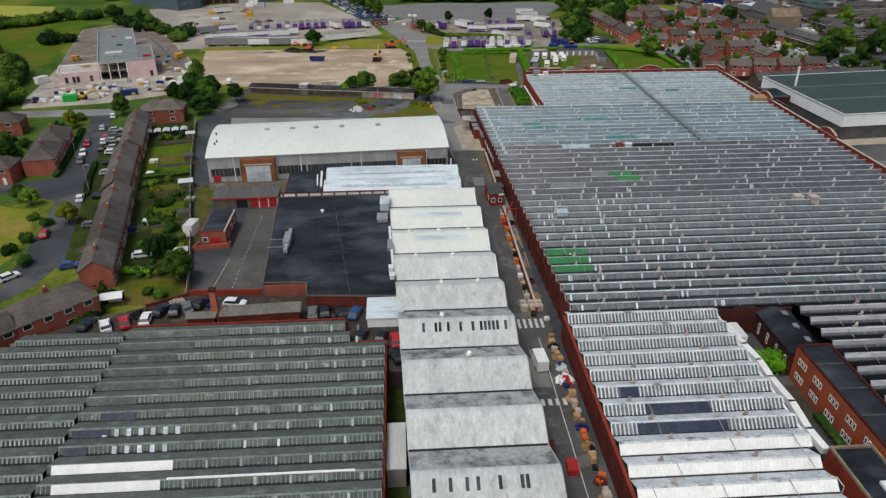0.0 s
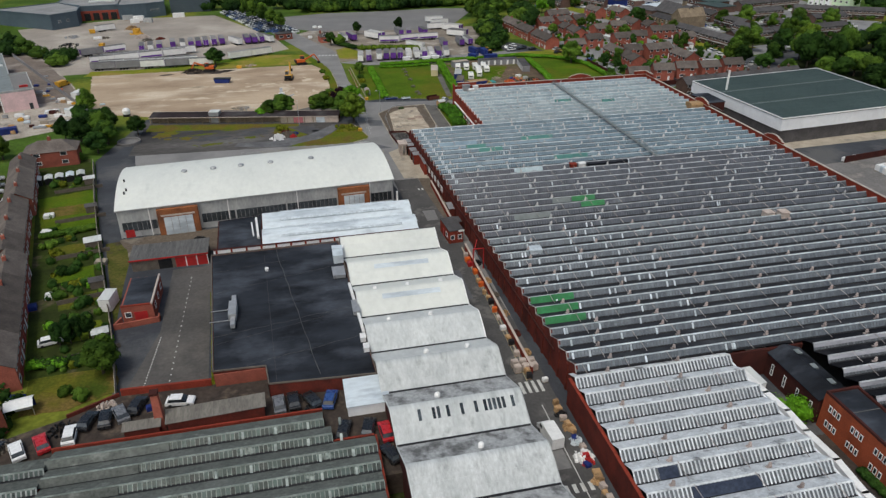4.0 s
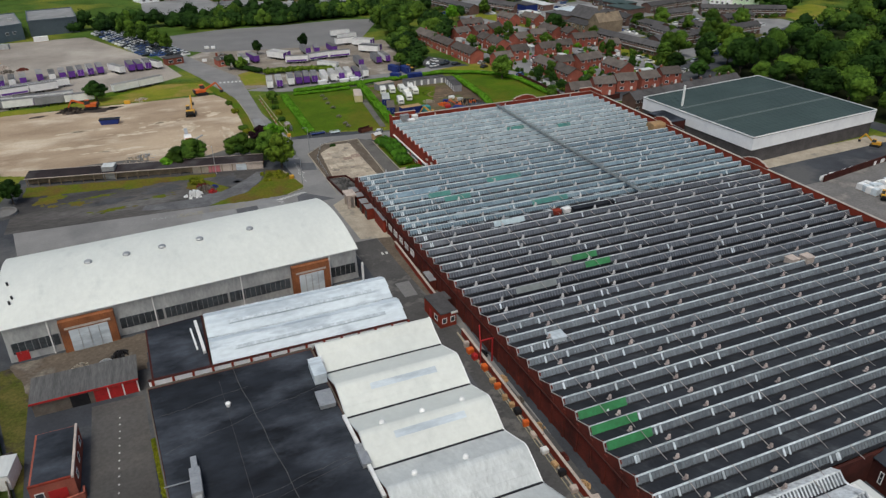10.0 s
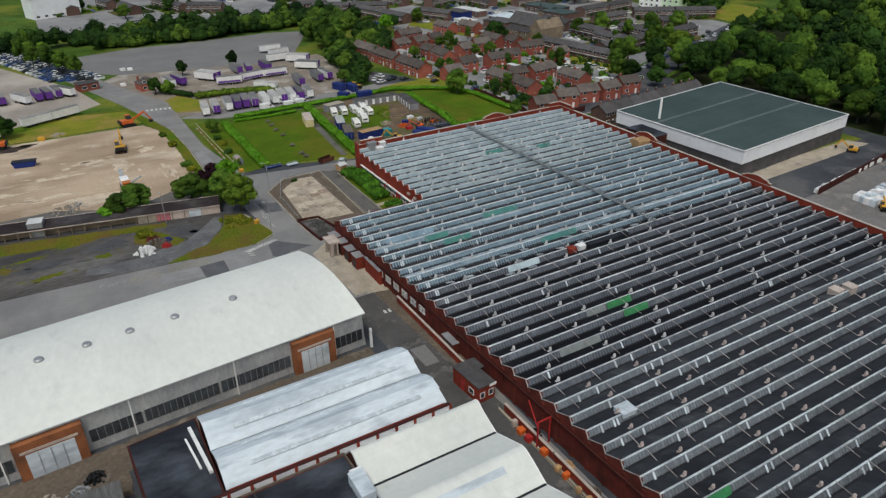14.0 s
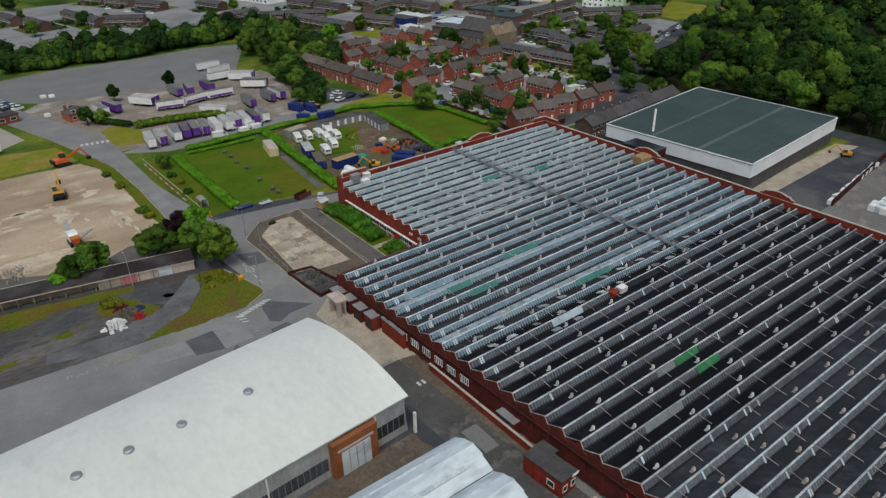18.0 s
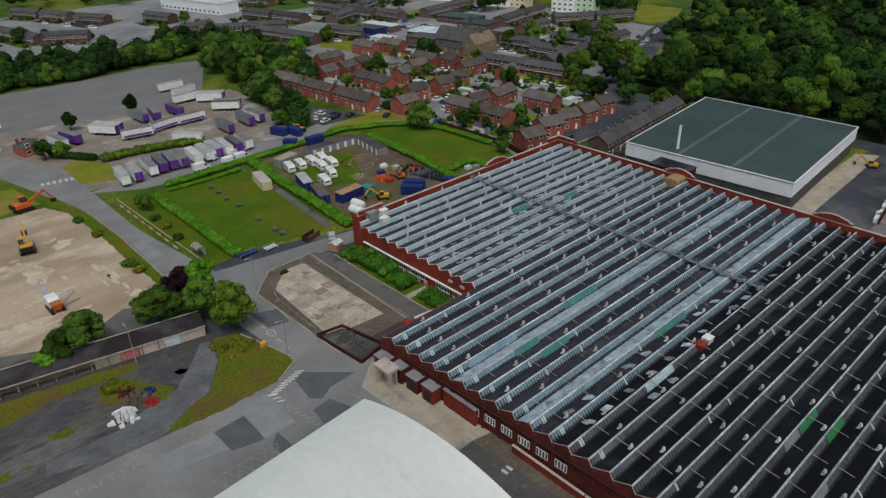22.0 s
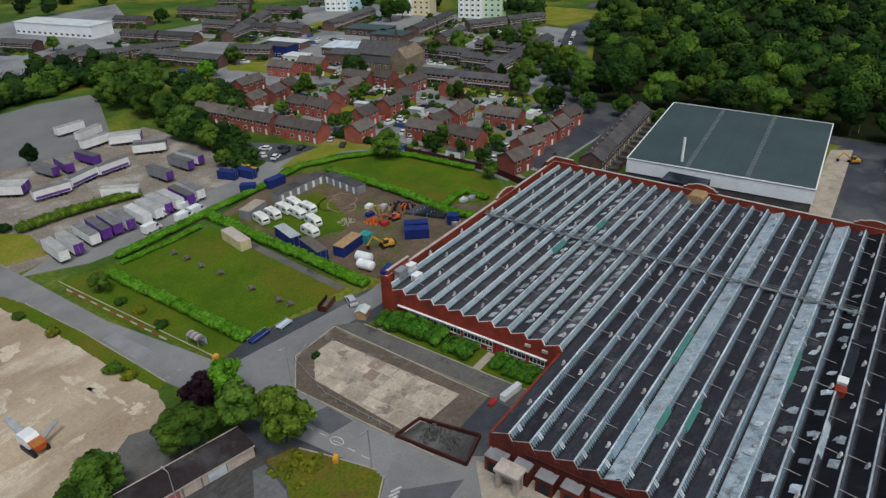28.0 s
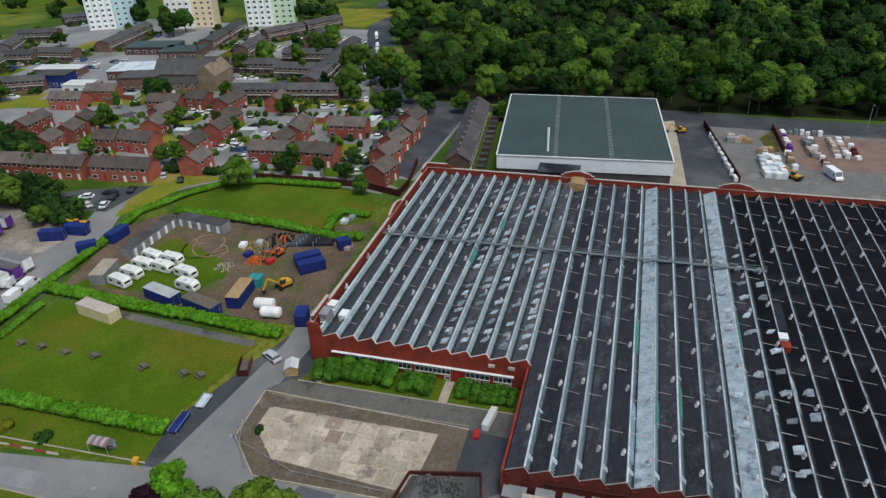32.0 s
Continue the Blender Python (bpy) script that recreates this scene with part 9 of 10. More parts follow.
for x0, x1, m in ((46, 50.5, CONCRETE), (50.6, 53.8, mat("faded_pink_paint", (0.5, 0.16, 0.18), (0.4, 0.14, 0.15), 0.8, 0.6, 3.0, 0.2)), (53.9, 58.4, COPING), (58.5, 61.5, PALEBLUE), (61.6, 66.3, COPING)):
    part("painted_wall", Shape().box(x0, x1, -0.05, 0.2, 0, 2.2), m, ls)
container("grey corrugated box shed by the range", STEEL, -39.5, 271.5, -12, 3.4, 3.4, 3.8, SHEET, "box_shed")

patch("road", "dark worn asphalt of the southern works road", "road", [(17.6, 40), (27.2, 40), (27, 128), (25.4, 166), (17.2, 166)], 0.047, WORKROAD)

# ---- road markings ----
def stripe(x0, y0, x1, y1, w=0.15, m=LINE, z=0.075, label="white painted road line"):
    d = Vector((x1 - x0, y1 - y0, 0))
    n = Vector((-d.y, d.x, 0)).normalized() * w / 2
    s = Shape().add([Vector((x0, y0, z)) - n, Vector((x1, y1, z)) - n, Vector((x1, y1, z)) + n, Vector((x0, y0, z)) + n], [(0, 1, 2, 3)])
    tagged(part("road_marking", s, m), label, "road marking", kind="structure")


for i in range(6):
    stripe(20.0 + 1.1 * i, 107.2, 20.0 + 1.1 * i, 110.2, 0.55)
for i in range(5):
    stripe(20.2 + 1.2 * i, 85.4, 20.2 + 1.2 * i, 87.0, 0.6)
for i in range(5):
    stripe(21.2 + 1.0 * i, 195.4, 21.2 + 1.0 * i, 196.6, 0.55)
stripe(24.0, 104, 23.9, 62, 0.14)
stripe(24.4, 160, 23.6, 110, 0.16, YLINE, label="yellow painted road line")
stripe(18.9, 118, 17.6, 156, 0.14, YLINE, label="yellow painted road line")
for i in range(9):
    x, y = 12.0 - 0.86 * i, 238.7 - 0.28 * i
    stripe(x - 0.85, y + 0.36, x + 0.85, y - 0.36, 0.36)
for i in range(14):
    x, y = 5.0 + 0.12 * i, 236.2 - 1.15 * i
    stripe(x - 0.65, y + 0.28, x + 0.65, y - 0.28, 0.3, WORNLINE if i > 2 else LINE)
for i in range(6):
    stripe(5.0 + 1.6 * i, 368 - 0.3 * i, 5.4 + 1.6 * i, 370.4 - 0.3 * i, 0.8)
for i in range(5):
    stripe(9.5 + 1.3 * i, 290.2, 9.5 + 1.3 * i, 290.8, 0.6, WORNLINE)
def hatch(x0, x1, y0, y1, n, label):
    """A boxed cross-hatching of thin worn lines."""
    w = (x1 - x0) / n
    for i in range(n):
        stripe(x0 + i * w, y0, x0 + (i + 1) * w, y1, 0.12, YLINE, 0.079, label)
        stripe(x0 + (i + 1) * w, y0, x0 + i * w, y1, 0.12, YLINE, 0.079, label)
    stripe(x0, y0, x1, y0, 0.12, YLINE, 0.079, label)
    stripe(x0, y1, x1, y1, 0.12, YLINE, 0.079, label)


hatch(-13.4, -4.0, 235.9, 238.0, 6, "worn cream cross-hatching beside the verge")
hatch(-21.6, -15.0, 235.6, 237.4, 4, "worn cream cross-hatching beside the verge")
hatch(-12.0, -0.6, 220.6, 225.6, 5, "worn cream cross-hatching on the road")
hatch(14.6, 16.4, 220, 229.4, 1, "worn cream cross-hatching at the corner")
for i in range(6):
    stripe(14.5, 246 + 3.0 * i, 14.4, 247.6 + 3.0 * i, 0.12)
for k in range(12):
    a, b = 2 * math.pi * k / 12, 2 * math.pi * (k + 1) / 12
    stripe(14.6 + 0.8 * math.cos(a), 253 + 1.3 * math.sin(a), 14.6 + 0.8 * math.cos(b), 253 + 1.3 * math.sin(b), 0.15)
stripe(38, 238, 38, 274, 0.14, YLINE, 0.1, "yellow painted road line")
stripe(20.6, 233, 20.3, 262, 0.14, YLINE, 0.1, "yellow painted road line")
for k, (poly, m) in enumerate((([(-6.8, 234.9), (-1.3, 235.1), (-1.4, 227.6), (-6.7, 229.0)], REPAIR), ([(10.0, 236.9), (12.3, 238.1), (19.2, 231.3), (13.6, 231.0), (10.8, 229.4), (9.2, 231.0)], REPAIR), ([(8.0, 228.1), (11.7, 228.5), (13.7, 222.5), (7.4, 222.2), (7.4, 224.2)], REPAIR), ([(0.7, 227.6), (0.9, 223.8), (0.5, 222.1), (-1.2, 221.6), (-1.5, 225.6)], REPAIR), ([(-1.0, 237.5), (4.3, 237.4), (4.3, 227.7), (-1.5, 227.8), (-1.3, 232.1)], PALEREPAIR),
                               ([(-15.2, 235.8), (-7.0, 235.1), (-6.8, 229.7), (-15.8, 231.5)], PALEREPAIR), ([(18.6, 150), (21.4, 150), (21.4, 138), (18.8, 138)], REPAIR), ([(19.6, 176), (22.4, 176), (22.6, 182), (19.4, 182)], CARPARK),
                               ([(9.5, 300), (13, 300), (12.5, 312), (9.6, 312)], PALEREPAIR), ([(15, 262), (20, 260), (19.6, 254), (15.2, 255)], REPAIR), ([(20, 98), (23.6, 98), (23.6, 90), (20, 90)], CARPARK))):
    patch("tarmac_patch", "squared repair patch in the road surface", "road patch", poly, 0.052 + 0.002 * k, m, 0.03)
# painted ground lettering
for k, ch in enumerate("PARKING"):
    cu = bpy.data.curves.new("painted_letter", "FONT")
    cu.body, cu.size, cu.extrude = ch, 2.3, 0.004
    o = new("painted_letter", cu)
    cu.materials.append(WORNLINE)
    o.matrix_world = pose(-27.9 + 1.62 * k, 236.2 - 0.04 * k, 0.085, 0, 0, -1)
    tagged(o, "white painted letter on the asphalt", "road marking", kind="structure")


def blob(label, m, x, y, rx, ry, seed, top, name="grass", category="weeds"):
    """A patch of ground with a ragged rounded outline."""
    rnd, s = random.Random(seed), Shape()
    for q in range(7):
        cx, cy, f = (x, y, 1.0) if q == 0 else (x + rx * rnd.uniform(-1.5, 1.5), y + ry * rnd.uniform(-1.5, 1.5), rnd.uniform(0.1, 0.34))
        n = 46 if q == 0 else 16
        p1, p2, p3 = (rnd.uniform(0, 6.28) for _ in range(3))
        k = [f * (0.78 + 0.18 * math.sin(2 * 6.2832 * i / n + p1) + 0.14 * math.sin(5 * 6.2832 * i / n + p2) + 0.08 * math.sin(9 * 6.2832 * i / n + p3) + rnd.uniform(-0.07, 0.07)) for i in range(n)]
        s.prism([(cx + rx * k[i] * math.cos(6.2832 * i / n), cy + ry * k[i] * math.sin(6.2832 * i / n)) for i in range(n)], top - 0.03 - 0.0002 * q, top + 0.0015 * (q % 3))
    tagged(part(name, s, m), label, category, kind="structure")


for k, (x, y, rx, ry) in enumerate(((-53, 262, 5, 4), (-45, 265.5, 8, 1.6), (-30, 262, 6, 1.4), (-37, 248, 4, 1.4), (-46, 256, 3, 1.6), (-25, 252, 3, 1.2), (-40, 259, 4, 1.0))):
    blob("moss and yellow weeds on the cindery yard", MOSS, x, y, rx, ry, 900 + k, 0.056 + 0.001 * k)
for k, (x, y, rx, ry) in enumerate(((-6, 256, 5, 5), (-24, 257, 6, 3), (-38, 254, 7, 2.4))):
    blob("dark damp cinders in the yard", DAMP, x, y, rx, ry, 920 + k, 0.066 + 0.001 * k, "cinder_patch", "ground")
for k, (x, y, rx, ry) in enumerate(((-22, 291, 9, 2.2), (-34, 297, 8, 1.8), (-12, 300, 5, 1.4), (-0.4, 301, 1.9, 7.0), (-3, 324, 3, 3), (-50, 305, 10, 2.0), (1.2, 287.5, 1.6, 1.8), (-12, 312, 3, 6), (-20, 320, 6, 3), (-30, 312, 7, 2), (-45, 322, 9, 2.4))):
    blob("pale crushed stone showing through bare earth", PALEEARTH, x, y, rx, ry, 940 + k, 0.053 + 0.001 * k, "concrete_patch", "ground")

blob("dark dug soil beside the excavator", OILMUD, -46, 348, 12, 4.6, 960, 0.09, "soil_patch", "ground")
pile("low spoil heap of dark soil", OILMUD, -52, 350, 4.5, 1.6, 961)
pile("pale stones at the edge of the cleared site", COPING, -27, 355.5, 2.6, 0.7, 962)
patch("grass", "dry yellow grass bank before the lorry yard", "grass", [(-98, 352), (-62, 353.5), (-20, 353.5), (0.5, 354), (-2, 372), (-20, 376), (-36, 366), (-60, 359.5), (-97, 361)], 0.086, DRYGRASS)
tank = thing("round_tank_base", "round concrete ring of a removed tank", "tank", at(-63.8, 256))
part("ring", Shape().tube(0, 0, [(0, 3.6), (0.8, 3.6), (0.8, 3.2), (0.2, 3.1), (0.2, 0.1)], 24), CARPARK, tank)
tank = thing("mixer", "white round-backed mixer by the low shed", "mixer", at(-69.5, 287))
part("drum", Shape().tube(0, 0, [(0.7, 0.5), (1.0, 1.3), (2.2, 1.4), (2.9, 0.9), (3.1, 0.3)], 12), WHITE, tank)
part("chassis", Shape().box(-1.1, 1.1, -0.9, 0.9, 0, 0.8), IRON, tank)

# ---- lawn and roadside things ----
def picnic(x, y, turn):
    ob = thing("picnic_table", "grey weathered timber picnic table on the lawn", "picnic table", at(x, y, turn, 0.1), "picnic tables")
    part("table_top", Shape().box(-0.9, 0.9, -0.38, 0.38, 0.72, 0.77), TIMBER, ob)
    for k in (-1, 1):
        part("bench", Shape().box(-0.9, 0.9, k * 0.72 - 0.14, k * 0.72 + 0.14, 0.43, 0.48), TIMBER, ob)
        part("leg_frame", Shape().beam((k * 0.65, -0.7, 0), (k * 0.65, -0.15, 0.72), 0.09).beam((k * 0.65, 0.7, 0), (k * 0.65, 0.15, 0.72), 0.09).beam((k * 0.65, -0.8, 0.4), (k * 0.65, 0.8, 0.4), 0.08), TIMBER, ob)


for x, y in ((40, 330), (40, 325), (39.4, 319), (39.8, 312.5), (39, 301), (39, 292.3), (39.2, 289)):
    picnic(x, y, 25 + x)
SHELTER = mat("faded_pink_panel", (0.30, 0.16, 0.16), (0.22, 0.13, 0.13), 0.6, 0.5, 2.0, 0.2)
sh = thing("smoking_shelter", "small clear shelter with pinkish striped curved roof", "shelter", at(18.2, 292.5, 0))
for x in (0, 2.0):
    for y in (0, 3.6):
        part("post", Shape().beam((x, y, 0), (x, y, 2.1), 0.09), STEEL, sh)
for i in range(6):
    part("roof_bow", Shape().side([(0, 2.1), (0.35, 2.5), (1.0, 2.65), (1.65, 2.5), (2.0, 2.1), (1.9, 2.1), (1.6, 2.42), (1.0, 2.57), (0.4, 2.42), (0.1, 2.1)], 0.62 * i, 0.62 * i + 0.55, "y"), (SHELTER, WALLGREY)[i % 2], sh)
part("bench", Shape().box(1.4, 1.8, 0.2, 3.4, 0.0, 0.45), TIMBER, sh)
part("back_pane", Shape().box(1.96, 2.0, 0.1, 3.5, 0.3, 2.0), PALEBLUE, sh)
grit = thing("grit_bin", "yellow grit bin at the kerb", "bin", at(17.6, 286.8, 15, 0.08))
part("body", Shape().box(0, 1.1, 0, 0.8, 0, 0.75), YELLOW, grit)
part("lid", Shape().side([(-0.05, 0.75), (0.85, 0.75), (0.8, 0.95), (0.1, 0.9)], -0.05, 1.15), YELLOW, grit)
grit = thing("grit_bin", "yellow grit bin on the grass corner", "bin", at(11.0, 249.5, 30, 0.1))
part("body", Shape().box(0, 1.1, 0, 0.8, 0, 0.75), YELLOW, grit)
part("lid", Shape().side([(-0.05, 0.75), (0.85, 0.75), (0.8, 0.95), (0.1, 0.9)], -0.05, 1.15), YELLOW, grit)
for x, y, L, m, a in ((25, 284.6, 5.0, BLUE, 4), (31.5, 283.6, 3.4, PALEBLUE, 4)):
    ob = thing("metal_rack", "low metal frame rack on the verge", "rack", at(x, y, a))
    part("bed", Shape().box(0, L, 0, 1.6, 0.5, 0.6), m, ob)
    for xx in (0, L - 0.1):
        for yy in (0, 1.5):
            part("post", Shape().box(xx, xx + 0.1, yy, yy + 0.1, 0, 1.0), STEEL, ob)
    for yy in (0.02, 1.52):
        part("rail", Shape().box(0.1, L - 0.1, yy, yy + 0.06, 0.9, 0.98), STEEL, ob)
hut = thing("small_hut", "small timber hut with a pale roof", "hut", at(43.6, 271.6, 20))
part("wall", Shape().side([(0, 0), (2.2, 0), (2.2, 1.8), (1.1, 2.3), (0, 1.8)], 0, 2.6), PALLET, hut)
part("roof", Shape().gable(0, 2.6, 0, 2.2, 1.8, 2.3, 0.08, 0.2), SHEET, hut)
ramp = thing("steel_ramp", "rust-brown open skip by the roadside", "skip", at(41.5, 280.6, 18))
part("floor", Shape().box(0, 4.6, 0, 2.0, 0.1, 0.25), TIMBER, ramp)
for y in (0, 1.92):
    part("side", Shape().box(0, 4.6, y, y + 0.08, 0, 1.4), mat("rust_steel", (0.14, 0.05, 0.03), (0.10, 0.035, 0.02), 0.8, 0.5, 3.0, 0.3) if y == 0 else DARKBRICK, ramp)
part("end", Shape().box(-0.08, 0, 0, 2.0, 0, 1.4), DARKBRICK, ramp)
OLDRED = mat("faded_red_plastic", (0.28, 0.05, 0.04), (0.2, 0.04, 0.035), 0.7, 0.6, 2.0, 0.2)
for i in range(15):
    y = 302 + 2.4 * i
    x = 16.7 - 0.03 * i
    ob = thing("road_barrier", ("red" if i % 2 else "white") + " plastic road barrier along the kerb", "barrier", at(x, y, 93), "road barriers")
    part("body", Shape().side([(-0.16, 0), (0.16, 0), (0.06, 0.25), (0.05, 0.42), (-0.05, 0.42), (-0.06, 0.25)], -1.1, 1.1), OLDRED if i % 2 else COPING, ob)
rail = thing("slab_railing", "low galvanised railing round the slab", "railing", kind="structure")
RL = [(21.2, 247), (21.6, 262), (25.5, 273.2), (30, 275.2)]
for (xa, ya), (xb, yb) in zip(RL, RL[1:]):
    n = max(2, int(math.hypot(xb - xa, yb - ya) / 2.4))
    for i in range(n):
        p, q = Vector((xa, ya)).lerp(Vector((xb, yb)), i / n), Vector((xa, ya)).lerp(Vector((xb, yb)), (i + 1) / n)
        part("post", Shape().box(p.x - 0.05, p.x + 0.05, p.y - 0.05, p.y + 0.05, 0, 1.0), STEEL, rail)
        part("rail", Shape().beam((p.x, p.y, 0.95), (q.x, q.y, 0.95), 0.07), STEEL, rail)
kerbs = thing("kerb", "pale concrete kerb round the slab and bed", "kerb", kind="structure")
for a, b in (((20, 268), (20.6, 238)), ((20, 268), (27, 275)), ((27, 275), (38.5, 275.5)), ((38.5, 275.5), (37.2, 238)), ((42.4, 271), (42.4, 231)), ((13.3, 243.6), (11.4, 252)), ((7.8, 239), (13, 241.9)), ((11.4, 252), (10, 257)), ((17.2, 342), (18.4, 286)), ((8.5, 290), (8.9, 317)), ((8.9, 317), (8.0, 339)), ((24.5, 160), (24.4, 112))):
    part("kerb_stone", Shape().beam((*a, 0.1), (*b, 0.1), 0.22, 0.24), CONCRETE, kerbs)
crate(36.2, 236.6, 2.0, 1.0, 0.5, RED, "red low bench beside the yard")
container("long white box beside the brick front", WHITE, 37.5, 235.0, -9, 4.8, 1.0, 1.2, SHEET, "white_box")
nw = thing("boundary_wall", "dark red brick wall behind the lawn", "wall", kind="structure")
WL = [(124.9, 324), (125.5, 305), (125.4, 290.5), (121.5, 278), (128.6, 277.5), (146, 280)]
for (xa, ya), (xb, yb) in zip(WL, WL[1:]):
    n = max(1, int(math.hypot(xb - xa, yb - ya) / 5))
    for i in range(n):
        p, q = Vector((xa, ya)).lerp(Vector((xb, yb)), i / n), Vector((xa, ya)).lerp(Vector((xb, yb)), (i + 1) / n)
        part("wall_panel", Shape().beam((p.x, p.y, 1.0), (q.x, q.y, 1.0), 0.3, 2.0), DARKBRICK, nw)

# concrete slab panels
for i in range(5):
    for j in range(8):
        x0, y0 = 23.6 + 2.2 * i, 245.4 + 3.4 * j
        if (j == 7 and i < 2) or rc.random() < 0.12:
            continue
        h = rc.uniform(0.225, 0.27)
        o = part("slab_panel", Shape().prism([(x0 + rc.uniform(0, 0.08), y0), (x0 + 2.15, y0 + rc.uniform(0, 0.08)), (x0 + 2.14, y0 + 3.34), (x0, y0 + 3.33)], 0.1, h), SLABTAN)
        o.parent = bpy.data.objects["concrete_slab"]

# ---- gate lodge and yard clutter to the north ----
flat_block(-14, 411, 15, 8, 5, 3, HOUSEBRICK, SLATE, "small brick gate lodge with flat roof", 2, "gate_lodge")
lodge = house("small brick gatehouse with a hipped brown roof", 8, 7, 3.0, 5.0, HOUSEBRICK, TILE, 1, hipped=True)
lodge.matrix_basis = at(8, 398, 10)
for x, y, m, w in ((11, 405, RED, "red"), (13.5, 404, RED, "red"), (7, 441, WHITE, "white"), (10, 440, WHITE, "white"), (3, 412, WHITE, "white"), (-32, 352, YELLOW, "yellow")):
    crate(x, y, 2.2, 1.4, 1.2, m, "%s plastic barrier blocks stacked by the gate" % w)
for x, y, w, h, m, k in ((-103, 496, 6, 2.8, WALLGREY, "grey"), (-96, 492, 6, 2.8, WHITE, "white"), (-89.5, 484, 5, 2.6, WALLGREY, "grey"), (-97, 484, 5, 2.4, WHITE, "white"), (-73.4, 498, 7, 2.6, WHITE, "white"), (-109, 438, 4, 1.2, WHITE, "white"), (-103, 418, 2.4, 1.6, YELLOW, "yellow"), (-115.5, 457, 3, 2.0, YELLOW, "yellow"), (-91, 451, 3.4, 2.4, YELLOW, "yellow")):
    crate(x, y, w, 2.4, h, m, "%s boxed plant stored in the lorry yard" % k)
for x, y, r, h, m, k in ((-95.5, 464, 4.2, 2.2, PALLET, "timber"), (-91, 449, 3.4, 2.0, YELLOW, "yellow fittings"), (-86, 437, 4.0, 1.8, COPING, "pale blocks"), (-82, 428, 3.4, 1.2, TIMBER, "timber and scrap"), (-76, 430, 2.6, 1.2, OLDBRICK, "rusty scrap"), (-124, 447, 4.2, 1.2, STEEL, "grey scrap"), (-120, 424, 5.0, 1.4, IRON, "dark scrap"), (-113, 406, 4.2, 1.2, STEEL, "grey scrap"), (-106, 440, 3, 0.9, TIMBER, "timber and scrap")):
    pile("heap of %s in the lorry yard" % k, m, x, y, r, h, int(-x))

# ---- gardens and estate greenery ----
gd = random.Random(44)
for x, y, w, h, key in ((-66.7, 177.4, 3.4, 1.8, "yellow"), (-59.2, 161.9, 2.6, 1.5, "yellow"), (-62, 158, 3.6, 2.0, "mid"), (-56, 153, 3.4, 2.2, "dark"), (-63, 168, 3.2, 2.0, "dark"), (-70, 182, 3.0, 1.6, "mid"), (-83.3, 138.2, 3.4, 2.4, "dark"),
                        (-87.2, 158.3, 3.0, 2.0, "dark"), (-88, 150, 3.2, 2.2, "dark"), (-89.5, 144, 3.4, 2.2, "dark"), (-92, 162, 2.6, 1.8, "mid"), (-84.3, 245.4, 5.0, 2.8, "yellow"), (-76, 243, 4.0, 2.4, "mid"), (-52.4, 124.6, 2.6, 1.6, "mid"),
                        (-50, 122.4, 3.0, 1.8, "mid"), (-64, 128.6, 4.2, 2.6, "dark"), (-69, 119, 3.0, 2.2, "dark"), (-74, 112, 3.4, 2.2, "mid")):
    bush(x, y, w, h, key, int(-7 * x), "in a garden")
hedge([(-60.5, 133.2), (-57, 133), (-54.3, 132.6)], 1.8, 1.8, LEAF_C, 71, "bright green clipped garden hedge")
hedge([(-72.6, 187.4), (-66, 188.8), (-60.6, 190.4)], 1.8, 1.6, LEAF_B, 72, "thick green hedge between back gardens")
hedge([(-84.6, 176), (-88, 187), (-91, 200)], 1.2, 1.2, LEAF_A, 73, "dark green front garden hedge")
hedge([(-98.2, 190), (-102.8, 213), (-107, 232)], 1.4, 1.5, LEAF_A, 74, "dark green hedge along the street")
for i in range(5):
    o = thing("garden_tunnel", "pale roofed garden shed in a dark fenced plot", "shed", at(-83.4 + 2.7 * i, 222.5 + 0.6 * i, 13))
    part("wall", Shape().box(0, 2.0, 0, 3.4, 0, 1.7), IRON, o)
    part("roof", Shape().side([(-0.1, 1.7), (1.0, 2.1), (2.1, 1.7), (2.1, 1.78), (1.0, 2.2), (-0.1, 1.78)], -0.1, 3.5, "y"), (SHEET, STAINED, SHEET, PALEBLUE, STAINED)[i], o)
o = thing("garden_shed", "large garden shed with pale grey roof", "shed", at(-60.8, 178.6, 13))
part("wall", Shape().side([(0, 0), (3.0, 0), (3.0, 2.0), (1.5, 2.6), (0, 2.0)], 0, 3.6), TIMBER, o)
part("roof", Shape().gable(0, 3.6, 0, 3.0, 2.0, 2.6, 0.06, 0.15), STAINED, o)
o = thing("marquee", "white garden marquee with a blue side", "tent", at(-60.2, 119.2, 12))
part("roof", Shape().side([(-0.1, 1.9), (1.4, 2.5), (2.9, 1.9), (2.9, 1.98), (1.4, 2.6), (-0.1, 1.98)], 0, 4.2), WHITE, o)
part("side_sheet", Shape().box(0.1, 4.1, 2.7, 2.76, 0, 1.9), BLUE, o)
for xx in (0.1, 4.0):
    part("pole", Shape().box(xx, xx + 0.08, 0, 0.08, 0, 1.9), STEEL, o)
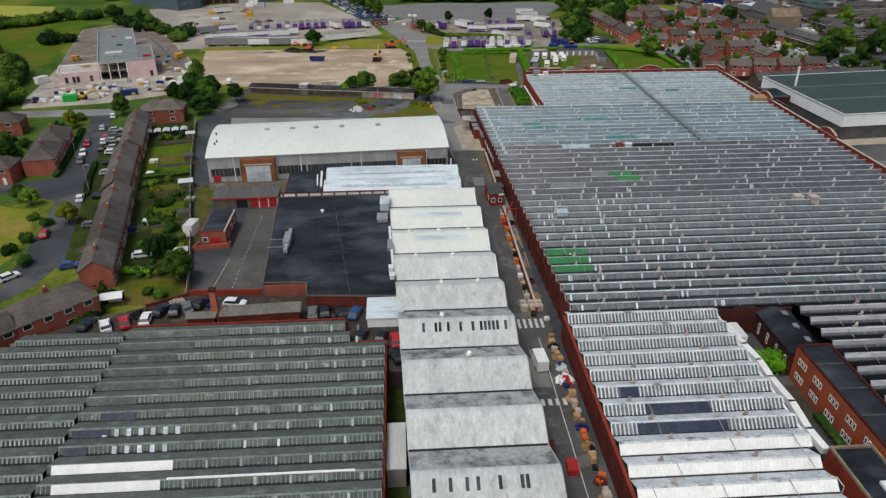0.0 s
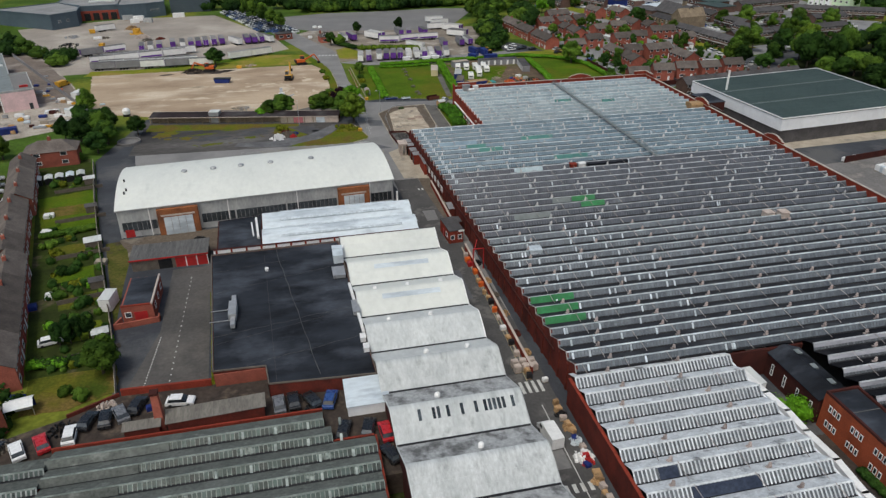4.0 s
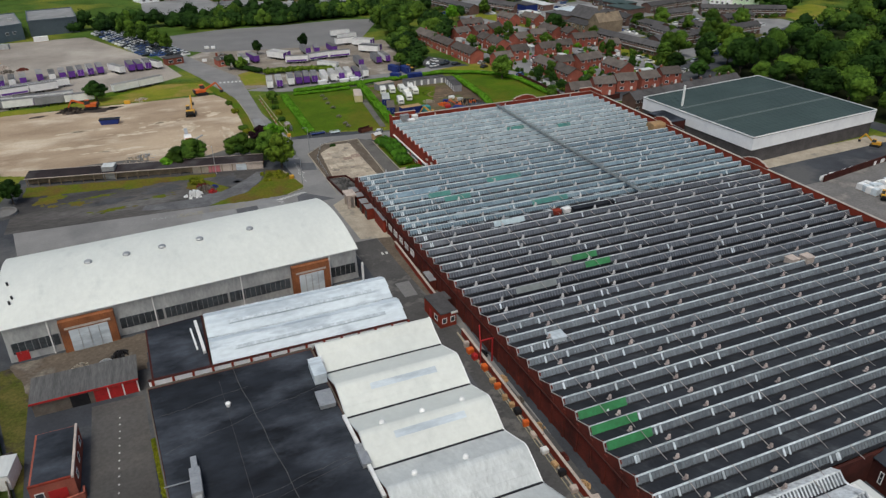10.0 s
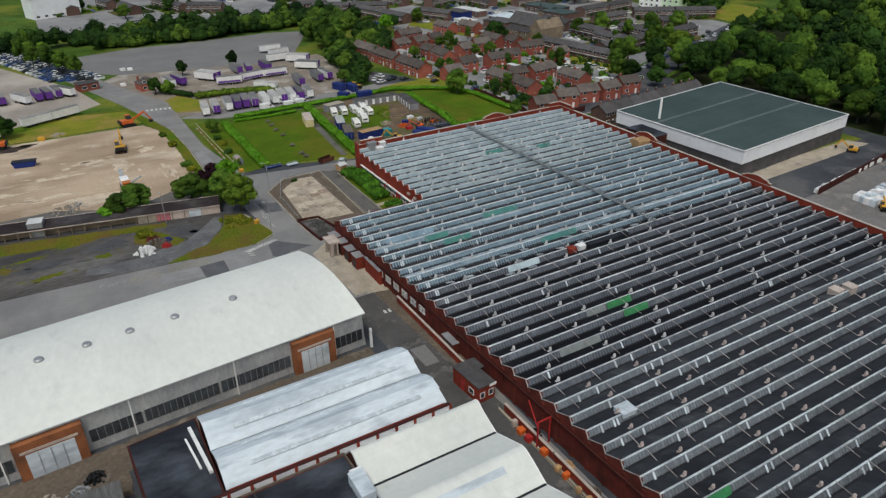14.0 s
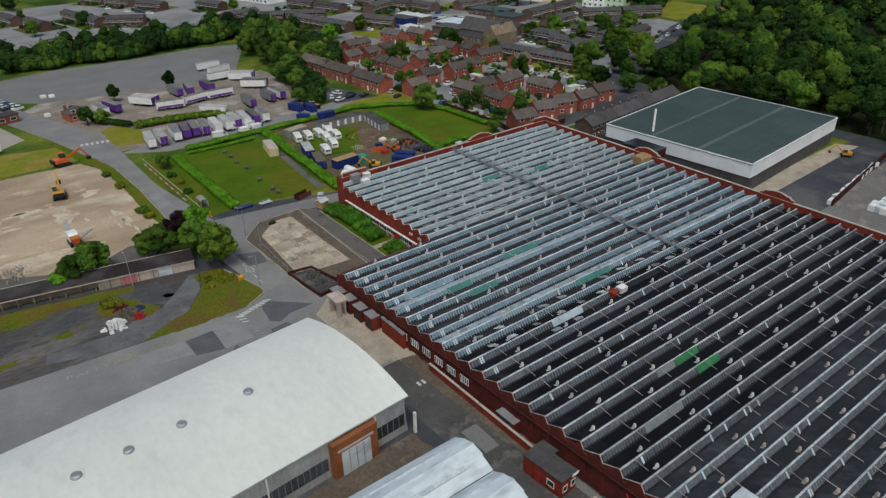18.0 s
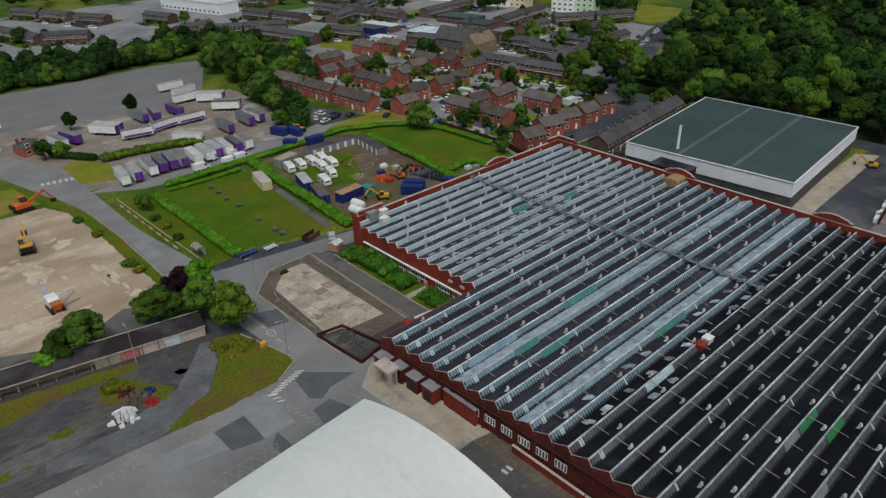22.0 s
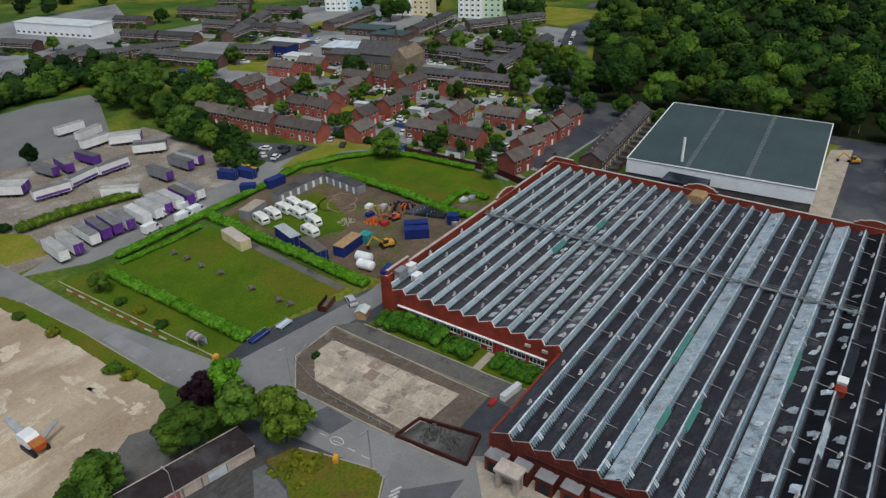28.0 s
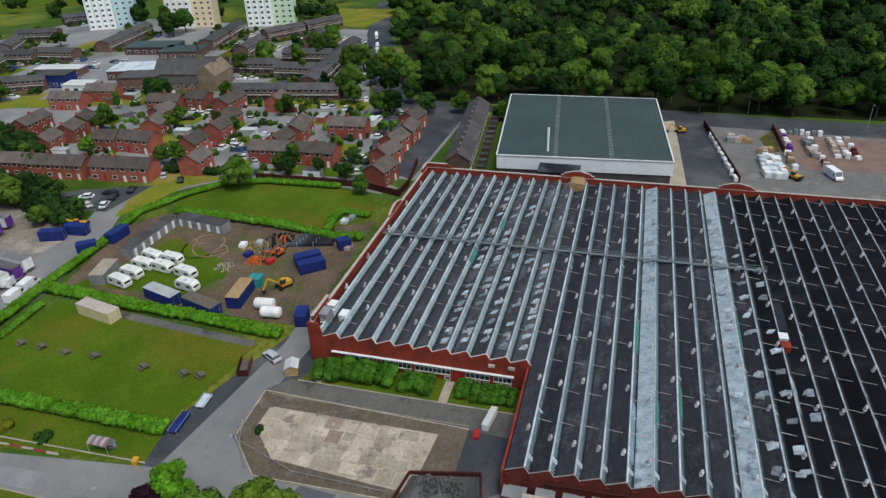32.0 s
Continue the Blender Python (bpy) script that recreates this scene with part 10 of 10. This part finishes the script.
for x, y, h, r, key in ((-47.6, 129, 7.5, 4.4, "mid"), (-56.9, 139.1, 5.2, 1.7, "dark"), (-55.2, 139.7, 5.6, 1.7, "dark"), (-53.6, 140.2, 5.4, 1.7, "dark"), (-52.2, 140.8, 5.0, 1.7, "dark"), (-82.5, 159.5, 5.5, 3.4, "yellow"), (-96.5, 171, 5.0, 3.2, "mid"),
                        (-100.5, 174, 4.6, 3.0, "dark"), (-99.2, 248.5, 8, 4.4, "mid"), (-84.3, 262.4, 8, 4.0, "dark"), (-73, 262, 9.5, 5.6, "mid"), (-70, 256, 8, 4.6, "mid"), (-76, 266, 9, 4.8, "dark"), (-112, 236, 6, 3.2, "yellow"), (-29, 512, 11, 4.2, "mid"), (-22.5, 486, 9, 4.0, "mid"), (-18, 470, 7, 3.2, "mid"), (-14, 456, 6, 3.2, "mid"), (-62, 263, 7, 3.6, "dark"), (-118, 205, 6, 3.4, "dark"), (-124, 214, 6, 3.4, "mid")):
    tree(x, y, h, r, key, "in the gardens")
for k in range(0, 9, 2):
    u = k / 9
    x, y = -56 - 23 * u, 134 + 92 * u
    fx = -46 - 21 * u
    o = thing("garden_fence", "brown timber fence between back gardens", "fence")
    n = 5
    for i in range(n):
        a, b = i / n, (i + 1) / n
        p, q = (x + (fx - x) * a, y + 2.5 * a), (x + (fx - x) * b, y + 2.5 * b)
        part("panel", Shape().beam((*p, 0.55), (*q, 0.55), 0.06, 1.0), TIMBER, o)
        part("post", Shape().box(p[0] - 0.06, p[0] + 0.06, p[1] - 0.06, p[1] + 0.06, 0, 1.1), TIMBER, o)
    if k % 2 == 0:
        sx, sy = fx - 5.2, y + 5
        sh = thing("garden_shed", "small garden shed with grey felt roof", "shed", at(sx, sy, 12))
        part("wall", Shape().side([(0, 0), (2.2, 0), (2.2, 1.8), (1.1, 2.3), (0, 1.8)], 0, 2.8), TIMBER, sh)
        part("roof", Shape().gable(0, 2.8, 0, 2.2, 1.8, 2.3, 0.06, 0.15), (SLATE, STAINED)[k % 4 == 0], sh)
        part("door", Shape().box(-0.04, 0.0, 0.6, 1.5, 0, 1.7), PALLET, sh)
for x, y, m, w in ((-66, 154, BLUE, "blue"), (-63, 158, WHITE, "white"), (-56, 171, CONCRETE, "grey"), (-72, 190, WHITE, "white"), (-74, 200, WHITE, "white"), (-60, 124, BLUE, "blue"), (-58.5, 122.5, WHITE, "white")):
    crate(x, y, 2.4, 2.0, 0.9, m, "%s tarpaulin over garden things" % w)
for i in range(6):
    patch("grass", "garden lawn of mixed greens", "lawn", [(-57 - 3.4 * i, 140 + 12 * i), (-50 - 3.1 * i, 141 + 12 * i), (-51.5 - 3.1 * i, 147 + 12 * i), (-58.5 - 3.4 * i, 146 + 12 * i)], 0.0613 + 0.002 * i, (GRASS, DULLGRASS)[i % 2])

pile("pale rubble along the yard fence", COPING, -43.6, 114.6, 1.5, 0.5, 981, z=3.8)
pile("dark engine scrap between the wrecks", IRON, -49.0, 110.6, 2.2, 0.7, 982, z=3.8)
pile("brown timber and scrap behind the hall", TIMBER, -56.5, 108.6, 1.8, 0.7, 983, z=3.8)
pile("dark engine scrap below the brick wall", IRON, -12.6, 106.6, 1.4, 0.8, 984, z=3.8)
crate(-36.8, 112.2, 1.1, 0.9, 0.9, BLUE, "blue drum crate among the wrecks").location.z = 3.8

SHRUBS = {"dark": LEAF_A, "mid": LEAF_B, "bright": LEAF_C, "yellow": LEAF_Y}


def shrubs(label, spots, key, seed):
    tagged(part("shrubbery", foliage(spots, 26, 0.22, seed, 0.9), SHRUBS[key]), label, "shrubs", kind="stuff")


for key, n in (("dark", 60), ("mid", 40), ("bright", 10), ("yellow", 6)):
    spots = []
    for i in range(n):
        u, k = gd.random(), gd.uniform(0.5, 11.5)
        r = gd.uniform(0.5, 1.35)
        if 0.58 < u < 0.87 and k > 2.5:
            continue
        spots.append((-57.5 - 24 * u + k, 130 + 100 * u, 0.55 * r, r))
    shrubs("%s green shrubs crowding the back gardens" % key, spots, key, 600 + n)
shrubs("dark shrubs round the lawn behind the wrecks", [(-62 + 0.5 * (i % 6), 112 + 1.1 * i, 0.8, gd.uniform(1.0, 1.7)) for i in range(13)] + [(-47.5 - 0.8 * i, 132.6 + 0.5 * (i % 3), 0.7, gd.uniform(0.9, 1.5)) for i in range(15)], "dark", 640)
shrubs("brown-green weeds at the top of the grass corner", [(gd.uniform(3.5, 9.5), gd.uniform(251, 257.5), 0.15, gd.uniform(0.4, 0.8)) for i in range(26)], "yellow", 641)
pile("dark broken rubble inside the brick pit", GARAGEROOF, 24.2, 240.6, 2.4, 1.0, 985, z=0.3)
pile("dark broken rubble inside the brick pit", GARAGEROOF, 24.4, 237.2, 2.0, 0.8, 987, z=0.3)
pile("coloured scrap beside the white rubble", BLUE, -10.4, 252.6, 1.2, 0.7, 986)
pile("brown scrap beside the weeds", OLDBRICK, -13.6, 255.0, 1.8, 0.8, 987)
for key, n in (("dark", 130), ("mid", 120), ("bright", 30)):
    spots = []
    for i in range(n):
        r = gd.uniform(0.6, 1.5)
        spots.append((gd.uniform(123, 200), gd.uniform(292, 432), 0.55 * r, r))
    shrubs("%s green shrubs between the red brick houses" % key, spots, key, 700 + n)
for key, n in (("dark", 90), ("mid", 60)):
    spots = []
    for i in range(n):
        r = gd.uniform(0.8, 2.2)
        spots.append((gd.uniform(-190, -108), gd.uniform(192, 244), 0.5 * r, r))
    shrubs("%s green shrubs round the street houses" % key, spots, key, 800 + n)

# red estate: gardens, small trees, pale outbuildings
for i, (x0, y0, x1, y1) in enumerate(((131, 296, 138, 316), (147, 303, 158, 312), (144, 322, 156, 334), (172, 300, 182, 312), (174, 322, 190, 330), (150, 340, 160, 352), (122, 372, 134, 384), (142, 366, 156, 376), (145, 396, 158, 410),
                                      (126, 404, 136, 418), (166, 372, 180, 380), (160, 402, 172, 414), (182, 336, 194, 346), (163, 352, 172, 360))):
    patch("grass", "small garden lawn between the houses", "lawn", [(x0, y0), (x1, y0), (x1, y1), (x0, y1)], 0.07, (GRASS, DRYGRASS, GRASS)[i % 3])
for i in range(46):
    x, y = gd.uniform(124, 198), gd.uniform(292, 428)
    bush(x, y, gd.uniform(1.8, 3.6), gd.uniform(1.2, 2.6), gd.choice(("mid", "dark", "mid", "bright")), 500 + i, "between the houses")
for i in range(26):
    tree(gd.uniform(122, 200), gd.uniform(294, 440), gd.uniform(4.5, 8), gd.uniform(2.2, 4.0), gd.choice(("mid", "dark", "mid")), "between the houses")
for x, y, h, r, key in ((206, 327, 12, 6.0, "mid"), (241, 339, 13, 6.4, "mid"), (226, 323, 11, 5.6, "dark"), (268, 368, 12, 6.2, "mid"), (188, 307, 9, 4.8, "mid"), (212.6, 327.2, 12, 6.5, "mid"), (191.2, 303, 9, 5.0, "dark"), (240, 322, 13, 7, "light"), (222, 305, 12, 6.5, "mid"), (232, 312, 12, 6.5, "mid"), (227, 298, 12, 6, "dark"), (214, 312, 10, 5, "dark"), (247, 336, 12, 6.5, "mid"), (236, 391, 9, 4.8, "mid"), (190, 262, 7, 4.2, "mid"), (196, 278, 8, 4.5, "mid"), (193, 290, 8, 4.6, "dark"), (204, 300, 10, 5, "mid"), (200, 322, 9, 4.8, "mid"), (186, 398, 11, 6, "dark"), (190, 404, 10, 5.5, "dark"), (246, 384, 12, 6.5, "mid"), (255, 372, 9, 4.6, "mid"),
                        (290, 370, 11, 6, "mid"), (262, 362, 9, 5, "dark"), (300, 470, 13, 7, "dark"), (308, 478, 15, 7, "mid"), (312, 470, 13, 6.5, "dark"), (320, 505, 14, 7, "dark"), (345, 420, 12, 7, "dark"), (350, 395, 10, 6, "dark"),
                        (150, 455, 10, 5.5, "bright"), (158, 462, 8, 4.6, "dark"), (120, 545, 9, 6, "mid"), (178, 470, 9, 5, "mid"), (60, 600, 9, 6, "dark"), (30, 585, 9, 6, "mid"), (230, 600, 9, 6, "dark"), (150, 585, 8, 5, "mid"), (270, 520, 8, 5, "dark")):
    tree(x, y, h, r, key, "beside the estate road")
for i in range(26):
    x, y = gd.uniform(128, 198), gd.uniform(294, 425)
    o = thing("outbuilding", "pale flat-roofed garage between the houses", "garage", at(x, y, gd.choice((0, 90, 8))))
    part("wall", Shape().box(0, 3.0, 0, 5.4, 0, 2.2), gd.choice((WHITE, HOUSEBRICK, WALLGREY)), o)
    part("roof", Shape().box(-0.1, 3.1, -0.1, 5.5, 2.2, 2.35), gd.choice((SHEET, WALLGREY, SLATE)), o)
    part("door", Shape().box(0.3, 2.7, -0.05, 0.0, 0, 2.0), gd.choice((WHITE, GREY)), o)
for i in range(40):
    park_far(gd.choice((0, 1, 2, 3, 0)), gd.uniform(126, 198), gd.uniform(294, 420), gd.choice((0, 90, 20, 100)))
for i, (x0, y0, x1, y1) in enumerate(((208, 400, 226, 412), (236, 362, 250, 378), (212, 356, 226, 366), (256, 396, 268, 402), (280, 396, 294, 400), (244, 486, 258, 500), (266, 500, 284, 512), (196, 480, 212, 490), (300, 396, 312, 408), (210, 500, 226, 512), (176, 456, 192, 468), (160, 470, 180, 490))):
    patch("grass", "estate green between the terraces", "lawn", [(x0, y0), (x1, y0 + 2), (x1, y1), (x0, y1 - 2)], 0.08, (DRYGRASS, GRASS)[i % 2])
hedge([(124.6, 355), (126.2, 345.5), (125.6, 336.4)], 3.0, 2.6, LEAF_A, 75, "thick dark green hedge below the houses")
for i in range(11):
    o = thing("yard_outhouse", "stone back yard with small outhouse", "outhouse", at(141.4 + 4.99 * i, 257.9 + 0.525 * i, 6), "terrace back yards")
    part("wall", Shape().box(0, 2.0, 0, 2.6, 0, 2.2), BROWNBRICK, o)
    part("roof", Shape().box(-0.1, 2.1, -0.1, 2.7, 2.2, 2.35), SLATE, o)

# building site clutter
for i in range(80):
    m, w = gd.choice(((WHITE, "white wrapped boards"), (WHITE, "white wrapped boards"), (PALEBLUE, "pale blue wrapped boards"), (BLUE, "blue wrapped boards"), (PALLET, "timber"), (STEEL, "steel frames"), (YELLOW, "yellow barriers"), (CONCRETE, "concrete blocks"), (DARKBRICK, "dark bricks")))
    u, v = gd.random(), gd.uniform(2, 30)
    crate(-140 + 56 * u + 0.3 * v - 4, 262 + 16 * u + v * 0.9, gd.uniform(1.0, 3.2), gd.uniform(0.8, 1.8), gd.uniform(0.4, 1.3), m, "stack of %s on the building site" % w)
for i in range(22):
    m, w = gd.choice(((WHITE, "white wrapped boards"), (BLUE, "blue wrapped boards"), (PALLET, "timber"), (STEEL, "steel frames"), (YELLOW, "yellow barriers"), (ORANGE, "orange barriers")))
    u = gd.random()
    crate(-95 - 22 * u + gd.uniform(-5, 5), 300 + 52 * u + gd.uniform(-6, 6), gd.uniform(1.0, 2.8), gd.uniform(0.8, 1.6), gd.uniform(0.4, 1.2), m, "stack of %s on the building site" % w)
container("bright green site container on the building site", mat("bright_green_paint", (0.02, 0.42, 0.06), (0.02, 0.34, 0.05), 0.5, 0.5, 2.0, 0.1), -127.5, 266.6, 12, 5.0, 2.4, 2.4)
container("blue site container on the building site", BLUE, -108.5, 273.5, 14, 6.1, 2.4, 2.0)
container("white site cabin by the fence", WHITE, -148, 293, 60, 5.0, 2.6, 2.7, SHEET, "site_cabin")
container("white site cabin at the gate", WHITE, -92, 314, 70, 6.1, 2.6, 2.7, SHEET, "site_cabin")
container("white site cabin beside the lane", WHITE, -89, 291, 75, 5.0, 2.4, 2.4, SHEET, "site_cabin")
van("yellow works lorry on the building site", YELLOW, -103, 338, 60, 6.0, 2.2, 2.4)
van("yellow works van beside the unfinished building", YELLOW, -150, 337, 30, 4.4, 1.9, 2.2)
for k in range(26):
    u = k / 26
    x, y = -157 + 78 * u, 434 - 150 * u
    if k == 0:
        hoard = thing("site_hoarding", "grey mesh fence round the building site", "fence", kind="structure")
    part("panel", Shape().beam((x, y, 1.0), (x + 2.95, y - 5.7, 1.0), 0.06, 1.9), GREY, hoard)

for i in range(6):
    o = thing("covered_stack", "long stack under black plastic sheeting", "stack", at(88.6 + 1.25 * i, 295.5 - 0.3 * i, -75 + 3 * (i % 2)), "black covered stacks")
    part("sheeting", Shape().side([(-0.6, 0), (0.6, 0), (0.5, 0.7), (0.2, 1.0), (-0.2, 1.0), (-0.5, 0.7)], 0, 11 - 0.7 * i), BITUMEN, o)
    for x in (2, 6):
        part("strap", Shape().side([(-0.62, 0), (0.62, 0), (0.52, 0.72), (0.21, 1.03), (-0.21, 1.03), (-0.52, 0.72)], x, x + 0.15), GREY, o)
for x, y, m, w in ((103.2, 286.7, PALEBLUE, "pale blue pallets"), (105.5, 285.5, STEEL, "grey frames"), (82.1, 302.9, BLUE, "blue drums"), (87.9, 303, WALLGREY, "grey sheets"), (86, 306.5, WHITE, "white bags"), (91, 298, ORANGE, "orange fittings"), (84, 299, TIMBER, "timber"), (80, 296, RED, "red fittings"), (90.2, 280.6, COPING, "boxed goods")):
    crate(x, y, 2.2, 1.6, 1.0, m, "stack of %s in the compound" % w)

for k, (y, m, w) in enumerate(((66, PALLET, "broken pallets"), (69, OLDBRICK, "rusty scrap"), (76, PALLET, "broken pallets"), (80, BLUE, "blue drums"), (83.5, TIMBER, "timber"), (87, PALLET, "boxes and boards"), (90.5, RED, "red sacks"), (95, PALEBLUE, "pale blue sacks"), (98, PALLET, "broken pallets"), (101, IRON, "dark scrap"), (118, PALLET, "boxes and boards"), (124, OLDBRICK, "rusty scrap"), (131, PALLET, "broken pallets"), (138, TIMBER, "timber"), (144, PALLET, "boxes"), (152, IRON, "dark scrap"))):
    pile("low heap of %s against the wall" % w, m, 26.2 if y < 105 else 26.0, y, 1.0, 0.8, 960 + k, "scrap_heap", "heap")

# gardens of the far terraces
hedges = {"dark": [], "mid": []}
for i, (x, y, a) in enumerate(BROWN_PLACES):
    m = at(x, y, a)
    for k, (y0, y1) in enumerate(((8.2, 17.0), (-7.0, -1.0))):
        poly = [tuple((m @ Vector((u, v, 0)))[:2]) for u, v in ((0.3, y0), (23.7, y0), (23.7, y1), (0.3, y1))]
        patch("garden_ground", "small gardens of a far terrace", "garden", poly, 0.10 + 0.0016 * (2 * i + k), (GARDEN, DULLGRASS, GARDEN, GRASS, WEEDY)[(i + 2 * k) % 5])
        for _ in range(7):
            p = m @ Vector((gd.uniform(0.5, 23.5), gd.uniform(y0 + 0.5, y1), 0))
            r = gd.uniform(0.7, 1.9)
            hedges[gd.choice(("dark", "dark", "mid"))].append((p.x, p.y, 0.5 * r, r))
    if i % 2:
        p = m @ Vector((gd.uniform(2, 22), 13, 0))
        tree(p.x, p.y, gd.uniform(5, 8.5), gd.uniform(2.4, 4.0), gd.choice(("dark", "mid")), "in a far terrace garden")
for key, spots in hedges.items():
    shrubs("%s green shrubs in the gardens of the far terraces" % key, spots, key, 910)
for i in range(70):
    x, y, a = gd.choice(BROWN_PLACES)
    p = at(x, y, a) @ Vector((gd.uniform(0, 24), -9.0, 0))
    park_far(gd.choice((0, 0, 1, 2, 3)), p.x, p.y, a)
